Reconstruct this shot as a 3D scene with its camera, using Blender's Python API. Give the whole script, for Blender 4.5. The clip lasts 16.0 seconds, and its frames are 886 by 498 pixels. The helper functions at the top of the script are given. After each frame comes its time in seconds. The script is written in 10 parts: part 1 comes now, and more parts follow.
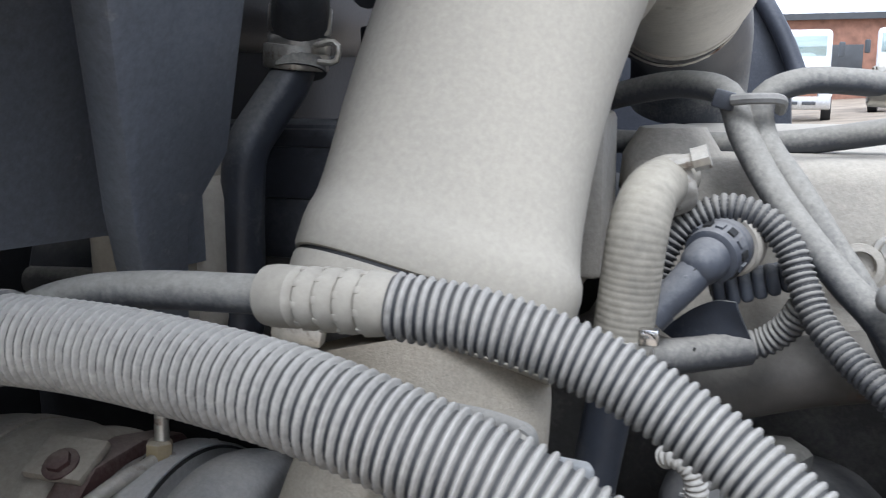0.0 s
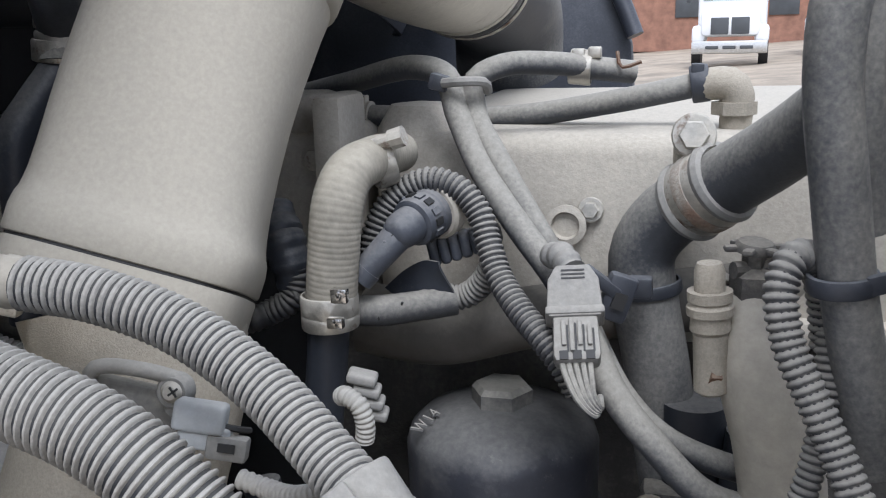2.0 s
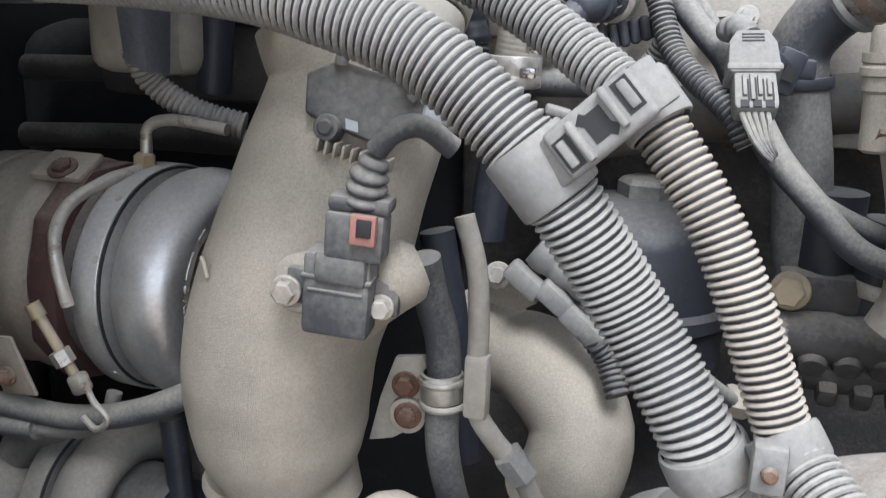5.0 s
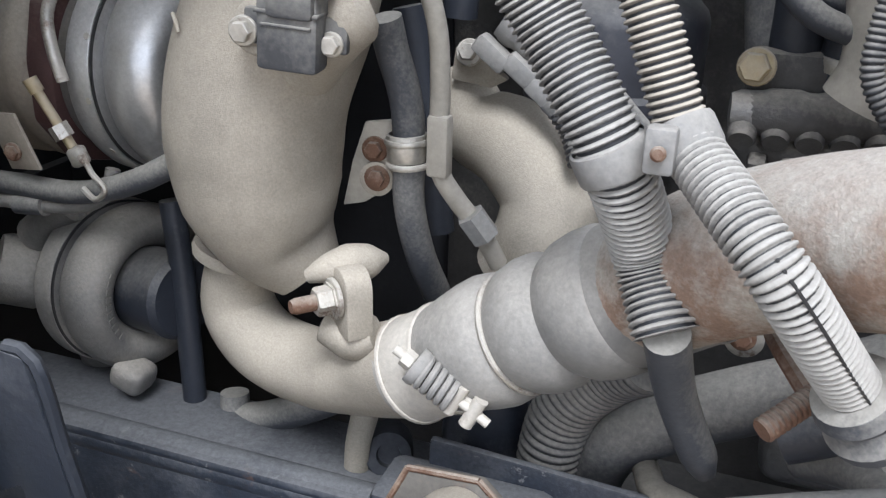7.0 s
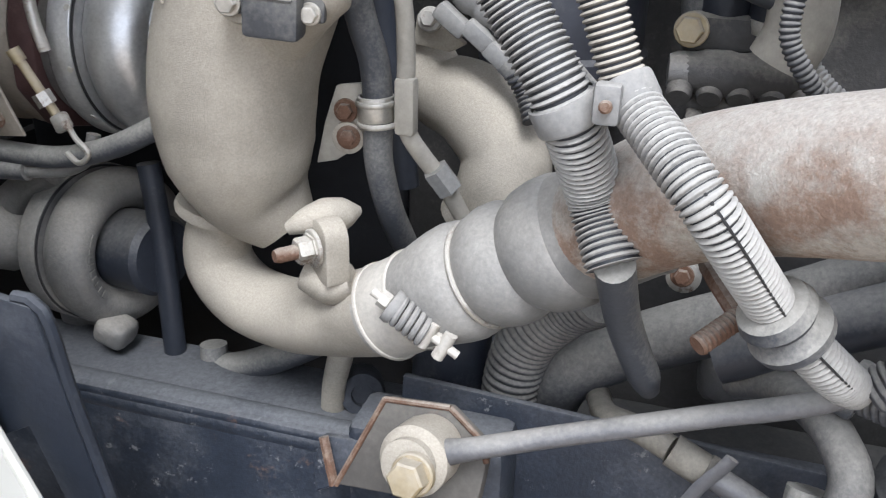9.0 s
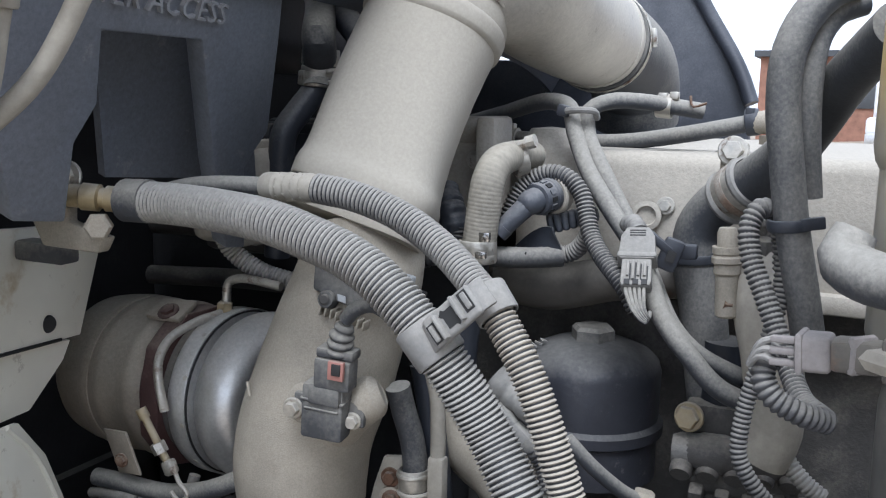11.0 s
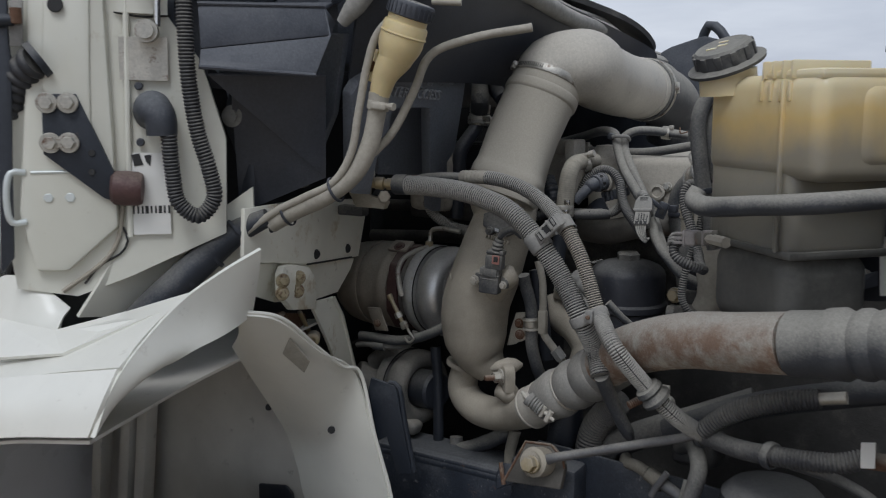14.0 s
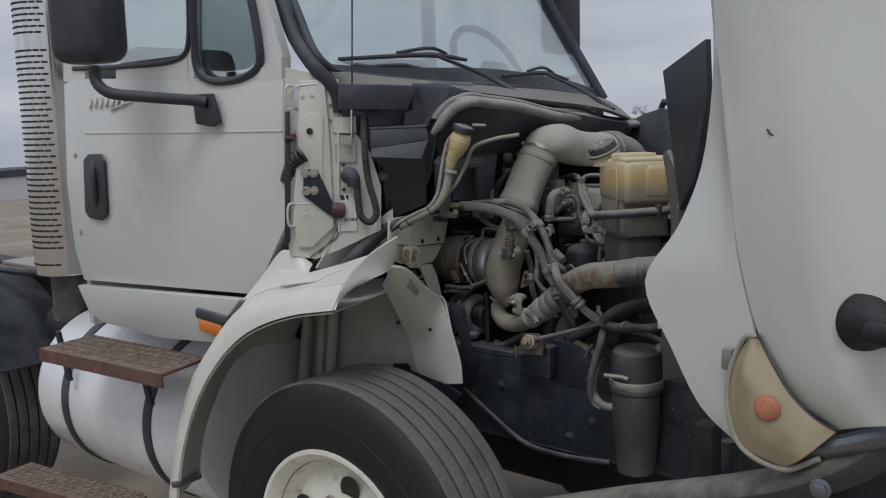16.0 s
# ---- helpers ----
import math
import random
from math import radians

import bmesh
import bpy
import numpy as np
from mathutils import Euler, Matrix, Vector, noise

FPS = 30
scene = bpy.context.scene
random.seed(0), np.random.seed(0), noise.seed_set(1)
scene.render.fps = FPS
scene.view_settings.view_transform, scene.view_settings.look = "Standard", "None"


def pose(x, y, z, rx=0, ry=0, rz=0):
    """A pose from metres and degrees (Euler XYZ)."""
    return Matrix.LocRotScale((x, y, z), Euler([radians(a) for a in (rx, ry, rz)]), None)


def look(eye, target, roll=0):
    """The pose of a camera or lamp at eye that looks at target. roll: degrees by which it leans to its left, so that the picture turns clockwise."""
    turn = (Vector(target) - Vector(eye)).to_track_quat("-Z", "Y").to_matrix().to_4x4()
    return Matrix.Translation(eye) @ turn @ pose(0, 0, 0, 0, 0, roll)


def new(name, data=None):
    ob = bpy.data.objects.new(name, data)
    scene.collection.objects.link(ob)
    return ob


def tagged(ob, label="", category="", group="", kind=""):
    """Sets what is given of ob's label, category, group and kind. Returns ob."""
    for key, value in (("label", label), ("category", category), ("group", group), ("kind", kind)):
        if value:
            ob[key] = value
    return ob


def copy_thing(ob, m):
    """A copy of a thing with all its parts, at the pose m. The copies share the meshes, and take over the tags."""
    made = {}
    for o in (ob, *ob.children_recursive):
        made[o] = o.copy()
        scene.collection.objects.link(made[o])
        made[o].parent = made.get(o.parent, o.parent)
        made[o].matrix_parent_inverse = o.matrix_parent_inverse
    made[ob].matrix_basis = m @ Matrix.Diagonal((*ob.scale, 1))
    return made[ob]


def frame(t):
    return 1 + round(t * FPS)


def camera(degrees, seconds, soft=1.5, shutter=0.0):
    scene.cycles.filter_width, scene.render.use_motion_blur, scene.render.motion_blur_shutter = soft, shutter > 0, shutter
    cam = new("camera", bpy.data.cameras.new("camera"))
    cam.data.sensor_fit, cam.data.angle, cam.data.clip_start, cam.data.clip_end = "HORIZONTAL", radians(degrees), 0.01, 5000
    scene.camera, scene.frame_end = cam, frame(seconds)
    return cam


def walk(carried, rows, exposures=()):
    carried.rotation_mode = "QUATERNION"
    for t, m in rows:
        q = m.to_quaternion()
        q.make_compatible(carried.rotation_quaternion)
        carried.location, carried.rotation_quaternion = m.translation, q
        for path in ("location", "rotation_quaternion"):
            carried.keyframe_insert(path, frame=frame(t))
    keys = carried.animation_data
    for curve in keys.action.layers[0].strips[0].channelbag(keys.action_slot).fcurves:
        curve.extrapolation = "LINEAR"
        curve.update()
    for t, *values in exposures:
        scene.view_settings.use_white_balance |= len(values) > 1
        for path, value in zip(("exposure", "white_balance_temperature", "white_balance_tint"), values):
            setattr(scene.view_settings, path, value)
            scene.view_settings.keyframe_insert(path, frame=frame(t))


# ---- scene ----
cam = camera(52.0, 16.0, 1.1, 0.22)
PATH = [
    (0, (0.119, 0.02, 1.524), (-0.503, 1.88, 1.149), -0.4),
    (0.5, (0.171, 0.013, 1.542), (-0.454, 1.854, 1.077), -0.9),
    (1, (0.2, 0.022, 1.547), (-0.392, 1.867, 1.053), -1.3),
    (1.5, (0.235, 0.02, 1.538), (-0.385, 1.862, 1.071), -2.6),
    (2, (0.255, -0.004, 1.544), (-0.262, 1.868, 1.065), -1.7),
    (2.5, (0.26, -0.016, 1.525), (-0.242, 1.864, 1.065), -1.5),
    (3, (0.244, -0.02, 1.528), (-0.25, 1.854, 1.034), -1.1),
    (3.5, (0.233, -0.021, 1.52), (-0.281, 1.848, 1.029), -0.9),
    (4, (0.209, -0.056, 1.508), (-0.322, 1.798, 0.98), -0.4),
    (4.5, (0.186, -0.083, 1.469), (-0.344, 1.779, 0.968), 1.4),
    (6.8, (0.243, -0.132, 1.383), (-0.384, 1.602, 0.607), 1.6),
    (7, (0.252, -0.13, 1.378), (-0.372, 1.603, 0.6), 1.4),
    (7.5, (0.263, -0.133, 1.365), (-0.269, 1.591, 0.504), 2.1),
    (8, (0.26, -0.131, 1.366), (-0.167, 1.602, 0.463), 3.2),
    (8.5, (0.255, -0.142, 1.374), (-0.197, 1.602, 0.508), 2.4),
    (9, (0.257, -0.183, 1.389), (-0.249, 1.559, 0.546), 1.5),
    (9.5, (0.272, -0.238, 1.399), (-0.279, 1.52, 0.621), 1.2),
    (10, (0.346, -0.245, 1.461), (-0.446, 1.519, 0.95), -1.2),
    (10.2, (0.352, -0.248, 1.493), (-0.44, 1.533, 1.044), -0.0),
    (12.3, (0.376, -0.256, 1.525), (-0.49, 1.526, 1.249), 1.0),
    (12.5, (0.384, -0.288, 1.527), (-0.48, 1.494, 1.248), 1.1),
    (13, (0.433, -0.471, 1.542), (-0.434, 1.308, 1.256), 1.1),
    (13.5, (0.508, -0.692, 1.551), (-0.415, 1.059, 1.262), 0.4),
    (13.6, (0.555, -0.712, 1.542), (-0.446, 0.999, 1.274), 0.2),
    (14, (0.686, -0.903, 1.563), (-0.372, 0.765, 1.249), -0.1),
    (14.5, (0.882, -1.174, 1.598), (-0.178, 0.496, 1.296), -0.1),
    (15, (1.098, -1.461, 1.662), (-0.005, 0.178, 1.35), -1.2),
    (15.2, (1.225, -1.53, 1.61), (0.033, 0.057, 1.362), -1.6),
    (15.5, (1.393, -1.658, 1.69), (0.144, -0.124, 1.394), -1.6),
    (16, (1.586, -1.964, 1.716), (0.339, -0.427, 1.427), -1.5),
]
walk(cam, [(t, look(eye, target, roll)) for t, eye, target, roll in PATH],
     [(0, 1.24, 5660, 11), (1.0, 1.02, 5800, 12), (1.5, 0.98, 5800, 12), (3.5, 0.97, 5800, 12), (4.5, 1.36, 5840, 12), (7, 1.50, 5820, 12), (9.0, 1.60, 5800, 12), (9.6, 1.50, 5760, 12), (10.0, 1.78, 5660, 11), (10.2, 1.60, 5660, 11), (12.5, 0.88, 5660, 11), (13.5, 0.39, 5780, 11), (14.0, -0.25, 5900, 10), (14.5, -0.30, 5950, 10), (15, -0.25, 5980, 10), (16, -0.57, 6000, 10)])


# ---- world and light ----
SUN_EL, SUN_ROT = 55.0, 200.0
world = bpy.data.worlds.new("overcast_sky")
scene.world = world
world.use_nodes = True
wn, wl = world.node_tree.nodes, world.node_tree.links
wn.clear()
w_out = wn.new("ShaderNodeOutputWorld")
w_bg = wn.new("ShaderNodeBackground")
w_sky = wn.new("ShaderNodeTexSky")
w_sky.sky_type = "NISHITA"
w_sky.sun_disc = False
w_sky.sun_elevation, w_sky.sun_rotation = radians(SUN_EL), radians(SUN_ROT)
w_sky.dust_density, w_sky.air_density = 4.0, 1.0
w_tc = wn.new("ShaderNodeTexCoord")
w_map = wn.new("ShaderNodeMapping")
w_map.inputs["Scale"].default_value = (1.0, 1.0, 5.0)
w_noise = wn.new("ShaderNodeTexNoise")
w_noise.inputs["Scale"].default_value = 2.2
w_noise.inputs["Detail"].default_value = 6.0
w_noise.inputs["Roughness"].default_value = 0.55
w_ramp = wn.new("ShaderNodeValToRGB")
w_ramp.color_ramp.elements[0].position, w_ramp.color_ramp.elements[0].color = 0.3, (6.6, 6.9, 7.7, 1)
w_ramp.color_ramp.elements[1].position, w_ramp.color_ramp.elements[1].color = 0.68, (11.0, 11.1, 11.3, 1)
w_mix = wn.new("ShaderNodeMixRGB")
w_mix.inputs[0].default_value = 0.88
wl.new(w_tc.outputs["Generated"], w_map.inputs["Vector"])
wl.new(w_map.outputs["Vector"], w_noise.inputs["Vector"])
wl.new(w_noise.outputs["Fac"], w_ramp.inputs["Fac"])
wl.new(w_sky.outputs["Color"], w_mix.inputs[1])
wl.new(w_ramp.outputs["Color"], w_mix.inputs[2])
wl.new(w_mix.outputs["Color"], w_bg.inputs["Color"])
w_bg.inputs["Strength"].default_value = 0.085
wl.new(w_bg.outputs["Background"], w_out.inputs["Surface"])

sun = new("sun", bpy.data.lights.new("sun", "SUN"))
sun.data.energy, sun.data.angle, sun.data.color = 1.5, radians(22), (1.0, 0.97, 0.93)
sun.matrix_world = look((0.9, -2.35, 3.6), (0, 0, 0))


# ---- materials ----
def mat(name, base, rough=0.6, metal=0.0, dust=0.0, dust_col=(0.30, 0.275, 0.225), var=0.18, big=9.0, fine=160.0, bump=0.15,
        rust=0.0, rust_col=(0.15, 0.085, 0.055), mottle=1.0, side=0.42, rust_soft=0.14, rust_most=1.0, speck=0.0, speck_col=(0.05, 0.045, 0.04), coat=0.0, trans=0.0):
    m = bpy.data.materials.new(name)
    m.use_nodes = True
    n, l = m.node_tree.nodes, m.node_tree.links
    b = n["Principled BSDF"]
    tc = n.new("ShaderNodeTexCoord")
    def noise_tex(scale, detail=4.0, r=0.6):
        t = n.new("ShaderNodeTexNoise")
        t.inputs["Scale"].default_value, t.inputs["Detail"].default_value, t.inputs["Roughness"].default_value = scale, detail, r
        l.new(tc.outputs["Object"], t.inputs["Vector"])
        return t.outputs["Fac"]
    def ramp(fac, a, c):
        r = n.new("ShaderNodeMapRange")
        r.inputs["From Min"].default_value, r.inputs["From Max"].default_value = a, c
        l.new(fac, r.inputs["Value"])
        return r.outputs["Result"]
    def math_(op, x, y):
        k = n.new("ShaderNodeMath")
        k.operation = op
        for i, v in enumerate((x, y)):
            if isinstance(v, (int, float)):
                k.inputs[i].default_value = v
            else:
                l.new(v, k.inputs[i])
        return k.outputs[0]
    def mix(fac, x, y):
        k = n.new("ShaderNodeMixRGB")
        for i, v in enumerate((fac, x, y)):
            if isinstance(v, (int, float)):
                k.inputs[i].default_value = v
            elif isinstance(v, tuple):
                k.inputs[i].default_value = (*v, 1)
            else:
                l.new(v, k.inputs[i])
        return k.outputs[0]
    coarse, grain = noise_tex(big), noise_tex(fine, 3.0)
    col = mix(ramp(coarse, 0.3, 0.7), tuple(c * (1 - var) for c in base), tuple(min(1, c * (1 + var)) for c in base))
    rgh = rough
    if rust:
        f = ramp(math_("ADD", noise_tex(big * 1.7, 6.0, 0.7), math_("MULTIPLY", grain, 0.15)), 0.79 - rust_soft / 2 - 0.35 * rust, 0.79 + rust_soft / 2 - 0.35 * rust)
        f = math_("MULTIPLY", f, rust_most)
        col = mix(f, col, rust_col)
        rgh = math_("ADD", math_("MULTIPLY", f, 0.3), rgh)
    if speck:
        f = math_("MULTIPLY", ramp(noise_tex(big * 6, 5.0, 0.75), 0.64 - 0.05 * speck, 0.70 - 0.05 * speck), min(1.0, speck))
        col = mix(f, col, speck_col)
    if dust:
        geo = n.new("ShaderNodeNewGeometry")
        sep = n.new("ShaderNodeSeparateXYZ")
        l.new(geo.outputs["Normal"], sep.inputs[0])
        up = math_("ADD", math_("MULTIPLY", sep.outputs["Z"], 0.84 - side), side)
        k = math_("ADD", up, math_("MULTIPLY", math_("SUBTRACT", coarse, 0.5), 0.9))
        k = math_("ADD", k, math_("MULTIPLY", math_("SUBTRACT", grain, 0.5), 0.35))
        f = ramp(k, 0.62 - 0.62 * dust, 1.05 - 0.55 * dust)
        col = mix(math_("MULTIPLY", f, min(1.0, 0.55 + 0.45 * dust)), col, mix(grain, tuple(c * 0.85 for c in dust_col), tuple(c * 1.12 for c in dust_col)))
        rgh = math_("ADD", math_("MULTIPLY", f, 0.9 - rough), rgh)
        if metal:
            l.new(math_("MULTIPLY", math_("SUBTRACT", 1.0, f), metal), b.inputs["Metallic"])
    if metal and not dust:
        b.inputs["Metallic"].default_value = metal
    if dust:
        mott = ramp(noise_tex(fine * 0.6, 6.0, 0.75), 0.34, 0.66)
        vm = n.new("ShaderNodeVectorMath")
        vm.operation = "MULTIPLY"
        l.new(col, vm.inputs[0]), l.new(mix(mott, (1 - 0.13 * mottle,) * 3, (1 + 0.09 * mottle,) * 3), vm.inputs[1])
        col = vm.outputs[0]
    l.new(col, b.inputs["Base Color"])
    if isinstance(rgh, float):
        rgh = math_("ADD", math_("MULTIPLY", math_("SUBTRACT", coarse, 0.5), 0.25), rgh)
    l.new(rgh, b.inputs["Roughness"])
    if coat:
        b.inputs["Coat Weight"].default_value, b.inputs["Coat Roughness"].default_value = coat, 0.12
    if trans:
        b.inputs["Subsurface Weight"].default_value = trans
        b.inputs["Subsurface Radius"].default_value = (0.02, 0.014, 0.006)
    if bump:
        bp = n.new("ShaderNodeBump")
        bp.inputs["Strength"].default_value, bp.inputs["Distance"].default_value = bump, 0.002
        l.new(math_("ADD", grain, math_("MULTIPLY", coarse, 0.5)), bp.inputs["Height"])
        l.new(bp.outputs["Normal"], b.inputs["Normal"])
    return m


def clear_glass(name, tint, least):
    """Thin clear glass: mostly see-through, glossier at a slant."""
    m = bpy.data.materials.new(name)
    m.use_nodes = True
    n, l = m.node_tree.nodes, m.node_tree.links
    n.clear()
    o, t, g, k, lw = (n.new("ShaderNode" + s) for s in ("OutputMaterial", "BsdfTransparent", "BsdfGlossy", "MixShader", "LayerWeight"))
    t.inputs["Color"].default_value = (*tint, 1)
    g.inputs["Roughness"].default_value = 0.03
    p, r = n.new("ShaderNodeMath"), n.new("ShaderNodeMapRange")
    p.operation, p.inputs[1].default_value = "POWER", 3.0
    r.inputs["To Min"].default_value, r.inputs["To Max"].default_value = least, 0.9
    l.new(lw.outputs["Facing"], p.inputs[0]), l.new(p.outputs[0], r.inputs["Value"])
    l.new(r.outputs[0], k.inputs[0]), l.new(t.outputs[0], k.inputs[1]), l.new(g.outputs[0], k.inputs[2]), l.new(k.outputs[0], o.inputs["Surface"])
    return m


DUST = (0.36, 0.33, 0.275)
M = {}
M["duct"] = mat("dusty_grey_plastic", (0.30, 0.28, 0.235), 0.45, var=0.05, dust=0.8, dust_col=(0.39, 0.36, 0.30), big=3, fine=420, bump=0.03, mottle=0.35, speck=0.10, speck_col=(0.24, 0.215, 0.18))
M["alu"] = mat("aluminised_steel", (0.52, 0.495, 0.44), 0.48, metal=0.45, dust=0.55, dust_col=(0.49, 0.455, 0.39), big=9, fine=420, bump=0.12, mottle=0.9, speck=0.45, speck_col=(0.24, 0.20, 0.15))
M["cast"] = mat("cast_aluminium_dusty", (0.34, 0.31, 0.255), 0.6, metal=0.25, dust=0.62, dust_col=(0.40, 0.36, 0.29), big=16, fine=1100, bump=0.3, mottle=1.3, speck=0.35, speck_col=(0.25, 0.215, 0.17))
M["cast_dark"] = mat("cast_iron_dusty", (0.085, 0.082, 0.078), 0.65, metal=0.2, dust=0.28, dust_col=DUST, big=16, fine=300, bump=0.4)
M["engine"] = mat("engine_grey_paint", (0.40, 0.375, 0.325), 0.6, dust=0.62, dust_col=(0.45, 0.415, 0.35), big=8, fine=420, bump=0.25, speck=0.35, speck_col=(0.18, 0.155, 0.125))
M["silver"] = mat("machined_aluminium", (0.56, 0.56, 0.55), 0.33, metal=0.8, dust=0.2, dust_col=DUST, big=18, fine=500, bump=0.08)
M["steel"] = mat("zinc_plated_steel", (0.50, 0.48, 0.43), 0.38, metal=0.85, dust=0.35, dust_col=DUST, big=30, fine=400, bump=0.12, rust=0.25)
M["rusty"] = mat("rusty_steel", (0.22, 0.15, 0.10), 0.75, metal=0.3, big=40, fine=400, bump=0.5, rust=0.9, dust=0.25, dust_col=DUST)
M["rustpipe"] = mat("rust_stained_pipe", (0.40, 0.37, 0.32), 0.5, metal=0.3, dust=0.55, dust_col=(0.37, 0.345, 0.30), rust=0.66, rust_col=(0.215, 0.130, 0.085), rust_soft=0.22, rust_most=0.85, big=22, fine=650, bump=0.35, side=0.20, speck=0.5, speck_col=(0.21, 0.145, 0.105), mottle=1.6)
M["loom"] = mat("dusty_split_loom", (0.058, 0.062, 0.072), 0.5, dust=1.0, dust_col=(0.36, 0.347, 0.314), big=7, fine=380, bump=0.12, side=0.47)
M["boot_grey"] = mat("grey_silicone_boot", (0.19, 0.188, 0.178), 0.45, dust=0.70, dust_col=(0.36, 0.34, 0.30), big=10, fine=380, bump=0.06, mottle=1.0, side=0.40, speck=0.2, speck_col=(0.42, 0.40, 0.36))
# Darker than the loom: puts groove shade and lack of dust into colour.
M["loom_groove"] = mat("shaded_loom_groove", (0.020, 0.022, 0.026), 0.6, dust=0.25, dust_col=(0.09, 0.086, 0.078), big=11, fine=300, bump=0.05)
M["loom_dark"] = mat("worn_grey_loom", (0.05, 0.052, 0.057), 0.55, dust=0.52, dust_col=(0.30, 0.285, 0.25), big=11, fine=300, bump=0.1)
M["cast_mid"] = mat("cast_alloy_grimy", (0.22, 0.215, 0.205), 0.5, metal=0.5, dust=0.4, dust_col=DUST, big=16, fine=420, bump=0.3)
M["loom_black"] = mat("black_split_loom", (0.022, 0.023, 0.027), 0.5, dust=0.22, dust_col=(0.25, 0.235, 0.2), big=14, bump=0.1)
M["loom_tan"] = mat("tan_dusty_loom", (0.12, 0.11, 0.095), 0.6, dust=0.88, dust_col=(0.43, 0.39, 0.32), big=9, bump=0.1, side=0.44)
M["rubber"] = mat("dusty_rubber_hose", (0.048, 0.052, 0.060), 0.55, dust=0.70, dust_col=(0.33, 0.315, 0.275), big=9, fine=420, bump=0.1, side=0.35, mottle=1.3)
M["rubber_dark"] = mat("black_rubber_hose", (0.024, 0.028, 0.037), 0.45, dust=0.28, dust_col=(0.24, 0.23, 0.205), big=10, fine=320, bump=0.1, side=0.36)
M["grimy_hose"] = mat("grimy_black_hose", (0.050, 0.052, 0.056), 0.5, dust=0.56, dust_col=(0.29, 0.275, 0.24), big=9, fine=380, bump=0.1, side=0.40, mottle=1.4)
M["grimy_tan"] = mat("grimy_tan_hose", (0.14, 0.128, 0.105), 0.6, dust=0.6, dust_col=(0.29, 0.265, 0.215), big=9, fine=380, bump=0.1, mottle=1.4)
M["silicone"] = mat("ribbed_dusty_hose", (0.22, 0.205, 0.17), 0.7, dust=0.7, dust_col=(0.38, 0.35, 0.285), big=16, bump=0.15)
M["tanhose"] = mat("tan_dusty_pipe", (0.30, 0.28, 0.235), 0.6, dust=0.7, dust_col=(0.40, 0.37, 0.31), big=9, bump=0.12)
M["plast"] = mat("black_plastic", (0.034, 0.038, 0.048), 0.5, dust=0.22, dust_col=(0.19, 0.195, 0.2), big=6, fine=220, bump=0.12)
M["plast_aged"] = mat("aged_air_box_plastic", (0.150, 0.165, 0.195), 0.42, dust=0.35, dust_col=(0.27, 0.275, 0.28), big=7, fine=420, bump=0.1, mottle=1.5, speck=0.35, speck_col=(0.30, 0.30, 0.30))
M["plast_dusty"] = mat("dusty_black_plastic", (0.05, 0.052, 0.056), 0.55, dust=0.5, dust_col=(0.30, 0.285, 0.245), big=12, fine=260, bump=0.15)
M["plast_grey"] = mat("grey_connector_plastic", (0.20, 0.198, 0.19), 0.55, dust=0.5, dust_col=(0.32, 0.305, 0.27), big=20, fine=380, bump=0.1)
M["plast_red"] = mat("faded_red_plastic", (0.34, 0.16, 0.13), 0.6, dust=0.3, dust_col=DUST)
M["white"] = mat("white_truck_paint", (0.62, 0.625, 0.59), 0.3, var=0.03, big=2.5, bump=0.015, coat=0.5)
M["white_dirty"] = mat("dirty_white_paint", (0.76, 0.74, 0.64), 0.42, var=0.1, big=7, bump=0.05, coat=0.15, rust=0.16, rust_col=(0.42, 0.30, 0.13), rust_soft=0.2, speck=0.35, speck_col=(0.2, 0.15, 0.10))
M["fender"] = mat("white_fender_plastic", (0.72, 0.71, 0.64), 0.36, var=0.06, big=6, bump=0.04, coat=0.15, speck=0.18, speck_col=(0.3, 0.26, 0.2))
M["liner"] = mat("grimy_wheel_well", (0.50, 0.48, 0.43), 0.65, var=0.16, big=5, bump=0.1, speck=0.35, speck_col=(0.10, 0.09, 0.075))
M["pillar"] = mat("primer_white_panel", (0.63, 0.62, 0.54), 0.42, var=0.06, big=5, bump=0.04, coat=0.15, speck=0.2, speck_col=(0.34, 0.27, 0.18))
M["frame"] = mat("black_frame_paint", (0.012, 0.016, 0.024), 0.5, dust=0.16, dust_col=(0.13, 0.135, 0.14), big=9, fine=200, bump=0.2, rust=0.10)
M["rail"] = mat("scuffed_rail_paint", (0.024, 0.030, 0.042), 0.45, dust=0.40, dust_col=(0.155, 0.158, 0.16), big=11, fine=320, bump=0.25, rust=0.08, speck=0.55, speck_col=(0.26, 0.26, 0.25), mottle=1.8, side=0.34)
M["cowl"] = mat("weathered_cowl_plastic", (0.046, 0.051, 0.064), 0.40, dust=0.30, dust_col=(0.16, 0.165, 0.175), big=9, fine=420, bump=0.08, mottle=1.4)
M["cone"] = mat("matt_black_mirror_plastic", (0.010, 0.010, 0.011), 0.62, dust=0.06, dust_col=(0.1, 0.1, 0.1), big=14, bump=0.05)
M["tread"] = mat("dusty_tread_rubber", (0.085, 0.083, 0.080), 0.85, dust=0.6, dust_col=(0.20, 0.192, 0.178), big=9, fine=160, bump=0.35, mottle=1.5)
M["rod"] = mat("worn_steel_rod", (0.15, 0.15, 0.155), 0.5, metal=0.4, dust=0.42, dust_col=(0.30, 0.285, 0.25), big=18, fine=300, bump=0.2, side=0.3)
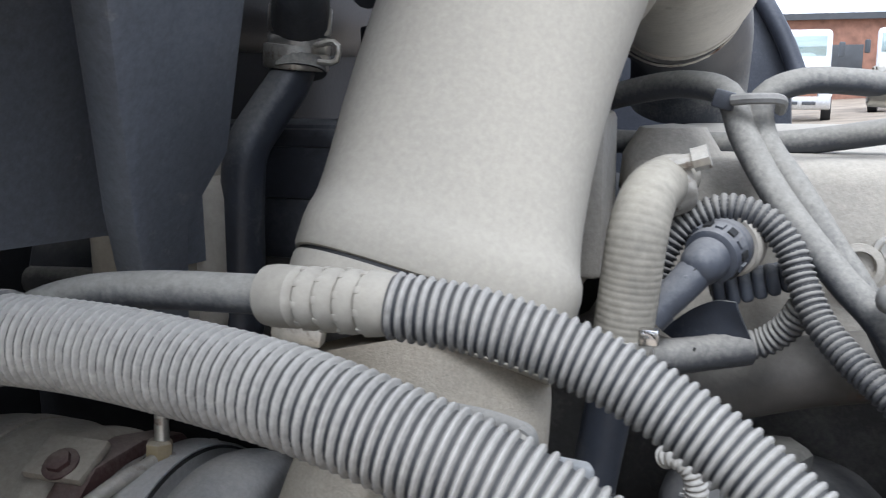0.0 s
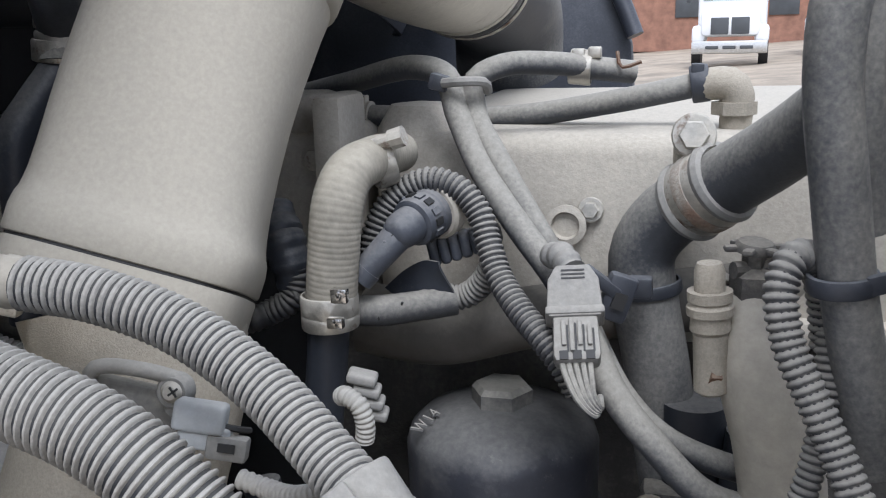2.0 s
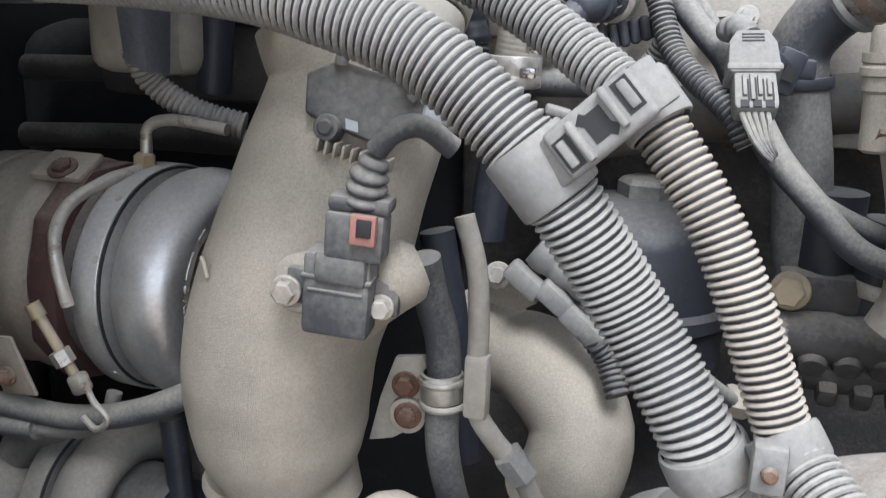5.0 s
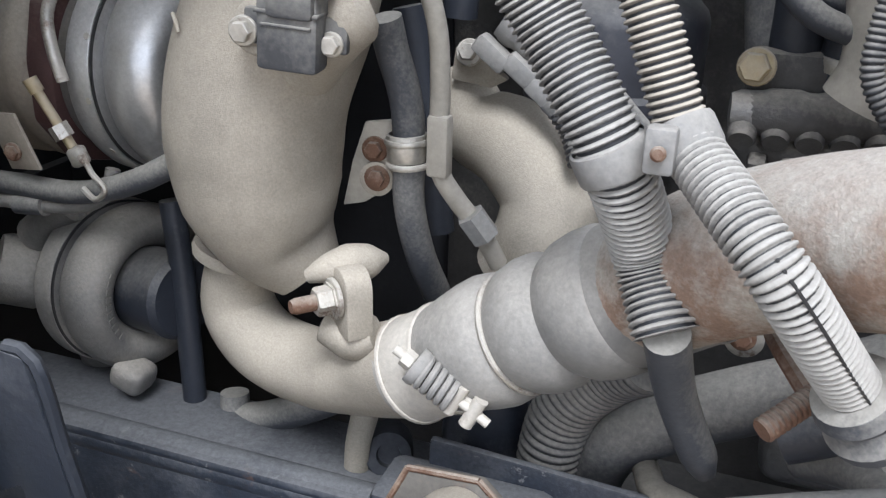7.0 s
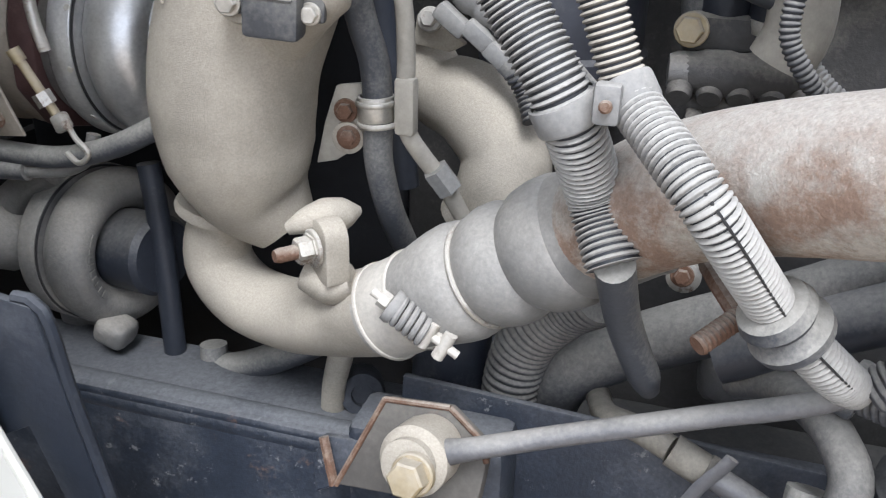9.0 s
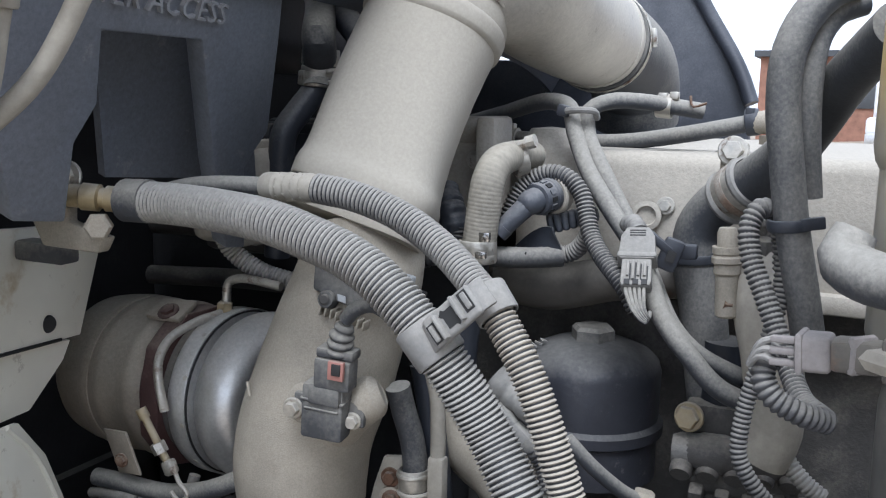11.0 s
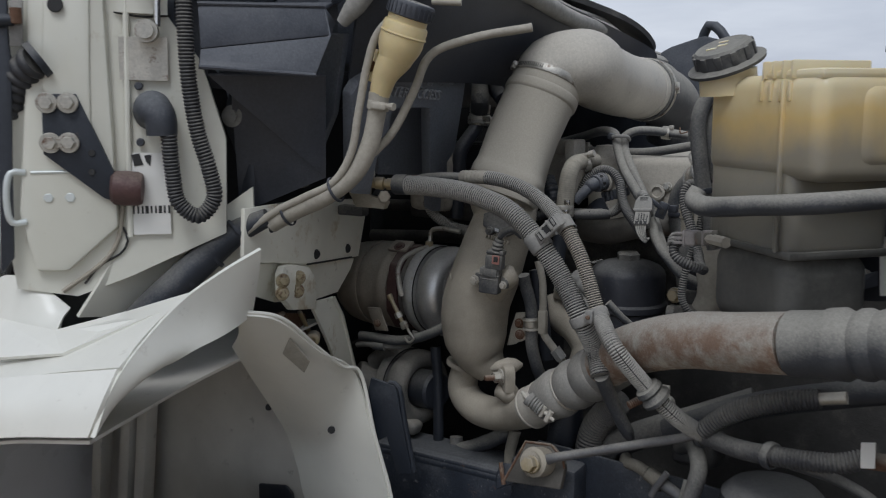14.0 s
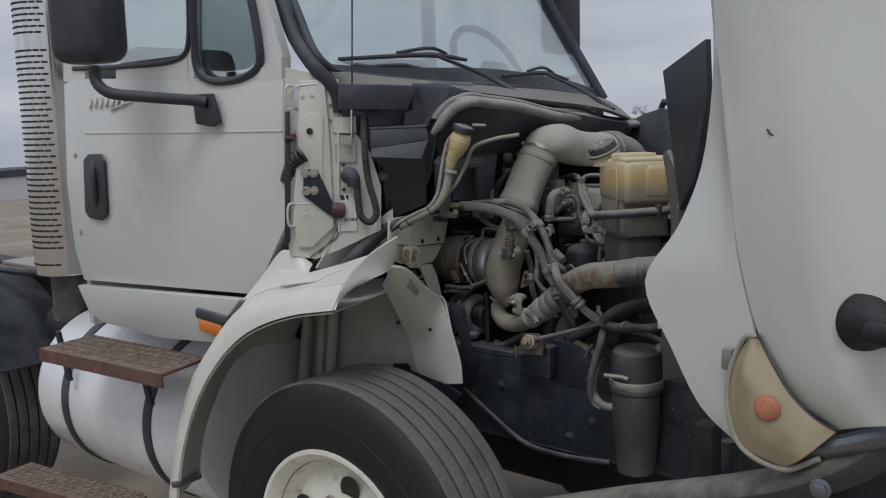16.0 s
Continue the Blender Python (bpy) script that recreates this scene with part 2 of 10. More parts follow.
M["plug_dark"] = mat("dark_plug_plastic", (0.060, 0.066, 0.080), 0.45, dust=0.38, dust_col=(0.25, 0.245, 0.235), big=18, fine=320, bump=0.08, side=0.34)
M["hinge"] = mat("galvanised_hinge_steel", (0.58, 0.61, 0.59), 0.42, metal=0.35, var=0.08, big=12, bump=0.05)
M["plug_pink"] = mat("pinkish_grey_plug", (0.20, 0.185, 0.18), 0.5, dust=0.5, dust_col=(0.30, 0.275, 0.255), big=20, fine=320, bump=0.08)
M["drier"] = mat("dusty_drier_paint", (0.060, 0.062, 0.066), 0.45, dust=0.42, dust_col=(0.21, 0.205, 0.19), big=10, fine=300, bump=0.12, side=0.30, speck=0.35, speck_col=(0.02, 0.022, 0.026))
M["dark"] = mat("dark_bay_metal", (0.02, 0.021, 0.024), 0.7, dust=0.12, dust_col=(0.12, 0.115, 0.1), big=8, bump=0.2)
M["tyre"] = mat("worn_tyre_rubber", (0.010, 0.0105, 0.0115), 0.62, dust=0.03, dust_col=(0.12, 0.115, 0.105), big=6, fine=140, bump=0.2)
M["canister"] = mat("dark_canister_plastic", (0.030, 0.032, 0.040), 0.45, dust=0.24, dust_col=(0.19, 0.185, 0.17), big=14, fine=240, bump=0.1, speck=0.3, speck_col=(0.22, 0.21, 0.19))
M["tank"] = mat("yellowed_coolant_plastic", (0.66, 0.55, 0.33), 0.4, var=0.12, big=6, dust=0.2, dust_col=(0.5, 0.46, 0.38), bump=0.05, trans=0.15)
M["tank_low"] = mat("grey_stained_plastic", (0.30, 0.28, 0.24), 0.5, var=0.2, big=7, dust=0.55, dust_col=(0.40, 0.37, 0.31), bump=0.06)


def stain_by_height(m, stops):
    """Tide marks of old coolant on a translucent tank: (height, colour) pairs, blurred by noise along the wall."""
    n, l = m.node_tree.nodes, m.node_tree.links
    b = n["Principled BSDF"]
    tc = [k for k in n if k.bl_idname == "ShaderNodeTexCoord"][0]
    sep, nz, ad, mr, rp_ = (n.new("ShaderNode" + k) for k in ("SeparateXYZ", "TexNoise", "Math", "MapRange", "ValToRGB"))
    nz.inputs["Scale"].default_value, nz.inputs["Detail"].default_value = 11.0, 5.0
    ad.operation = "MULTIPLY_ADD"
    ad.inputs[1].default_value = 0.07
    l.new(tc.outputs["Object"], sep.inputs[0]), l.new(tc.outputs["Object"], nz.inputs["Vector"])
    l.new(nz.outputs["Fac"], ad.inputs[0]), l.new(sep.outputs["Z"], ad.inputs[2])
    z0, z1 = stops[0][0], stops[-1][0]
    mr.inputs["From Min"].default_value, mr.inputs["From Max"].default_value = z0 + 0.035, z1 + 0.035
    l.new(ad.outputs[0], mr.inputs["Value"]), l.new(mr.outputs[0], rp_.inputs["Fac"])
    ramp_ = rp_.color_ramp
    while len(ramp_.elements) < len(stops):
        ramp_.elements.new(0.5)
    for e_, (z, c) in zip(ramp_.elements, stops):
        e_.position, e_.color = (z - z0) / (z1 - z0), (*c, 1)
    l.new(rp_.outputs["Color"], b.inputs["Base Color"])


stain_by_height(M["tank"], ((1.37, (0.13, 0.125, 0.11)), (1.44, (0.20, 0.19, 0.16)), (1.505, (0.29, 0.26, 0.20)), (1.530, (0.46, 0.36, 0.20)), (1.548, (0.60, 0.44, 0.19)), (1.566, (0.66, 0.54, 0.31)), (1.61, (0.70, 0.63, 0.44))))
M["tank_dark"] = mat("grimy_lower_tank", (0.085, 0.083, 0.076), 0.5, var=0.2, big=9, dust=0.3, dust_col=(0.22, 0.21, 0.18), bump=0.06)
M["support"] = mat("brown_grey_support", (0.085, 0.078, 0.068), 0.6, dust=0.3, dust_col=(0.2, 0.185, 0.155), big=6, fine=220, bump=0.1, rust=0.1)
M["plug_blue"] = mat("pale_plug_plastic", (0.40, 0.42, 0.43), 0.5, var=0.05, dust=0.35, dust_col=(0.42, 0.41, 0.38), big=20, bump=0.05)
M["far_glass"] = mat("pale_far_window", (0.40, 0.52, 0.53), 0.2, var=0.15, big=1, bump=0)
M["fluid"] = mat("amber_reservoir_plastic", (0.60, 0.49, 0.27), 0.35, var=0.12, big=18, bump=0.04, trans=0.2)
M["chrome"] = mat("chrome_steel", (0.75, 0.74, 0.72), 0.16, metal=1.0, var=0.05, bump=0.02)
M["step"] = mat("brown_steel_step", (0.15, 0.085, 0.065), 0.65, metal=0.2, big=12, bump=0.3, rust=0.5, rust_col=(0.14, 0.07, 0.05), dust=0.2, dust_col=(0.3, 0.25, 0.21))
M["tankalu"] = mat("white_painted_tank", (0.78, 0.78, 0.79), 0.28, var=0.05, big=4, bump=0.02, coat=0.3)
M["amber"] = mat("amber_lens", (0.75, 0.2, 0.02), 0.25, bump=0.02, coat=0.4)
M["lens"] = mat("yellowed_headlight_lens", (0.37, 0.31, 0.19), 0.22, var=0.18, big=14, bump=0.03, coat=0.6, trans=0.1)
M["orange"] = mat("orange_reflector", (0.46, 0.17, 0.10), 0.45, var=0.25, big=60, bump=0.02)
M["seal"] = mat("weathered_grey_seal", (0.24, 0.235, 0.22), 0.7, dust=0.6, dust_col=(0.42, 0.40, 0.355), big=12, bump=0.2)
M["shield"] = mat("tan_heat_shield", (0.27, 0.235, 0.19), 0.5, metal=0.35, dust=0.5, dust_col=(0.36, 0.325, 0.265), big=9, fine=420, bump=0.12, rust=0.15)
M["label"] = mat("white_label", (0.7, 0.69, 0.65), 0.6, var=0.06, bump=0.02)
M["ink"] = mat("black_ink", (0.02, 0.02, 0.02), 0.6, bump=0)
M["brown"] = mat("brown_cast_band", (0.085, 0.045, 0.042), 0.55, metal=0.3, dust=0.25, dust_col=(0.28, 0.235, 0.195), big=22, fine=300, bump=0.25, side=0.34)
M["brass"] = mat("dusty_brass", (0.42, 0.34, 0.2), 0.45, metal=0.7, dust=0.5, dust_col=DUST, big=30, bump=0.2)
M["letter_grey"] = mat("worn_moulded_letters", (0.24, 0.25, 0.27), 0.5, dust=0.4, dust_col=(0.34, 0.34, 0.335), big=30, fine=420, bump=0.1)
M["bumper"] = mat("dull_silver_bumper", (0.20, 0.21, 0.235), 0.32, metal=0.7, var=0.1, big=8, fine=300, bump=0.05)
M["tarnish"] = mat("tarnished_bolt_plating", (0.40, 0.34, 0.22), 0.4, metal=0.6, rust=0.45, dust=0.25, dust_col=DUST, big=60, fine=500, bump=0.2)
M["glass"] = clear_glass("cab_glass", (0.88, 0.96, 0.94), 0.42)
M["ground"] = mat("packed_gravel", (0.30, 0.25, 0.19), 0.9, var=0.35, big=0.7, fine=30, bump=0.6, speck=0.6, speck_col=(0.16, 0.13, 0.1))
M["bark"] = mat("grey_twigs", (0.16, 0.13, 0.11), 0.9, bump=0)
M["seat"] = mat("grey_cloth", (0.12, 0.12, 0.13), 0.9, bump=0.1)
M["far_white"] = mat("far_white_paint", (0.75, 0.76, 0.77), 0.4, var=0.05, big=1, bump=0)
M["far_dark"] = mat("far_dark_metal", (0.06, 0.065, 0.07), 0.6, big=2, bump=0)
M["brickwall"] = mat("far_brick", (0.25, 0.13, 0.09), 0.9, var=0.3, big=2, bump=0)


# ---- mesh helpers ----
class Geo:
    """Vertices and faces gathered for one mesh."""
    def __init__(self):
        self.v, self.f = [], []

    def add(self, verts, faces, m=None):
        k = len(self.v)
        self.v += [tuple(m @ Vector(p)) if m else tuple(p) for p in verts]
        self.f += [[i + k for i in f] for f in faces]
        return self

    def bm(self, bm, m=None):
        bm.verts.index_update()
        self.add([v.co.copy() for v in bm.verts], [[v.index for v in f.verts] for f in bm.faces], m)
        bm.free()
        return self


def basis(axis, origin=(0, 0, 0)):
    """A pose at origin whose z is the axis."""
    q = Vector(axis).normalized().to_track_quat("Z", "Y")
    return Matrix.Translation(origin) @ q.to_matrix().to_4x4()


def smooth_path(pts, step=0.006):
    """Points at even steps along a smooth curve through pts, with the fraction of the control list at each."""
    P = [Vector(p) for p in pts]
    if len(P) == 2:
        P = [P[0], P[0].lerp(P[1], 0.5), P[1]]
        remap = 0.5
    else:
        remap = 1.0
    ext = [P[0] * 2 - P[1]] + P + [P[-1] * 2 - P[-2]]
    dense = []
    for i in range(len(P) - 1):
        a, b, c, d = ext[i:i + 4]
        t0 = 0.0
        t1 = t0 + max(1e-5, (b - a).length) ** 0.5
        t2 = t1 + max(1e-5, (c - b).length) ** 0.5
        t3 = t2 + max(1e-5, (d - c).length) ** 0.5
        for k in range(24):
            t = t1 + (t2 - t1) * k / 24
            A1 = a.lerp(b, (t - t0) / (t1 - t0))
            A2 = b.lerp(c, (t - t1) / (t2 - t1))
            A3 = c.lerp(d, (t - t2) / (t3 - t2))
            B1 = A1.lerp(A2, (t - t0) / (t2 - t0))
            B2 = A2.lerp(A3, (t - t1) / (t3 - t1))
            dense.append((B1.lerp(B2, (t - t1) / (t2 - t1)), (i + k / 24) * remap))
    dense.append((P[-1], (len(P) - 1) * remap))
    out, length = [dense[0]], 0.0
    total = sum((dense[i + 1][0] - dense[i][0]).length for i in range(len(dense) - 1))
    n = max(2, int(round(total / step)))
    goal, run, i = total / n, 0.0, 0
    for k in range(1, n):
        want = k * total / n
        while i < len(dense) - 2 and run + (dense[i + 1][0] - dense[i][0]).length < want:
            run += (dense[i + 1][0] - dense[i][0]).length
            i += 1
        seg = (dense[i + 1][0] - dense[i][0]).length
        f = (want - run) / max(seg, 1e-9)
        out.append((dense[i][0].lerp(dense[i + 1][0], f), dense[i][1] + f * (dense[i + 1][1] - dense[i][1])))
    out.append(dense[-1])
    return out


def sweep(pts, rad, seg=16, step=0.006, profile=None, squash=1.0, cap=True, geo=None, cycle=None):
    """A tube along a smooth path. rad: one radius or one at each point. profile(s): a factor on the radius at s metres."""
    g = geo or Geo()
    path = smooth_path(pts, step)
    R = rad if isinstance(rad, (list, tuple)) else [rad] * len(pts)
    n = len(path)
    verts, s, up = [], 0.0, None
    for i, (p, u) in enumerate(path):
        d = (path[min(i + 1, n - 1)][0] - path[max(i - 1, 0)][0]).normalized()
        if up is None:
            up = Vector((0, 0, 1)) if abs(d.z) < 0.9 else Vector((0, 1, 0))
        up = (up - d * up.dot(d)).normalized()
        side = d.cross(up)
        if i:
            s += (p - path[i - 1][0]).length
        k = min(int(u), len(R) - 2) if len(R) > 1 else 0
        r = R[k] + (R[k + 1] - R[k]) * (u - k) if len(R) > 1 else R[0]
        if profile:
            r *= profile(s)
        if cycle:
            r *= cycle[i % len(cycle)]
        for j in range(seg):
            a = 2 * math.pi * j / seg
            verts.append(p + side * (r * math.cos(a)) + up * (r * squash * math.sin(a)))
    faces = [[i * seg + j, i * seg + (j + 1) % seg, (i + 1) * seg + (j + 1) % seg, (i + 1) * seg + j] for i in range(n - 1) for j in range(seg)]
    if cap:
        faces += [list(range(seg))[::-1], [(n - 1) * seg + j for j in range(seg)]]
    return g.add(verts, faces)


def ridges(depth):
    """The radius factors of one ridge of split loom: a round crest and a narrow groove."""
    return [1.0 - depth * k for k in (1.0, 0.85, 0.30, 0.06, 0.0, 0.06, 0.30, 0.85)]


def loom(pts, r, pitch=0.0034, depth=0.2, seg=14):
    return sweep(pts, r, seg, pitch / 8.0, cycle=ridges(depth))


def lathe(profile, origin, axis, seg=32, geo=None, arc=1.0, closed=False):
    """profile: (radius, height) pairs turned round the axis."""
    g = geo or Geo()
    m = basis(axis, origin)
    n = len(profile)
    verts = [(r * math.cos(2 * math.pi * arc * j / seg), r * math.sin(2 * math.pi * arc * j / seg), h) for r, h in profile for j in range(seg)]
    last = seg if arc == 1.0 else seg - 1
    faces = [[i * seg + j, i * seg + (j + 1) % seg, (i + 1) * seg + (j + 1) % seg, (i + 1) * seg + j] for i in range(n - 1) for j in range(last)]
    if closed:
        faces += [[(n - 1) * seg + j, (n - 1) * seg + (j + 1) % seg, (j + 1) % seg, j] for j in range(last)]
    elif arc == 1.0:
        if profile[0][0] > 1e-6:
            faces.append(list(range(seg))[::-1])
        if profile[-1][0] > 1e-6:
            faces.append([(n - 1) * seg + j for j in range(seg)])
    return g.add(verts, faces, m)


def rbox(size, m, bevel=0.003, geo=None, segments=2):
    g = geo or Geo()
    b = bmesh.new()
    bmesh.ops.create_cube(b, size=1.0)
    bmesh.ops.scale(b, vec=size, verts=b.verts)
    if bevel:
        bmesh.ops.bevel(b, geom=b.edges[:], offset=min(bevel, 0.45 * min(size)), segments=segments, affect="EDGES", profile=0.5)
    return g.bm(b, m)


def plate(pts, thick, bevel=0.0, geo=None):
    """A flat polygon given by its corners, thickened to its back."""
    g = geo or Geo()
    P = [Vector(p) for p in pts]
    nrm = Vector((0, 0, 0))
    for i in range(len(P)):
        a, b = P[i], P[(i + 1) % len(P)]
        nrm += Vector(((a.y - b.y) * (a.z + b.z), (a.z - b.z) * (a.x + b.x), (a.x - b.x) * (a.y + b.y)))
    nrm.normalize()
    n = len(P)
    b = bmesh.new()
    v1 = [b.verts.new(p) for p in P]
    v2 = [b.verts.new(p - nrm * thick) for p in P]
    b.faces.new(v1)
    b.faces.new(v2[::-1])
    for i in range(n):
        b.faces.new((v1[i], v2[i], v2[(i + 1) % n], v1[(i + 1) % n]))
    bmesh.ops.recalc_face_normals(b, faces=b.faces)
    if bevel:
        bmesh.ops.bevel(b, geom=b.edges[:], offset=bevel, segments=2, affect="EDGES", profile=0.5, clamp_overlap=True)
    return g.bm(b)


def sheet(rows, thick, nu=6, nv=6, geo=None):
    """A curved sheet through a grid of points (rows of equal length), thickened by its normals."""
    g = geo or Geo()
    def refine(line, k):
        out = []
        ext = [line[0] * 2 - line[1]] + line + [line[-1] * 2 - line[-2]]
        for i in range(len(line) - 1):
            a, b, c, d = ext[i:i + 4]
            for j in range(k):
                t = j / k
                out.append(0.5 * (2 * b + (c - a) * t + (2 * a - 5 * b + 4 * c - d) * t * t + (3 * b - a - 3 * c + d) * t ** 3))
        out.append(line[-1])
        return out
    G = [refine([Vector(p) for p in r], nu) for r in rows]
    cols = [refine([r[i] for r in G], nv) for i in range(len(G[0]))]
    nx, ny = len(cols), len(cols[0])
    top = [[cols[i][j] for j in range(ny)] for i in range(nx)]
    nor = []
    for i in range(nx):
        for j in range(ny):
            du = top[min(i + 1, nx - 1)][j] - top[max(i - 1, 0)][j]
            dv = top[i][min(j + 1, ny - 1)] - top[i][max(j - 1, 0)]
            nor.append(du.cross(dv).normalized())
    flat = [top[i][j] for i in range(nx) for j in range(ny)]
    back = [p - n * thick for p, n in zip(flat, nor)]
    N = nx * ny
    ix = lambda i, j: i * ny + j
    faces = []
    for i in range(nx - 1):
        for j in range(ny - 1):
            q = [ix(i, j), ix(i + 1, j), ix(i + 1, j + 1), ix(i, j + 1)]
            faces += [q, [N + k for k in q[::-1]]]
    edge = [ix(i, 0) for i in range(nx)] + [ix(nx - 1, j) for j in range(1, ny)] + [ix(i, ny - 1) for i in range(nx - 2, -1, -1)] + [ix(0, j) for j in range(ny - 2, 0, -1)]
    for a, b in zip(edge, edge[1:] + edge[:1]):
        faces.append([a, N + a, N + b, b])
    return g.add(flat + back, faces)


def link_mesh(name, g, material, sharp=35.0):
    me = bpy.data.meshes.new(name)
    me.from_pydata([tuple(v) for v in g.v], [], g.f)
    b = bmesh.new()
    b.from_mesh(me)
    bmesh.ops.recalc_face_normals(b, faces=b.faces)
    lim = radians(sharp)
    for f in b.faces:
        f.smooth = True
    for e in b.edges:
        if len(e.link_faces) == 2 and e.calc_face_angle(0) > lim:
            e.smooth = False
    b.to_mesh(me)
    b.free()
    me.materials.append(M[material] if isinstance(material, str) else material)
    return new(name, me)


def thing(name, label, category, at=(0, 0, 0), group="", kind=""):
    """An empty at the thing's base, to carry its parts."""
    e = new(name)
    e.location = at
    e.empty_display_size = 0.02
    return tagged(e, label, category, group, kind)


def part(name, g, material, parent, label=""):
    ob = link_mesh(name, g, material)
    off = Vector(parent.location)
    top = parent
    while top.parent:
        top = top.parent
        off = Vector(top.location)
    ob.parent = parent
    if parent.type == "EMPTY":
        ob.location = -off
    if label:
        ob["label"] = label
    return ob


def solo(name, g, material, label, category, group="", kind=""):
    return tagged(link_mesh(name, g, material), label, category, group, kind)


def bolt_geo(p, axis, r=0.007, h=0.006, flange=1.5, geo=None):
    """A hexagon head on a washer, standing up from p along the axis."""
    g = geo or Geo()
    lathe([(r * flange, 0), (r * flange, h * 0.25), (r * flange * 0.93, h * 0.32)], p, axis, 20, g)
    lathe([(r, h * 0.3), (r, h * 0.92), (r * 0.88, h)], p, axis, 6, g)
    return g


def ring(p, axis, r, w, t=0.0015, seg=36, geo=None):
    """A band of width w and thickness t round the axis."""
    return lathe([(r, -w / 2), (r + t * 0.7, -w / 2 + t * 0.2), (r + t, -w / 2 + t), (r + t, w / 2 - t), (r + t * 0.7, w / 2 - t * 0.2), (r, w / 2)], p, axis, seg, geo, closed=True)


def clamp(parent, p, axis, r, w=0.012, side=(0, -1, 0), mat_name="steel", name="hose_clamp"):
    """A worm-drive clamp: a band with its screw housing and screw at the given side."""
    band = part(name, ring(p, axis, r, w), mat_name, parent, "dusty steel worm-drive clamp")
    a = Vector(axis).normalized()
    s = Vector(side)
    s = (s - a * s.dot(a)).normalized()
    q = Vector(p) + s * (r + 0.003)
    tang = a.cross(s)
    m = Matrix.Translation(q) @ Matrix((tang, a, s)).transposed().to_4x4()
    part("screw_housing", rbox((w * 1.25, w * 0.95, 0.007), m, 0.0015), mat_name, band)
    part("screw", bolt_geo(q + tang * w * 0.6, tang, 0.0035, 0.006, 1.25), mat_name, band)
    return band


def text_geo(words, size, m, depth=0.0012):
    c = bpy.data.curves.new("letters", "FONT")
    c.body, c.size, c.extrude, c.resolution_u = words, size, depth, 2
    c.align_x, c.align_y = "CENTER", "CENTER"
    ob = new("letters", c)
    me = ob.to_mesh()
    g = Geo().add([m @ v.co for v in me.vertices], [list(f.vertices) for f in me.polygons])
    ob.to_mesh_clear()
    bpy.data.objects.remove(ob)
    bpy.data.curves.remove(c)
    return g

# ---- ground ----
gr = Geo()
gr.add([(x, y, -0.03 + 0.058 * (x + 0.25)) for x, y in ((-3000, -3000), (3000, -3000), (3000, 3000), (-3000, 3000))], [[0, 1, 2, 3]])
solo("ground", gr, "ground", "packed tan gravel yard with scattered stones", "ground", kind="structure")

# ---- intake duct ----
def oval_loft(stations, axis, wide, seg=72):
    """Rings of superellipse section: (centre, half width, half depth, exponent) each; wide is the direction of the width."""
    a = Vector(axis).normalized()
    u = (Vector(wide) - a * a.dot(Vector(wide))).normalized()
    w = a.cross(u)
    verts = []
    for c, hw, hd, e in stations:
        for j in range(seg):
            t = 2 * math.pi * j / seg
            ct, st_ = math.cos(t), math.sin(t)
            verts.append(Vector(c) + u * (hw * math.copysign(abs(ct) ** (2 / e), ct)) + w * (hd * math.copysign(abs(st_) ** (2 / e), st_)))
    n = len(stations)
    faces = [[i * seg + j, i * seg + (j + 1) % seg, (i + 1) * seg + (j + 1) % seg, (i + 1) * seg + j] for i in range(n - 1) for j in range(seg)]
    return Geo().add(verts, faces + [list(range(seg))[::-1], [(n - 1) * seg + j for j in range(seg)]])


duct = thing("intake_duct", "dusty grey plastic intake duct leaning above the cast pipe", "air duct", (0.03, 0.34, 1.43))
F0, F1 = Vector((-0.004, 0.384, 1.4455)), Vector((0.0265, 0.4555, 1.597))
AX = (F1 - F0).normalized()
WIDE = (0.92, 0.39, 0.0)
DL = (F1 - F0).length
def duct_ring(h, k, front=0.0):
    """A ring at height h along the duct, k times its width there: a flat-fronted oval below that turns round above."""
    f = max(0.0, min(1.0, h / DL)) ** 0.8
    bow = math.sin(math.pi * max(0.0, min(1.0, h / DL))) * -0.006
    return (F0 + AX * h + Vector((bow, 0, 0)), k * (0.0565 + (0.0585 - 0.0565) * f), k * (0.0545 + (0.0585 - 0.0545) * f), 4.2 + (2.0 - 4.2) * f ** 0.6)
part("tube", oval_loft([duct_ring(h, k) for h, k in ((-0.0165, 1.0), (-0.0160, 1.030), (-0.0145, 1.042), (-0.004, 1.046), (0.002, 1.036), (0.006, 1.014), (0.010, 1.003), (0.016, 0.992), (0.028, 0.982), (0.05, 0.977), (0.075, 0.977), (0.10, 0.980), (0.125, 0.985),
     (0.138, 0.990), (0.1405, 1.030), (0.1425, 1.038), (0.150, 1.038), (0.153, 1.030), (0.155, 1.004), (DL, 1.0), (DL + 0.006, 0.96))], AX, WIDE), "duct", duct)
part("collar", oval_loft([duct_ring(h, k) for h, k in ((-0.0385, 0.96), (-0.0380, 1.012), (-0.0365, 1.020), (-0.0195, 1.028), (-0.0180, 1.020), (-0.0175, 0.97))], AX, WIDE), "duct", duct, "dusty collar band")
part("collar_gasket", oval_loft([duct_ring(h, k) for h, k in ((-0.0190, 0.95), (-0.0188, 1.005), (-0.0160, 1.005), (-0.0158, 0.95))], AX, WIDE), "ink", duct, "dark joint line")
part("collar_screw", rbox((0.020, 0.008, 0.009), Matrix.Translation(F0 - AX * 0.026 + Vector((-0.028, -0.0585, 0.008))) @ pose(0, 0, 0, 0, 12, 10), 0.002), "steel", duct)
band = clamp(duct, F1 + AX * 0.004, AX, 0.0592, 0.013, (-0.75, -0.66, 0), name="clamp_band")
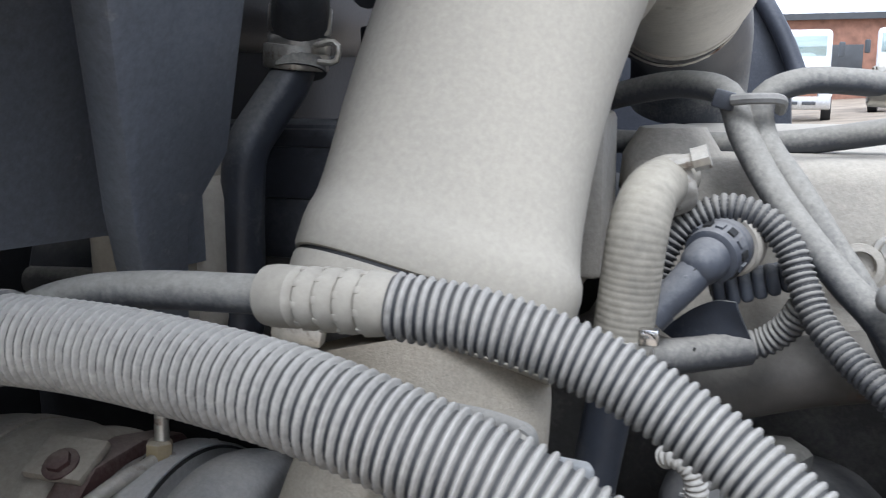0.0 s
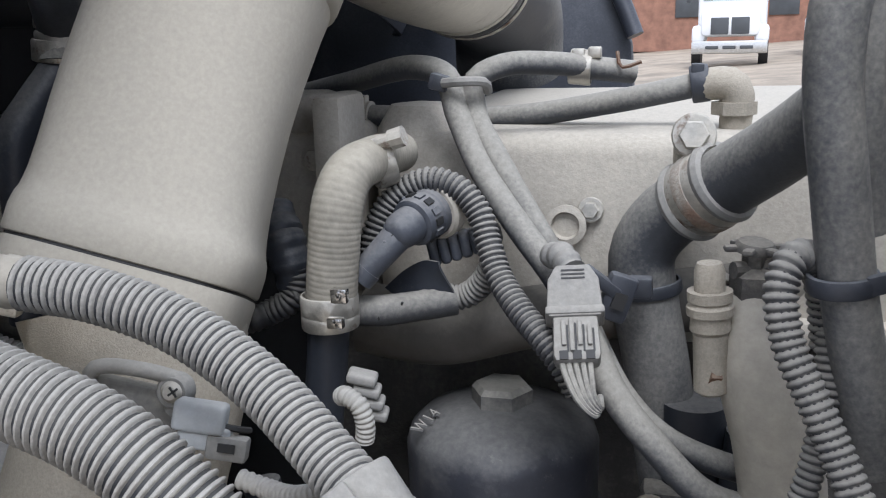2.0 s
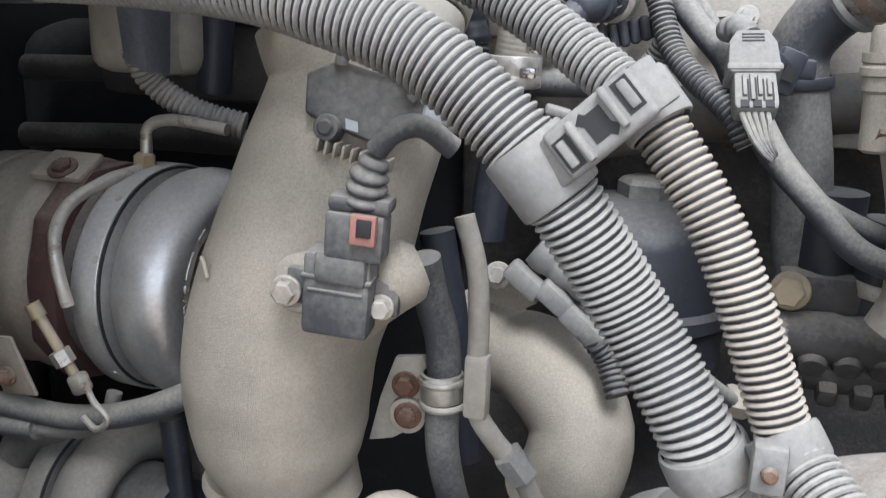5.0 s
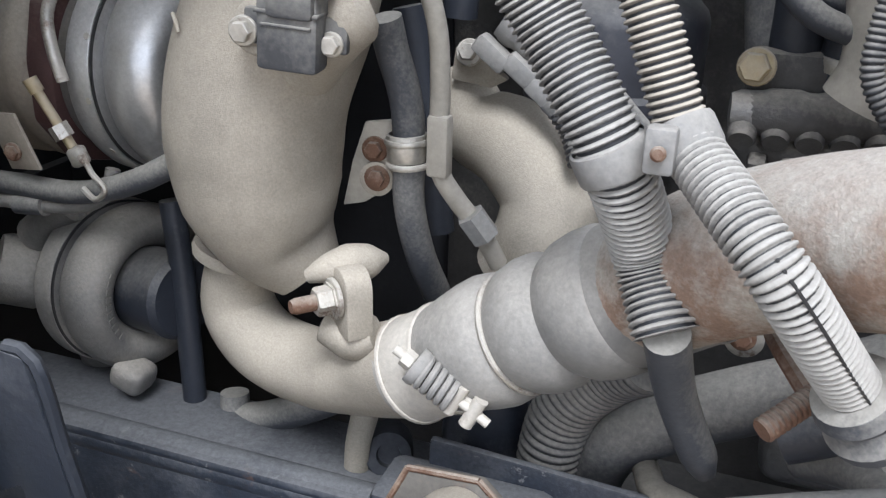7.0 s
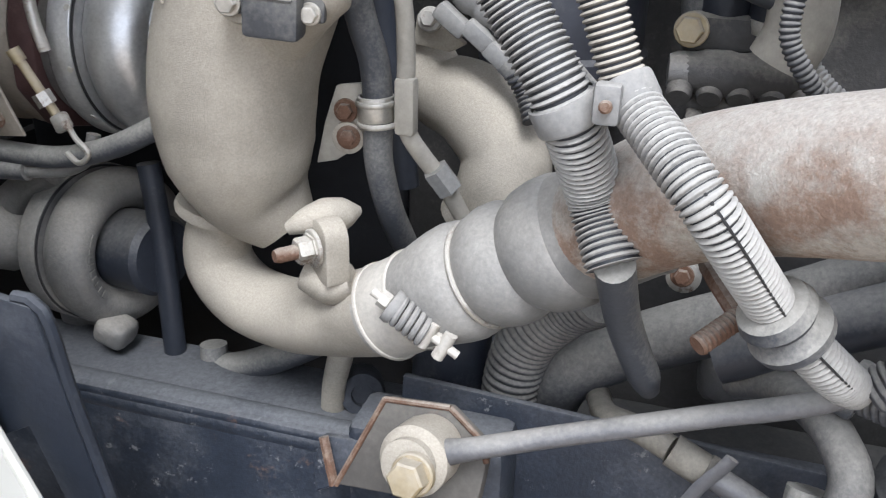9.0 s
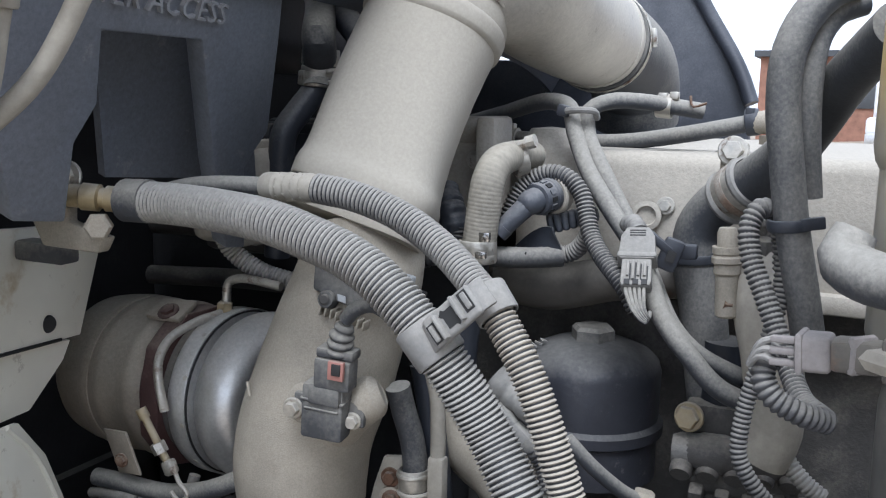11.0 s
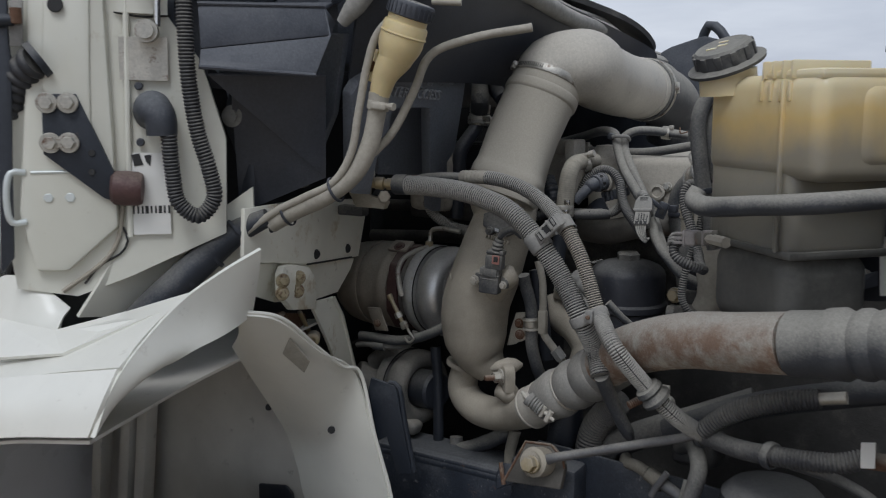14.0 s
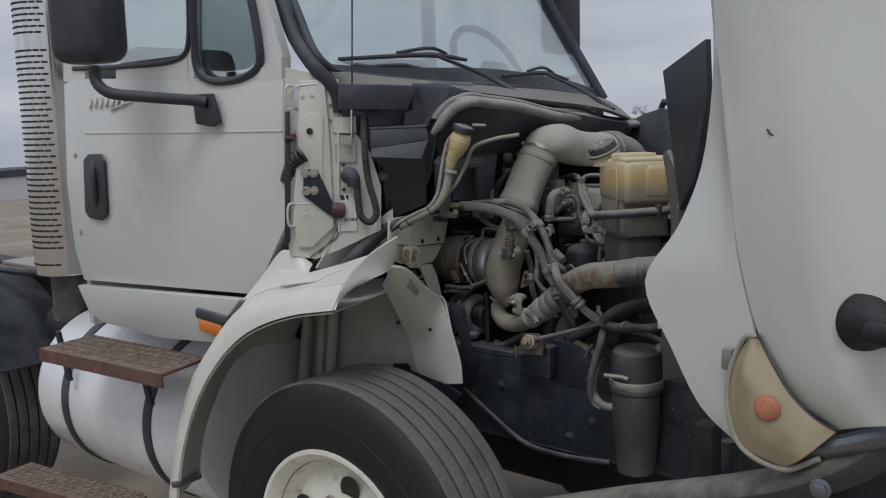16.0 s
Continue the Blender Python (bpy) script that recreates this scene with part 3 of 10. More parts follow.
for k in range(14):
    a = radians(-122 + 3.2 * k)
    rad_ = (Vector((math.cos(a), math.sin(a), 0)) - AX * AX.dot(Vector((math.cos(a), math.sin(a), 0)))).normalized()
    part("thread_slot", rbox((0.0013, 0.0065, 0.0008), Matrix.Translation(F1 + AX * 0.004 + rad_ * 0.0609) @ Matrix((AX.cross(rad_), AX, rad_)).transposed().to_4x4(), 0.0), "ink", band)

# ---- elbow ----
elb = thing("intake_elbow", "mottled aluminised steel elbow joining duct to hose", "pipe", (0.06, 0.5, 1.6))
EP = [tuple(F1 + AX * 0.004), tuple(F1 + AX * 0.020), (0.07, 0.492, 1.625), (0.072, 0.555, 1.611), (0.072, 0.64, 1.599), (0.066, 0.73, 1.594), (0.054, 0.83, 1.591)]
part("elbow", sweep(EP, [0.0565, 0.0575, 0.0590, 0.0575, 0.056, 0.056, 0.056], 44, 0.006), "alu", elb)
c2 = Vector(EP[-1])
ax2 = (c2 - Vector(EP[-2])).normalized()
part("bead", ring(c2 - ax2 * 0.055, ax2, 0.0555, 0.010, 0.003, 44), "alu", elb)
hs = thing("crossover_hose", "dark dusty rubber hose past the elbow", "hose", tuple(c2))
part("hose", sweep([tuple(c2 - ax2 * 0.02), tuple(c2 + ax2 * 0.02)] + [(0.056, 0.9, 1.582), (0.06, 0.96, 1.566), (0.059, 1.0, 1.54), (0.056, 1.02, 1.496)], 0.0595, 40, 0.004), "rubber", hs)
clamp(hs, c2 + ax2 * 0.004, ax2, 0.060, 0.013, (0.85, -0.5, 0.1), name="clamp_band")
for k in range(3):
    part("fold", ring(c2 + ax2 * (0.035 + 0.018 * k), ax2, 0.0588, 0.007, 0.0028, 40), "rubber", hs)

# ---- cast inlet pipe ----
cast = thing("cast_inlet_pipe", "sand-textured cast aluminium inlet pipe with bosses", "pipe", (0.0, 0.33, 1.05))
CP = [tuple(F0 - AX * 0.030), (-0.002, 0.366, 1.385), (-0.012, 0.350, 1.335), (-0.020, 0.341, 1.300), (-0.034, 0.335, 1.255), (-0.039, 0.335, 1.222), (-0.038, 0.338, 1.188), (-0.030, 0.345, 1.156), (-0.012, 0.349, 1.132)]
CR = [0.0535, 0.0500, 0.0525, 0.0548, 0.0545, 0.0545, 0.0510, 0.0400, 0.024]
part("riser", sweep(CP, CR, 48, 0.008), "cast", cast)
EPT = [(-0.051, 0.352, 1.155), (-0.070, 0.356, 1.120), (-0.073, 0.356, 1.092), (-0.052, 0.350, 1.071), (-0.011, 0.342, 1.065), (0.033, 0.330, 1.078), (0.081, 0.312, 1.101)]
part("outlet_elbow", sweep(EPT, [0.026, 0.024, 0.0256, 0.0263, 0.0268, 0.0290, 0.0312], 36, 0.006), "cast", cast)
part("joint_flange", lathe([(0.0, -0.004), (0.030, -0.004), (0.031, 0.0), (0.030, 0.004), (0.0, 0.004)], Vector((-0.068, 0.352, 1.135)), (0.25, 0.1, 1), 32), "cast", cast)
# mounting lug with its stud and nut
LN = Vector((-0.62, -0.76, 0.02)).normalized()
LU = Vector((0, 0, 1)).cross(LN).normalized()
def stadium(c, w, h, thick, n=12):
    """A tab with a round head and a flat foot that faces along LN."""
    up_ = LN.cross(LU)
    pts_ = [Vector(c) + LU * (w * math.cos(math.pi * k / n)) + up_ * (h + w * math.sin(math.pi * k / n)) for k in range(n + 1)]
    pts_ += [Vector(c) - LU * w * 1.08 - up_ * h, Vector(c) + LU * w * 1.08 - up_ * h]
    return plate([tuple(p) for p in pts_], thick, 0.0025)
lug = part("lug", stadium((0.0345, 0.2945, 1.137), 0.0135, 0.014, 0.017), "cast", cast, "rough cast lug")
part("lug_foot", sweep([(0.022, 0.304, 1.121), (0.040, 0.304, 1.117), (0.054, 0.306, 1.121)], [0.011, 0.015, 0.011], 18, 0.004), "cast", cast)
part("lug_arm", sweep([(0.014, 0.298, 1.154), (0.024, 0.302, 1.159), (0.033, 0.314, 1.159), (0.042, 0.326, 1.158), (0.049, 0.334, 1.158)], [0.0042, 0.0085, 0.0125, 0.0105, 0.0030], 20, 0.004), "cast", cast)
part("stud", lathe([(0.0048, -0.004), (0.0048, 0.022), (0.0038, 0.025), (0.0, 0.025)], Vector((0.0325, 0.2915, 1.146)), LN, 16), "rusty", lug, "rusty threaded stud")
part("nut", lathe([(0.0105, 0), (0.0105, 0.0028), (0.0088, 0.003), (0.0088, 0.0105), (0.0078, 0.0118), (0.0, 0.0118)], Vector((0.0335, 0.2925, 1.146)), LN, 6), "steel", lug)
part("washer", lathe([(0.0125, 0), (0.0125, 0.002), (0.0118, 0.0026), (0.0, 0.0026)], Vector((0.034, 0.2932, 1.146)), LN, 24), "steel", lug)
# bosses beside the sensor
part("sensor_boss", sweep([(0.016, 0.305, 1.276), (0.040, 0.288, 1.300), (0.058, 0.283, 1.312), (0.062, 0.285, 1.314)], [0.017, 0.0175, 0.0155, 0.010], 24, 0.004), "cast", cast)
part("sensor_ear", lathe([(0.0155, -0.030), (0.0150, -0.006), (0.0140, -0.001), (0.0125, 0.0), (0.0, 0.0)], (0.006, 0.268, 1.303), (-0.12, -0.95, 0.25), 28), "cast", cast)
for k in range(9):
    part("fin", rbox((0.0016, 0.010, 0.007), Matrix.Translation((0.004 + 0.0042 * k, 0.300 + 0.0006 * k, 1.364 - 0.0011 * k)) @ pose(0, 0, 0, 0, 12, 0), 0.0005), "cast", cast)
part("cast_scar", sweep([(-0.062, 0.296, 1.300), (-0.058, 0.292, 1.297), (-0.056, 0.291, 1.291)], 0.0012, 8, 0.002), "cast", cast)

# ---- bellows boot and charge pipe ----
boot = thing("charge_hose", "dusty grey rubber charge hose with three bulges", "hose", (0.120, 0.310, 1.144))
B0, B1 = Vector((0.081, 0.312, 1.101)), Vector((0.186, 0.288, 1.174))
bax = (B1 - B0).normalized()
bl = (B1 - B0).length
rb = 0.0330
bp = [(rb * 0.86, -0.012), (rb * 0.93, -0.010), (rb * 0.94, bl * 0.14), (rb * 0.98, bl * 0.20), (rb * 1.06, bl * 0.30), (rb * 1.13, bl * 0.41), (rb * 1.15, bl * 0.48), (rb * 1.11, bl * 0.54), (rb * 1.01, bl * 0.585), (rb * 0.99, bl * 0.60),
      (rb * 1.01, bl * 0.615), (rb * 1.09, bl * 0.65), (rb * 1.15, bl * 0.72), (rb * 1.14, bl * 0.79), (rb * 1.05, bl * 0.85), (rb * 1.01, bl * 0.87), (rb * 1.05, bl * 0.89), (rb * 1.15, bl * 0.94), (rb * 1.20, bl * 1.02), (rb * 1.19, bl * 1.10),
      (rb * 1.155, bl * 1.125), (rb * 1.13, bl * 1.13), (rb * 1.14, bl * 1.15), (rb * 1.10, bl * 1.45), (rb * 1.12, bl * 1.455), (rb * 1.12, bl * 1.48), (rb * 0.98, bl * 1.49)]
part("bellows", lathe(bp, B0, bax, 56), "boot_grey", boot)
part("wire_ring", lathe([(rb * 1.02 + 0.0018 * math.cos(k * 0.7), bl * 0.600 + 0.0018 * math.sin(k * 0.7)) for k in range(10)], B0, bax, 40), "steel", boot, "steel wire ring")
tb = part("spring_clamp", ring(B0 + bax * 0.010, bax, rb * 0.95, 0.027, 0.0014), "alu", boot, "pale steel T-bolt clamp with coil spring")
for h in (-0.0035, 0.0235):
    part("band_lip", ring(B0 + bax * h, bax, rb * 0.965, 0.003, 0.0022), "alu", tb)
tp, td = Vector((0.107, 0.266, 1.1225)), (Vector((0.141, 0.268, 1.103)) - Vector((0.083, 0.268, 1.140))).normalized()
part("t_bolt", lathe([(0.0028, -0.028), (0.0028, 0.036), (0.0, 0.036)], tp, td, 14), "alu", tb)
sp = []
for k in range(96):
    a = k / 96 * 2 * math.pi * 4.6
    w1 = td.orthogonal().normalized()
    w2 = td.cross(w1)
    sp.append(tuple(tp + td * (-0.009 + 0.021 * k / 96) + w1 * 0.0082 * math.cos(a) + w2 * 0.0082 * math.sin(a)))
part("spring", sweep(sp, 0.0021, 8, 0.0022), "plast_grey", tb, "dusty coil spring")
part("spring_cup", lathe([(0.0045, -0.004), (0.0105, -0.0035), (0.0110, 0.0), (0.0100, 0.0025), (0.0045, 0.003)], tp - td * 0.0115, td, 24), "plast_grey", tb)
part("lock_nut", lathe([(0.0055, 0), (0.0055, 0.006), (0.0045, 0.007)], tp - td * 0.022, td, 6), "alu", tb)
for h in (0.014, 0.026):
    part("trunnion", sweep([tuple(tp + td * h + Vector((-0.004, -0.001, -0.008))), tuple(tp + td * h + Vector((0.004, 0.001, 0.008)))], 0.0042, 12, 0.004), "alu", tb)
part("saddle", rbox((0.010, 0.008, 0.016), Matrix.Translation(tp + td * 0.020 + Vector((0, 0.006, 0))) @ basis(td), 0.002), "alu", tb)

cp = thing("charge_pipe", "rust-stained aluminised charge pipe bending to the cooler", "pipe", (0.469, 0.130, 1.298))
CPT = [tuple(B1 + bax * 0.01), (0.221, 0.272, 1.202), (0.242, 0.256, 1.221), (0.276, 0.242, 1.240), (0.359, 0.185, 1.274), (0.427, 0.150, 1.289), (0.489, 0.125, 1.302)]
rp = 0.0352
part("pipe", sweep(CPT, [rb * 0.98, rp * 0.99, rp, rp, rp, rp, rp], 40, 0.006), "rustpipe", cp)
ch2 = thing("cooler_hose", "grey ribbed rubber hose clamped to the cooler", "hose", (0.559, 0.100, 1.315))
C0, C1 = Vector((0.489, 0.125, 1.302)), Vector((0.681, 0.075, 1.337))
cax, cl = (C1 - C0).normalized(), (C1 - C0).length
cb = [(rp * 1.0, 0), (rp * 1.04, 0.001), (rp * 1.04, cl * 0.20), (rp * 1.10, cl * 0.23), (rp * 1.12, cl * 0.31), (rp * 1.0, cl * 0.35), (rp * 0.98, cl * 0.37), (rp * 1.08, cl * 0.40), (rp * 1.09, cl * 0.44),
      (rp * 0.99, cl * 0.48), (rp * 1.08, cl * 0.53), (rp * 1.10, cl * 0.58), (rp * 1.04, cl * 0.62), (rp * 1.04, cl), (rp * 0.9, cl)]
part("hose", lathe(cb, C0, cax, 44), "rubber", ch2)
tb2 = part("spring_clamp", ring(C0 + cax * cl * 0.69, cax, rp * 1.05, 0.022, 0.0016), "steel", ch2, "steel T-bolt clamp with coil spring")
t2 = Vector((0.635, 0.050, 1.290))
part("t_bolt", lathe([(0.003, -0.028), (0.003, 0.055)], t2, (0, 0, 1), 12), "steel", tb2)
for k in range(5):
    part("coil", lathe([(0.007, -0.0022), (0.0125, -0.0015), (0.0125, 0.0015), (0.007, 0.0022)], t2 + Vector((0, 0, -0.012 + 0.0058 * k)), (0, 0.05, 1), 20), "steel", tb2)
part("latch", rbox((0.016, 0.012, 0.03), Matrix.Translation(t2 + Vector((0, 0.004, 0.045))), 0.003), "steel", tb2)

# ---- battery cable looms ----
h1 = thing("cable_loom", "thick grey dusty split-loom cable looping down", "cable", (-0.118, 0.215, 1.445), group="split-loom cables")
H1 = [(-0.127, 0.244, 1.441), (-0.080, 0.244, 1.441), (-0.043, 0.240, 1.440), (0.007, 0.233, 1.436), (0.037, 0.231, 1.429), (0.070, 0.230, 1.418), (0.094, 0.228, 1.404), (0.127, 0.226, 1.374), (0.163, 0.230, 1.324), (0.197, 0.222, 1.272), (0.212, 0.241, 1.224), (0.226, 0.226, 1.196)]
K1 = H1[7]
part("loom", loom(H1, 0.0150, 0.0034, 0.19, 20), "loom", h1)
# Inner tube added so the grooves between ridges read dark.
part("core", sweep(H1, 0.0150 * 0.885, 20, 0.006), "loom_groove", h1, "dark core added to shade the grooves between the ridges")
part("cable", sweep([H1[-1]] + [(0.231, 0.255, 1.153), (0.238, 0.268, 1.127), (0.246, 0.278, 1.104), (0.25, 0.283, 1.092)], [0.0105, 0.0100, 0.0098, 0.0096, 0.0060], 18, 0.005), "rubber", h1, "smooth dusty cable end")
part("end_sleeve", sweep([H1[0], tuple(Vector(H1[0]) + Vector((0.022, 0.0, 0.0005)))], 0.0158, 20, 0.006), "rubber", h1)
cuf1 = Vector(K1)
d1 = Vector(H1[8]) - Vector(H1[6])
part("cuff", ring(cuf1, d1, 0.0152, 0.026, 0.0016, 28), "plast_grey", h1)
d2 = Vector(H1[10]) - Vector(H1[8])
part("cuff", ring(H1[9], d2, 0.0152, 0.014, 0.0018, 28), "plast_grey", h1)

h2 = thing("cable_loom", "thinner dusty split-loom hose with crimped ferrule", "cable", (0.017, 0.275, 1.454), group="split-loom cables")
H2 = [(0.021, 0.264, 1.457), (0.050, 0.266, 1.453), (0.083, 0.266, 1.443), (0.118, 0.258, 1.426), (0.150, 0.243, 1.406), (0.162, 0.236, 1.399), (0.191, 0.226, 1.359), (0.224, 0.216, 1.284), (0.264, 0.178, 1.251),
      (0.304, 0.207, 1.191), (0.333, 0.222, 1.159), (0.356, 0.273, 1.122)]
part("loom", loom(H2[:6], 0.0105, 0.0032, 0.21, 18), "loom", h2)
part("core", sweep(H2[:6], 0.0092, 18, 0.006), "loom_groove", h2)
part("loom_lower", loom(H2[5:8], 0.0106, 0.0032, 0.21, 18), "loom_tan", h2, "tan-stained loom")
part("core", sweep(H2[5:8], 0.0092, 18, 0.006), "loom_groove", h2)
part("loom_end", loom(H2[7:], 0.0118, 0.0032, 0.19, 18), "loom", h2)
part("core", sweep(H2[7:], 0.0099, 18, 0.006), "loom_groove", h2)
seam_path = smooth_path(H2[7:], 0.006)
part("split", sweep([tuple(p_ + Vector((0.0050, -0.0104, 0.0012))) for p_, u_ in seam_path[2:-2:3]], 0.0007, 6, 0.004), "ink", h2, "dark split along the loom")
part("cuff", ring(H2[5], Vector(H2[6]) - Vector(H2[4]), 0.0118, 0.020, 0.0015, 28), "plast_grey", h2)
part("cuff", ring(H2[7], Vector(H2[8]) - Vector(H2[6]), 0.0120, 0.014, 0.0018, 28), "plast_grey", h2)
gd = Vector(H2[10]) - Vector(H2[8])
part("grommet", lathe([(0.012, -0.012), (0.017, -0.010), (0.019, -0.004), (0.0165, 0.0), (0.0175, 0.004), (0.0205, 0.008), (0.020, 0.013), (0.012, 0.015)], H2[9], gd, 28), "rubber", h2, "rubber grommet collar")
FE = [(-0.128, 0.262, 1.432), (-0.118, 0.268, 1.443), (-0.100, 0.272, 1.4495), (-0.070, 0.272, 1.4535), (-0.024, 0.272, 1.455)]
part("hose", sweep(FE, [0.0066] * 5, 18, 0.005), "rubber", h2)
fe0, fe1 = Vector(FE[-1]), Vector(H2[0])
fax, fln = (fe1 - fe0).normalized(), (fe1 - fe0).length
fpro = [(0.0070, -0.002), (0.0098, 0.0), (0.0102, 0.003), (0.0100, fln * 0.26)]
for k in range(4):
    h = fln * (0.29 + 0.165 * k)
    fpro += [(0.0088, h), (0.0086, h + 0.0012), (0.0101, h + 0.0030), (0.0101, h + 0.0052)]
fer = part("ferrule", lathe(fpro + [(0.0092, fln), (0.007, fln + 0.003)], fe0, fax, 28), "tanhose", h2, "crimped dusty ferrule")
for k in range(4):
    for q in range(9):
        a = radians(40 * q + 12 * k)
        rr_ = Vector((0, -math.cos(a), math.sin(a)))
        part("dimple", rbox((0.0022, 0.0026, 0.0016), Matrix.Translation(fe0 + fax * fln * (0.33 + 0.165 * k) + rr_ * 0.0096) @ basis(rr_), 0.0005), "tanhose", fer)
# double clip that ties the two looms
clp = thing("cable_clip", "grey plastic double clip holding both looms", "clip", (0.148, 0.215, 1.392))
ux = (Vector((0.160, 0.206, 1.406)) - Vector((0.140, 0.206, 1.387))).normalized()
uz = Vector((0.05, -0.93, 0.25))
uz = (uz - ux * uz.dot(ux)).normalized()
uy = uz.cross(ux)
cm = Matrix.Translation((0.149, 0.208, 1.395)) @ Matrix((ux, uy, uz)).transposed().to_4x4()
part("base", rbox((0.038, 0.0195, 0.007), cm @ Matrix.Translation((0, 0, -0.002)), 0.0025, segments=3), "plast_grey", clp)
part("centre_hole", rbox((0.0085, 0.0105, 0.0012), cm @ Matrix.Translation((0, 0, 0.0013)), 0.0), "ink", clp, "dark square hole")
part("hole_slot", rbox((0.0042, 0.0150, 0.0012), cm @ Matrix.Translation((0, 0, 0.0012)) @ pose(0, 0, 0, 0, 0, 40), 0.0), "ink", clp)
for sx_ in (-1, 1):
    part("rail", rbox((0.0028, 0.0160, 0.0060), cm @ Matrix.Translation((sx_ * 0.0078, 0.0010 * sx_, 0.0030)), 0.001), "plast_grey", clp)
    part("window", rbox((0.0066, 0.0125, 0.0012), cm @ Matrix.Translation((sx_ * 0.0138, 0.0015 * sx_, 0.0012)), 0.0), "ink", clp)
    part("latch", rbox((0.0036, 0.0105, 0.0030), cm @ Matrix.Translation((sx_ * 0.0142, 0.0015 * sx_, 0.0015)), 0.0008), "plast_grey", clp)
    part("strap_end", rbox((0.010, 0.0180, 0.0035), cm @ Matrix.Translation((sx_ * 0.0215, 0, -0.0045)) @ pose(0, 0, 0, 0, 28 * sx_, 0), 0.0012), "plast_grey", clp)
bg = thing("cable_clip", "small grey clip bridging two looms", "clip", (0.218, 0.200, 1.283))
part("bridge", rbox((0.012, 0.010, 0.018), Matrix.Translation((0.217, 0.202, 1.283)), 0.002), "plast_grey", bg)
part("rivet", lathe([(0.003, 0), (0.003, 0.002), (0.002, 0.003)], (0.217, 0.196, 1.283), (0, -1, 0.2), 12), "rusty", bg)

# brass cable end and its bracket
bf = thing("hose_fitting", "dusty brass fitting with ferrule at the loom end", "fitting", (-0.118, 0.215, 1.445))
q0, q1 = Vector((-0.167, 0.226, 1.444)), Vector(H1[0])
qa, ql = (q1 - q0).normalized(), (q1 - q0).length
part("ferrule", lathe([(0.006, 0), (0.0085, 0.002), (0.0085, ql * 0.25), (0.010, ql * 0.28), (0.010, ql * 0.55), (0.0075, ql * 0.58), (0.0075, ql * 0.66), (0.0095, ql * 0.68), (0.0095, ql)], q0, qa, 24), "brass", bf)
part("bolt", bolt_geo((-0.173, 0.232, 1.456), (0.3, -0.9, 0.2), 0.0085, 0.009), "steel", bf)
part("bracket", plate([(-0.200, 0.240, 1.465), (-0.169, 0.240, 1.462), (-0.171, 0.240, 1.424), (-0.134, 0.240, 1.415), (-0.141, 0.240, 1.403), (-0.196, 0.240, 1.404), (-0.209, 0.240, 1.428)], 0.012, 0.002), "cast", bf)
part("lower_bolt", lathe([(0.009, 0), (0.010, 0.006), (0.010, 0.014), (0.008, 0.016)], (-0.144, 0.235, 1.423), (0.6, -0.8, 0), 6), "cast", bf)
part("plastic_clip", rbox((0.05, 0.02, 0.016), Matrix.Translation((-0.217, 0.250, 1.395)), 0.003), "plast_dusty", bf)

# ---- pressure sensor on the cast pipe ----
sn = thing("pressure_sensor", "black plastic pressure sensor bolted to the cast pipe", "sensor", (0.031, 0.262, 1.304))
sx = (Vector((0.050, 0.268, 1.298)) - Vector((0.004, 0.262, 1.301))).normalized()
sz = (Vector((0.042, 0.262, 1.342)) - Vector((0.030, 0.262, 1.293)))
sz = (sz - sx * sz.dot(sx)).normalized()
sm = Matrix.Translation((0.031, 0.262, 1.304)) @ Matrix((sx, -sz.cross(sx) * -1, sz)).transposed().to_4x4()
body = part("body", rbox((0.0315, 0.018, 0.040), sm, 0.003), "plast_dusty", sn)
part("body_rib", rbox((0.0325, 0.019, 0.0022), sm @ Matrix.Translation((0, -0.0004, 0.0085)), 0.0008), "plast_dusty", body)
part("body_rib", rbox((0.0255, 0.0195, 0.0016), sm @ Matrix.Translation((0, -0.0004, 0.0025)), 0.0006), "plast_dusty", body)
part("shoulder", rbox((0.024, 0.020, 0.016), sm @ Matrix.Translation((0.002, -0.002, 0.014)), 0.003), "plast_dusty", sn)
part("flange", rbox((0.054, 0.006, 0.018), sm @ Matrix.Translation((0.0, 0.006, -0.002)), 0.002), "plast_dusty", sn)
sf = -(sm.to_3x3() @ Vector((0, 1, 0)))
if sf.y > 0:
    sf = -sf
part("bolt", bolt_geo((0.004, 0.262, 1.301), sf, 0.0055, 0.007, 1.4), "steel", sn)
part("bolt", bolt_geo((0.049, 0.268, 1.297), sf, 0.0048, 0.006, 1.3), "steel", sn)
part("connector", rbox((0.0265, 0.016, 0.0215), Matrix.Translation((0.041, 0.258, 1.333)) @ sm.to_3x3().to_4x4(), 0.002), "plast_dusty", sn)
lk = part("lock_tab", rbox((0.0115, 0.004, 0.0135), Matrix.Translation((0.048, 0.247, 1.338)) @ sm.to_3x3().to_4x4(), 0.001), "plast_red", sn, "faded red lock tab")
part("lock_slot", rbox((0.0065, 0.002, 0.008), Matrix.Translation((0.049, 0.245, 1.339)) @ sm.to_3x3().to_4x4(), 0.0005), "ink", lk)
part("collar", rbox((0.0275, 0.015, 0.0070), Matrix.Translation((0.0432, 0.258, 1.3475)) @ sm.to_3x3().to_4x4(), 0.002), "plast_dusty", sn)
part("wire_boot", sweep([(0.044, 0.258, 1.346), (0.047, 0.256, 1.360), (0.050, 0.256, 1.368)], [0.0098, 0.0090, 0.0062], 18, 0.00075, cycle=ridges(0.20)), "plast_dusty", sn, "ribbed rubber boot")
part("wire", sweep([(0.050, 0.256, 1.371), (0.057, 0.256, 1.379), (0.067, 0.262, 1.382), (0.080, 0.270, 1.372)], [0.005, 0.0052, 0.0052, 0.005], 14, 0.004), "rubber", sn)

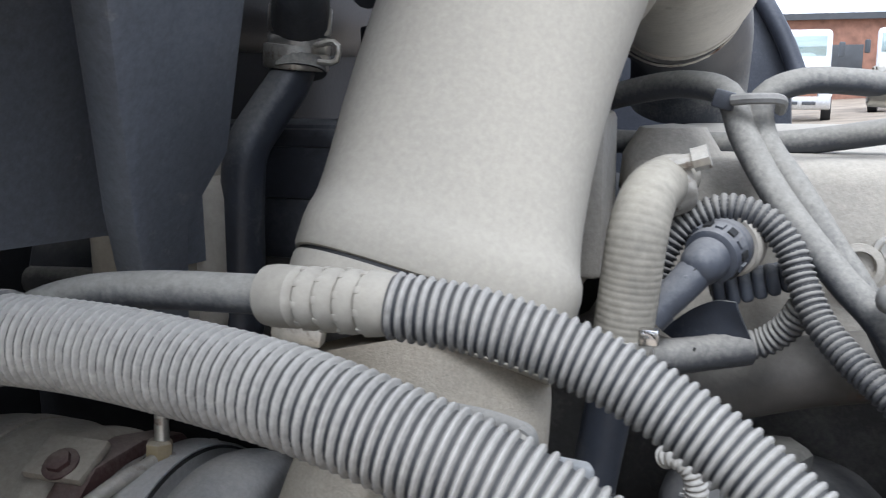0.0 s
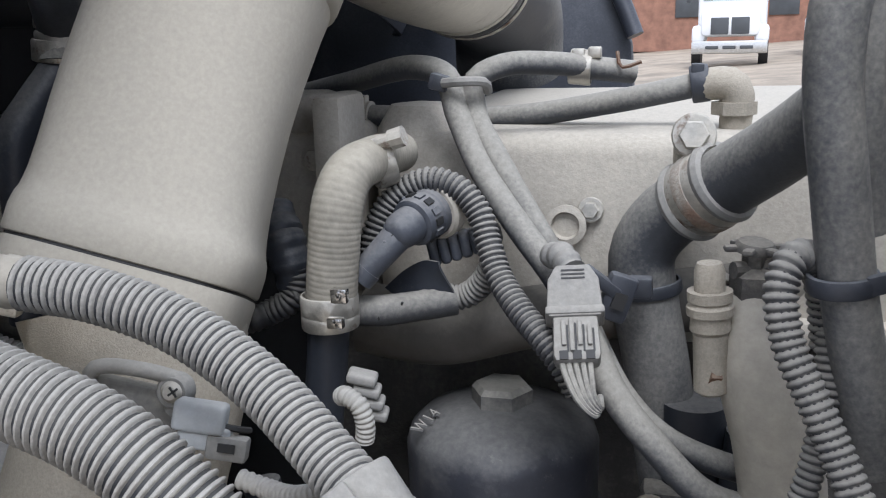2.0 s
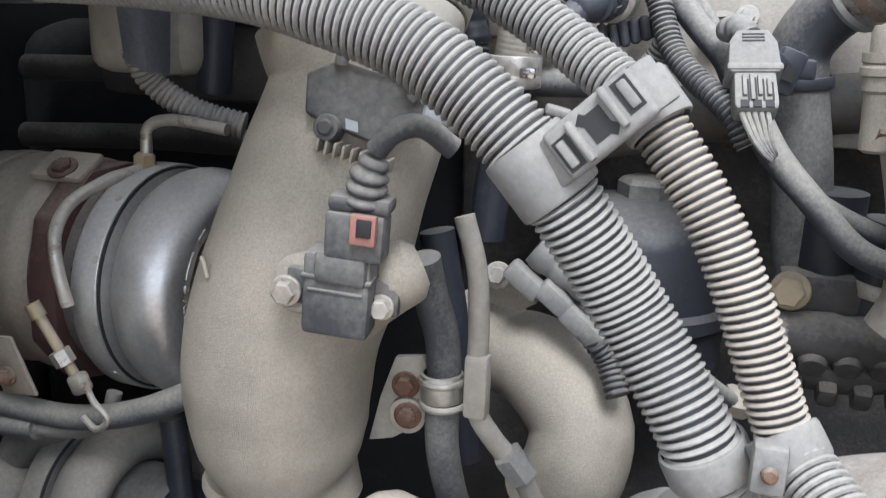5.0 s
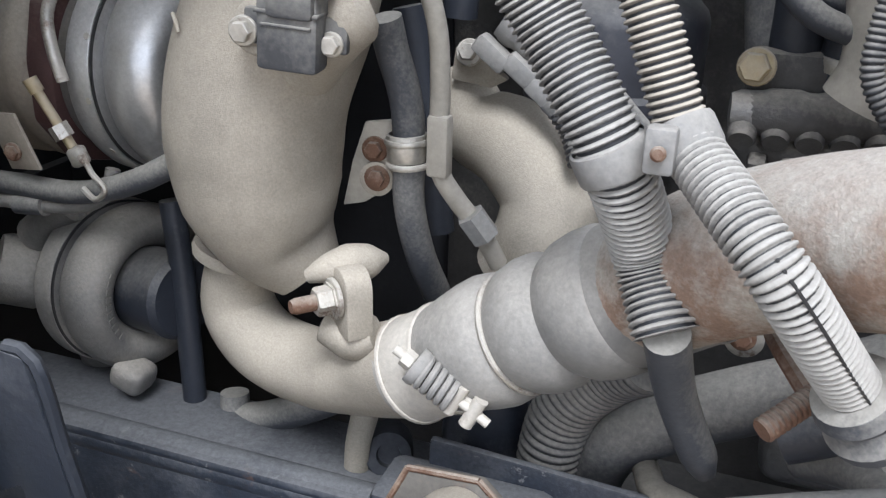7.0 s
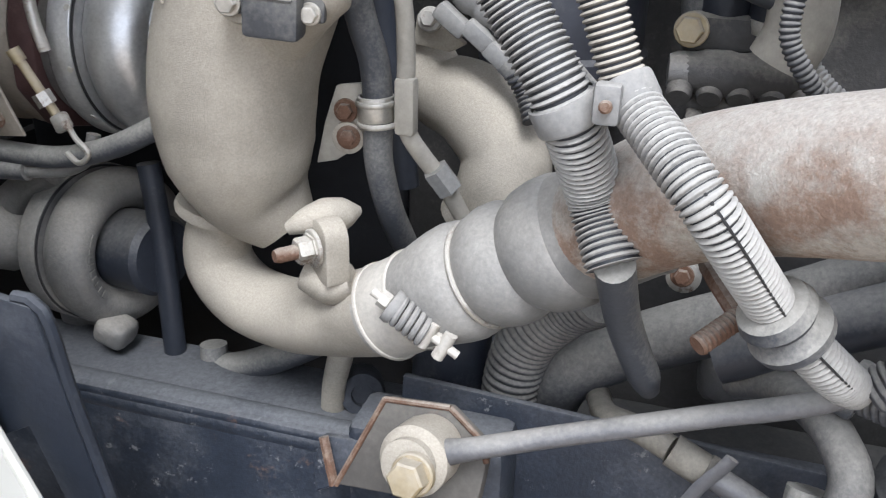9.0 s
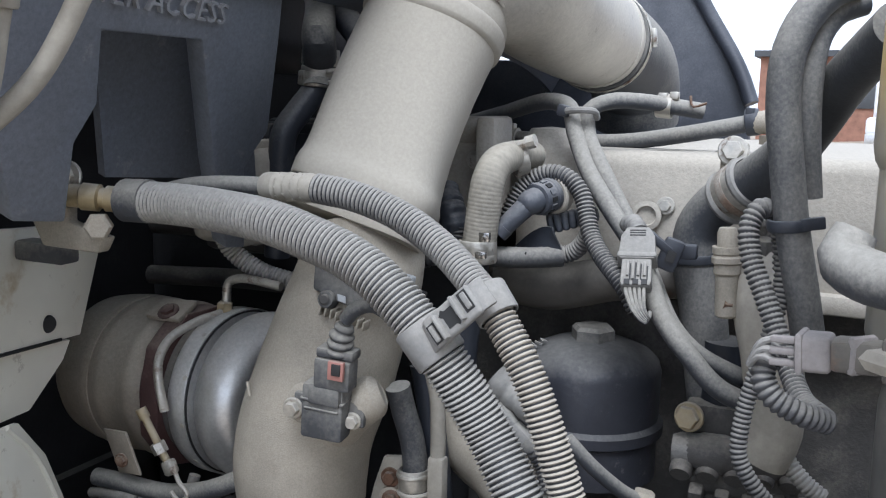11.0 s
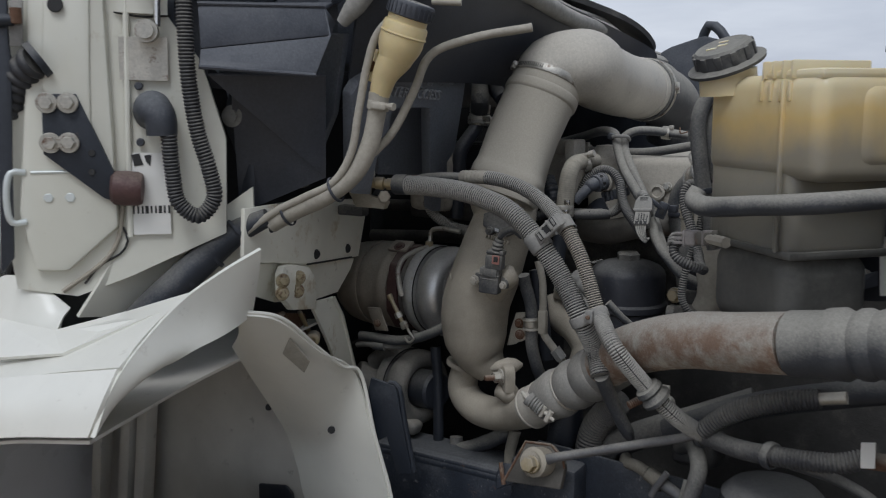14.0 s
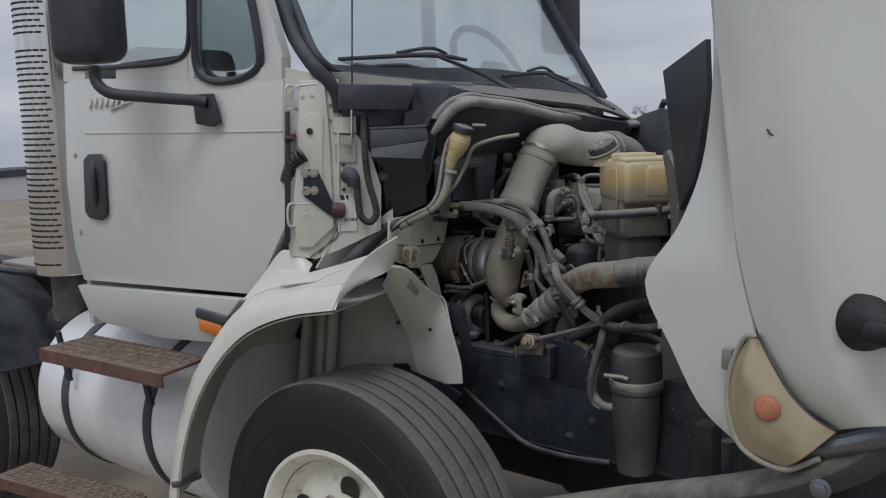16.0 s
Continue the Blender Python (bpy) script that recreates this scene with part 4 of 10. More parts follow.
# ---- module plate under the looms ----
mp = thing("control_module", "dusty black module with corner screws", "module", (0.027, 0.292, 1.385))
mbody = part("body", plate([(-0.003, 0.300, 1.398), (-0.004, 0.299, 1.379), (0.003, 0.299, 1.3765), (0.018, 0.301, 1.3705), (0.034, 0.304, 1.365), (0.048, 0.311, 1.371), (0.055, 0.316, 1.382), (0.050, 0.320, 1.392), (0.010, 0.308, 1.404)], 0.010, 0.0015), "plast_dusty", mp)
part("data_label", plate([(0.0175, 0.2985, 1.3775), (0.0235, 0.2995, 1.3760), (0.0238, 0.2995, 1.3710), (0.0178, 0.2985, 1.3725)], 0.0005), "plug_blue", mbody, "small pale label")
part("rim", sweep([(0.012, 0.306, 1.402), (0.013, 0.306, 1.406), (0.019, 0.307, 1.408), (0.032, 0.309, 1.407), (0.043, 0.312, 1.404), (0.049, 0.314, 1.401), (0.052, 0.314, 1.395), (0.048, 0.313, 1.390), (0.045, 0.312, 1.387)], 0.0034, 12, 0.003), "plast_grey", mp, "pale grey raised rim")
part("screw_boss", lathe([(0.0, 0.002), (0.0062, 0.002), (0.0075, 0.0), (0.0078, -0.006)], (0.048, 0.311, 1.397), (0.15, -1, 0.2), 24), "plast_grey", mp)
sc_ = part("screw", lathe([(0.0, 0.0022), (0.003, 0.002), (0.0048, 0.0)], (0.049, 0.308, 1.398), (0.15, -1, 0.2), 20), "steel", mp, "cross-head screw")
sm_ = basis((0.15, -1, 0.2), (0.051, 0.306, 1.399))
part("cross_slot", rbox((0.0052, 0.0009, 0.0006), sm_ @ pose(0, 0, 0, 0, 0, 35), 0.0), "ink", sc_)
part("cross_slot", rbox((0.0009, 0.0052, 0.0006), sm_ @ pose(0, 0, 0, 0, 0, 35), 0.0), "ink", sc_)
part("screw_tab", lathe([(0.0, 0.0015), (0.0060, 0.0010), (0.0068, -0.001), (0.0070, -0.008)], (0.008, 0.2975, 1.3725), (0.1, -1, 0.2), 22), "plast_dusty", mp)
part("screw", lathe([(0.0, 0.0024), (0.0030, 0.0022), (0.0042, 0.001)], (0.008, 0.2965, 1.3727), (0.1, -1, 0.2), 18), "cast_dark", mp)
pu = (Vector((0.069, 0.312, 1.391)) - Vector((0.053, 0.308, 1.394))).normalized()
pn = Vector((0.15, -1, 0.25))
pn = (pn - pu * pn.dot(pu)).normalized()
pm = Matrix((pu, pn.cross(pu), pn)).transposed().to_4x4()
part("plug", rbox((0.0215, 0.0125, 0.012), Matrix.Translation((0.065, 0.303, 1.391)) @ pm, 0.0022, segments=3), "plug_blue", mp, "pale blue-grey connector")
part("plug", rbox((0.0215, 0.0105, 0.010), Matrix.Translation((0.066, 0.303, 1.382)) @ pm, 0.002, segments=3), "plug_blue", mp)
part("plug_latch", rbox((0.017, 0.010, 0.009), Matrix.Translation((0.076, 0.303, 1.378)) @ pm, 0.0015), "plast_grey", mp)
part("latch_slot", rbox((0.007, 0.0035, 0.001), Matrix.Translation((0.078, 0.298, 1.380)) @ pm, 0.0), "ink", mp)
part("lead", sweep([(0.073, 0.304, 1.387), (0.079, 0.306, 1.385), (0.082, 0.312, 1.382)], 0.0014, 6, 0.004), "ink", mp)
part("pigtail", loom([(0.090, 0.285, 1.375), (0.101, 0.285, 1.372), (0.118, 0.275, 1.376), (0.134, 0.270, 1.383)], 0.0042, 0.003, 0.14, 12), "loom", mp)

# ---- turbocharger ----
def round_text(parent, words, c, axis, r, h, slope, start, pitch, size, material):
    """Raised characters set one by one round an axis; a dot stands for a character that cannot be read and becomes a short bar."""
    a = Vector(axis).normalized()
    for k, ch in enumerate(words):
        if ch == " ":
            continue
        t = radians(start + pitch * k)
        rad_ = Vector((0.0, -math.cos(t), math.sin(t)))
        rad_ = (rad_ - a * a.dot(rad_)).normalized()
        n_ = (rad_ * math.cos(slope) + a * math.sin(slope)).normalized()
        run = a.cross(rad_)
        run = run if run.z > 0 else -run
        m = Matrix((run, n_.cross(run), n_)).transposed().to_4x4()
        m.translation = Vector(c) + a * h + rad_ * r
        if ch == ".":
            part("raised_mark", rbox((size * 0.45, size * 0.7, 0.0012), m, 0.0), material, parent)
        else:
            part("letter", text_geo(ch, size, m, 0.0008), material, parent)


def compressor(name, parent, c, axis, r, material, seg=72):
    """A compressor housing: a flat clamped rim, a dark joint and the swelling scroll that turns in to its inlet."""
    part("rim", lathe([(r * 0.6, -0.012), (r * 0.96, -0.012), (r * 0.99, -0.010), (r, -0.008), (r, 0.0095), (r * 0.992, 0.0105), (r * 0.96, 0.0105)], c, axis, seg), material, parent)
    part("joint", ring(Vector(c) + Vector(axis).normalized() * 0.0112, axis, r * 0.96, 0.0016, 0.0016, seg), "ink", parent, "dark joint line")
    k = r / 0.080
    prof = [(r * 0.96, 0.0115)] + [(r * 0.74 + r * 0.255 * math.cos(radians(t)), 0.036 * k + 0.026 * k * math.sin(radians(t))) for t in range(-70, 176, 13)]
    prof += [(r * 0.475, 0.030 * k), (r * 0.44, 0.020 * k), (r * 0.40, 0.016 * k), (0.0, 0.016 * k)]
    return part(name, lathe(prof, c, axis, seg), material, parent)


tu = thing("turbocharger", "dusty turbocharger with machined compressor cover and brown band", "turbocharger", (-0.22, 0.42, 1.12))
TC = Vector((-0.176, 0.430, 1.238))
tax = Vector((1.0, -0.10, 0.02)).normalized()
tr = 0.0797
compressor("compressor_cover", tu, TC, tax, tr, "silver")
part("inlet_tube", lathe([(tr * 0.44, 0.016), (tr * 0.44, 0.075), (tr * 0.40, 0.075)], TC, tax, 48), "cast", tu)
for k in range(7):
    t_ = radians(-70 + 31 * k)
    rad_ = Vector((0, -math.cos(t_), math.sin(t_)))
    part("rim_stamp", lathe([(0.0, 0.0009), (0.0022, 0.0008), (0.0026, 0.0)], TC + rad_ * tr, rad_, 12), "steel", tu)
part("centre_housing", lathe([(tr * 0.5, -0.032), (tr * 0.86, -0.032), (tr * 0.885, -0.028), (tr * 0.885, -0.012), (tr * 0.5, -0.010)], TC, tax, 56), "cast_mid", tu, "dull cast centre housing")
for k in range(8):
    t_ = radians(-80 + 24 * k)
    rad_ = Vector((0, -math.cos(t_), math.sin(t_)))
    part("bolt", bolt_geo(TC - tax * 0.020 + rad_ * tr * 0.885, rad_, 0.0036, 0.004), "cast_dark", tu)
flange = [(tr * (1.04 if k % 3 else 0.97), k) for k in range(12)]
fl_pts = []
for r_, k in flange:
    t_ = radians(30 * k + 8)
    fl_pts.append(tuple(TC - tax * 0.034 + Vector((0, -math.cos(t_), math.sin(t_))) * r_))
part("bearing_housing", plate(fl_pts if (Vector(fl_pts[1]) - Vector(fl_pts[0])).cross(Vector(fl_pts[2]) - Vector(fl_pts[1])).x > 0 else fl_pts[::-1], 0.022, 0.003), "brown", tu, "rusty brown cast flange")
part("turbine_shield", lathe([(tr * 0.55, -0.192), (tr * 0.80, -0.186), (tr * 0.92, -0.170), (tr * 0.965, -0.150), (tr * 0.965, -0.118), (tr * 0.985, -0.113), (tr * 0.985, -0.105), (tr * 0.965, -0.101), (tr * 0.965, -0.078), (tr * 0.985, -0.074), (tr * 0.985, -0.066), (tr * 0.95, -0.060), (tr * 0.90, -0.055), (tr * 0.6, -0.054)], TC, tax, 64), "shield", tu, "tan dusty heat shield")
part("shield_strap", ring(TC - tax * 0.128, tax, tr * 0.966, 0.014, 0.0016, 64), "shield", tu)
tab_ = part("shield_tab", plate([(-0.262, 0.346, 1.212), (-0.232, 0.342, 1.215), (-0.216, 0.343, 1.176), (-0.246, 0.347, 1.172)], 0.003, 0.001), "shield", tu, "tan shield tab")
part("tab_bolt", bolt_geo((-0.238, 0.340, 1.187), (0.1, -1, 0), 0.0052, 0.004, 1.3), "rusty", tab_)
part("top_tab", rbox((0.040, 0.030, 0.006), Matrix.Translation((-0.232, 0.405, 1.315)) @ pose(0, 0, 0, 25, 0, 0), 0.002), "shield", tu)
part("top_bolt", bolt_geo((-0.230, 0.398, 1.315), (0, -0.5, 0.85), 0.007, 0.005), "brown", tu)
tw = part("clamp_bolt", lathe([(0.0035, -0.026), (0.0035, 0.02), (0.0050, 0.02), (0.0050, 0.030), (0.0, 0.030)], (-0.197, 0.340, 1.215), (-0.45, -0.1, 0.88), 12), "brass", tu, "brassy clamp bolt")
part("bolt_nut", lathe([(0.0068, -0.005), (0.0068, 0.005)], (-0.193, 0.340, 1.207), (-0.45, -0.1, 0.88), 6), "steel", tw)
part("clamp_lug", rbox((0.012, 0.010, 0.014), Matrix.Translation((-0.183, 0.342, 1.190)) @ pose(0, 0, 0, 0, -25, 0), 0.003), "steel", tu)
part("wire_loop", sweep([(-0.183, 0.345, 1.196), (-0.171, 0.338, 1.182), (-0.161, 0.338, 1.170), (-0.170, 0.338, 1.162), (-0.181, 0.340, 1.168)], 0.0022, 8, 0.003), "steel", tu)
round_text(tu, ".......  REV C ....  ..", TC, tax, tr * 0.690, 0.0612, radians(103), -44, 4.4, 0.0095, "silver")
part("oil_line", sweep([(-0.120, 0.424, 1.346), (-0.165, 0.424, 1.349), (-0.180, 0.424, 1.343), (-0.182, 0.420, 1.318), (-0.190, 0.392, 1.312), (-0.200, 0.365, 1.300), (-0.200, 0.350, 1.283), (-0.195, 0.345, 1.260), (-0.190, 0.345, 1.240)], 0.0042, 14, 0.005), "steel", tu, "thin steel oil line")
part("line_nut", lathe([(0.0065, -0.006), (0.0078, -0.005), (0.0078, 0.005), (0.0055, 0.007)], (-0.183, 0.422, 1.319), (0, 0.1, 1), 6), "brass", tu)
# lower scroll
LS = Vector((-0.238, 0.425, 1.054))
lr = 0.0690
lax = Vector((0.97, -0.22, 0.06))
scr = thing("compressor_scroll", "dusty cast scroll housing below the turbocharger", "housing", tuple(LS))
compressor("scroll", scr, LS, lax, lr, "cast_mid")
round_text(scr, "..........", LS, lax, lr * 0.69, 0.0530, radians(103), -30, 7.0, 0.0085, "cast_mid")
part("outlet_foot", rbox((0.030, 0.030, 0.024), Matrix.Translation(LS + Vector((0.045, -0.045, -0.058))) @ pose(0, 0, 0, 0, 20, 0), 0.008, segments=3), "cast_mid", scr)
part("inlet_hose", lathe([(lr * 0.46, 0.01), (lr * 0.50, 0.03), (lr * 0.50, 0.08), (lr * 0.44, 0.085)], LS, lax, 40), "rubber_dark", scr, "black rubber inlet hose")
vl = thing("wastegate_elbow", "dusty cast elbow with open socket beside the scroll", "elbow", (-0.300, 0.400, 1.060))
part("socket", lathe([(0.019, 0.000), (0.027, 0.000), (0.029, -0.006), (0.029, -0.034), (0.024, -0.044)], (-0.316, 0.378, 1.070), (-0.62, -0.62, 0.35), 32), "cast_mid", vl)
part("plug", lathe([(0.0, -0.004), (0.020, -0.006), (0.020, -0.02)], (-0.316, 0.378, 1.070), (-0.62, -0.62, 0.35), 28), "cast_dark", vl, "dark plug in the socket")
part("arm", sweep([(-0.296, 0.405, 1.060), (-0.275, 0.415, 1.035), (-0.262, 0.425, 1.000), (-0.262, 0.430, 0.970)], [0.027, 0.025, 0.023, 0.022], 22, 0.006), "cast_mid", vl)
part("neck", sweep([(-0.290, 0.400, 1.095), (-0.262, 0.395, 1.118), (-0.240, 0.392, 1.128)], [0.016, 0.013, 0.011], 18, 0.005), "cast_mid", vl)
ol = thing("oil_feed_line", "crimped dusty oil line under the turbocharger", "pipe", (-0.227, 0.360, 1.141))
part("tube", sweep([(-0.300, 0.362, 1.134), (-0.285, 0.360, 1.138), (-0.227, 0.360, 1.141), (-0.196, 0.360, 1.147), (-0.180, 0.362, 1.158), (-0.176, 0.366, 1.175)], 0.0052, 12, 0.004), "cast_mid", ol)
part("crimp", sweep([(-0.262, 0.360, 1.139), (-0.236, 0.360, 1.141)], 0.0085, 14, 0.006), "rubber", ol)
solo("turbo_drain_hose", sweep([(-0.291, 0.360, 1.153), (-0.259, 0.360, 1.154), (-0.203, 0.355, 1.157), (-0.145, 0.345, 1.175), (-0.099, 0.340, 1.198)], 0.0085, 16, 0.006), "rubber", "dusty rubber hose below the turbocharger", "hose")
ox = thing("oil_return_pipe", "black rubber return pipe with rusty clamp", "pipe", (-0.149, 0.400, 1.039))
part("pipe", sweep([(-0.163, 0.410, 1.139), (-0.155, 0.405, 1.078), (-0.151, 0.400, 1.018), (-0.151, 0.400, 0.938)], 0.0095, 16, 0.008), "rubber_dark", ox)
part("clamp_band", ring((-0.150, 0.400, 0.956), Vector((0.05, 0, -1)), 0.0100, 0.012), "rusty", ox)
solo("coolant_elbow_hose", sweep([(-0.116, 0.405, 0.983), (-0.113, 0.402, 0.964), (-0.086, 0.398, 0.971), (-0.044, 0.395, 0.993), (-0.004, 0.4, 1.016)], [0.0115, 0.0125, 0.0130, 0.0130, 0.0125], 20, 0.005), "rubber", "dusty rubber elbow hose under the cast pipe", "hose")

# ---- fuel and coolant lines beside the cast pipe ----
ln = thing("coolant_line", "dusty rubber line clipped to a steel bracket", "hose", (0.053, 0.360, 1.179))
part("hose", sweep([(0.043, 0.345, 1.299), (0.046, 0.350, 1.278), (0.053, 0.352, 1.253), (0.055, 0.354, 1.220), (0.054, 0.356, 1.188), (0.057, 0.370, 1.146), (0.061, 0.390, 1.112)], 0.0098, 18, 0.006), "rubber", ln)
part("p_clip", ring((0.054, 0.353, 1.223), (0.05, 0, -1), 0.0105, 0.017, 0.002, 28), "steel", ln, "dusty steel P-clip")
part("rib", ring((0.054, 0.353, 1.227), (0.05, 0, -1), 0.0125, 0.004, 0.0015, 28), "steel", ln)
part("rib", ring((0.055, 0.353, 1.213), (0.05, 0, -1), 0.0125, 0.004, 0.0015, 28), "steel", ln)
lb = thing("line_bracket", "dusty steel bracket with two rusty bolts", "bracket", (0.028, 0.362, 1.203))
part("plate", plate([(0.023, 0.365, 1.233), (0.040, 0.365, 1.236), (0.045, 0.365, 1.220), (0.039, 0.365, 1.205), (0.043, 0.365, 1.196), (0.022, 0.365, 1.181), (0.007, 0.365, 1.177), (0.014, 0.365, 1.207)], 0.005, 0.001), "tanhose", lb)
part("bolt", bolt_geo((0.030, 0.360, 1.217), (0.1, -1, 0.1), 0.0055, 0.007), "rusty", lb)
part("boss", lathe([(0.011, 0.01), (0.011, -0.002), (0.008, -0.003)], (0.032, 0.358, 1.199), (-0.1, 1, 0), 24), "cast", lb)
part("bolt", bolt_geo((0.033, 0.356, 1.200), (0.1, -1, 0.1), 0.0055, 0.005), "rusty", lb)
fl2 = thing("fuel_line", "thin steel fuel line with rusty sleeve", "pipe", (0.071, 0.360, 1.239))
part("tube", sweep([(0.061, 0.360, 1.321), (0.070, 0.358, 1.292), (0.073, 0.356, 1.258), (0.074, 0.356, 1.210), (0.082, 0.362, 1.192), (0.095, 0.372, 1.170), (0.106, 0.380, 1.145)], [0.0058, 0.0058, 0.006, 0.006, 0.0062, 0.0062, 0.0062], 16, 0.005), "tanhose", fl2)
part("sleeve", rbox((0.014, 0.012, 0.038), Matrix.Translation((0.074, 0.354, 1.226)), 0.003), "tanhose", fl2)
part("crimp", sweep([(0.091, 0.364, 1.182), (0.101, 0.368, 1.167)], 0.0095, 6, 0.01), "plast_grey", fl2)
solo("rear_hose", sweep([(0.027, 0.420, 1.295), (0.035, 0.420, 1.257), (0.045, 0.415, 1.210), (0.054, 0.410, 1.148)], 0.011, 16, 0.008), "rubber_dark", "black rubber hose behind the lines", "hose")
# bent cast manifold behind the lines
cm2 = thing("cast_crossover", "dusty cast crossover pipe bending behind the lines", "pipe", (0.102, 0.440, 1.193))
part("pipe", sweep([(0.042, 0.470, 1.244), (0.061, 0.460, 1.213), (0.095, 0.450, 1.202), (0.122, 0.440, 1.173), (0.122, 0.430, 1.146), (0.108, 0.430, 1.117)], [0.022, 0.028, 0.033, 0.034, 0.034, 0.034], 32, 0.008), "cast", cm2)
part("flange", plate([(0.053, 0.445, 1.269), (0.077, 0.445, 1.259), (0.090, 0.445, 1.250), (0.078, 0.445, 1.243), (0.050, 0.445, 1.247)], 0.008, 0.002), "cast", cm2)
part("bolt", bolt_geo((0.064, 0.435, 1.266), (0, -1, 0.3), 0.006, 0.008), "steel", cm2)
hc = thing("harness_connector", "dusty grey harness plug clipped beside the pipe", "connector", (0.105, 0.420, 1.262))
for k, (px) in enumerate(((0.084, 0.420, 1.270), (0.103, 0.420, 1.261), (0.117, 0.420, 1.249), (0.127, 0.420, 1.240))):
    part("segment", rbox((0.026 - 0.003 * k, 0.014, 0.013), Matrix.Translation(px) @ pose(0, 0, 0, 0, 38, 0), 0.003), "plast_grey" if k < 3 else "plast_dusty", hc)
part("harness", loom([(0.128, 0.420, 1.239), (0.138, 0.420, 1.225), (0.147, 0.410, 1.208)], 0.008, 0.004, 0.15, 12), "loom_black", hc)
part("cap_cylinder", sweep([(0.089, 0.430, 1.290), (0.109, 0.430, 1.276), (0.130, 0.420, 1.268)], [0.014, 0.013, 0.011], 18, 0.00200, cycle=ridges(0.12)), "plast_grey", hc)

# ---- lower hoses ----
fh = thing("flex_hose", "black finely ribbed flexible duct below the boot", "hose", (0.150, 0.360, 1.042))
part("hose", sweep([(0.211, 0.330, 1.126), (0.188, 0.350, 1.102), (0.163, 0.360, 1.068), (0.153, 0.360, 1.028), (0.156, 0.360, 0.974)], [0.021, 0.0215, 0.0215, 0.0215, 0.0215], 24, 0.00075, cycle=ridges(0.1)), "grimy_hose", fh)
solo("suction_hose", sweep([(0.106, 0.385, 1.095), (0.103, 0.380, 1.025), (0.102, 0.380, 0.994), (0.103, 0.380, 0.900)], [0.024, 0.030, 0.030, 0.030], 28, 0.004, lambda s: 0.93 if 0.082 < s < 0.088 else 1.0), "rubber_dark", "black rubber sleeve hose below the boot", "hose")
solo("lower_coolant_pipe", sweep([(0.180, 0.370, 0.973), (0.181, 0.370, 1.008), (0.193, 0.370, 1.040), (0.219, 0.375, 1.058), (0.262, 0.380, 1.080), (0.304, 0.385, 1.098), (0.346, 0.390, 1.118), (0.394, 0.400, 1.140)], [0.018, 0.019, 0.0205, 0.0215, 0.0215, 0.0215, 0.0215, 0.0215], 24, 0.008), "grimy_hose", "long dusty coolant pipe bending downward", "hose")
ls = thing("steering_line", "dusty hydraulic line with sleeve by the rail", "hose", (0.268, 0.308, 1.036))
part("hose", sweep([(0.215, 0.36, 1.031), (0.224, 0.335, 1.034), (0.247, 0.318, 1.039), (0.268, 0.308, 1.036)], 0.0088, 18, 0.006), "grimy_tan", ls)
part("sleeve", sweep([(0.268, 0.308, 1.036), (0.292, 0.303, 1.027)], 0.0110, 20, 0.006), "grimy_tan", ls, "dusty crimped sleeve")
part("collar", ring((0.292, 0.303, 1.027), (0.045, -0.009, -0.017), 0.0105, 0.007, 0.0016, 24), "cast_dark", ls)
part("tube", sweep([(0.292, 0.303, 1.027), (0.313, 0.299, 1.019), (0.341, 0.296, 1.005)], 0.0086, 16, 0.006), "rod", ls, "worn steel tube")
part("tie_strap", sweep([(0.28, 0.288, 1.011), (0.288, 0.288, 1.028), (0.298, 0.288, 1.043), (0.303, 0.288, 1.052)], 0.0045, 8, 0.005, squash=0.4), "rod", ls, "flat strap across the line")
exb = thing("exhaust_bracket", "dull metal bracket arm with a dark bush under the elbow", "bracket", (0.014, 0.36, 0.993))
part("arm", sweep([(0.01, 0.365, 0.964), (0.014, 0.362, 0.997), (0.019, 0.362, 1.019), (0.022, 0.365, 1.034)], [0.0095, 0.0095, 0.0100, 0.0100], 14, 0.005, squash=0.7), "cast", exb)
part("bush", lathe([(0.004, -0.028), (0.0165, -0.026), (0.0180, -0.020), (0.0180, 0.014), (0.0165, 0.018), (0.009, 0.018), (0.008, 0.012), (0.0, 0.012)], (0.028, 0.385, 0.98), (0.35, -0.85, 0.35), 28), "frame", exb, "black rubber bush")
pb = thing("pipe_bracket", "small steel tab with bolt", "bracket", (0.259, 0.400, 1.114))
part("strap", rbox((0.012, 0.004, 0.04), Matrix.Translation((0.257, 0.410, 1.119)), 0.001), "steel", pb)
part("eye", lathe([(0.012, 0.006), (0.012, -0.004), (0.0095, -0.005)], (0.260, 0.405, 1.112), (0, 1, 0), 24), "steel", pb)
part("bolt", bolt_geo((0.259, 0.400, 1.114), (0, -1, 0.1), 0.0055, 0.006), "rusty", pb)
rs = thing("threaded_stud", "long rusty threaded stud below the charge pipe", "stud", (0.274, 0.220, 1.167))
r0, r1 = Vector((0.270, 0.215, 1.165)), Vector((0.290, 0.235, 1.176))
part("thread", sweep([tuple(r0), tuple(r1)], 0.0058, 14, 0.00037, cycle=ridges(0.12)), "rusty", rs)
part("arm", sweep([(0.288, 0.240, 1.172), (0.277, 0.260, 1.178), (0.271, 0.290, 1.174)], 0.005, 8, 0.006), "rusty", rs)
solo("pump_casting", rbox((0.07, 0.06, 0.05), Matrix.Translation((0.314, 0.400, 1.056)), 0.012, segments=3), "cast_dark", "dark cast pump body under the pipe", "pump")

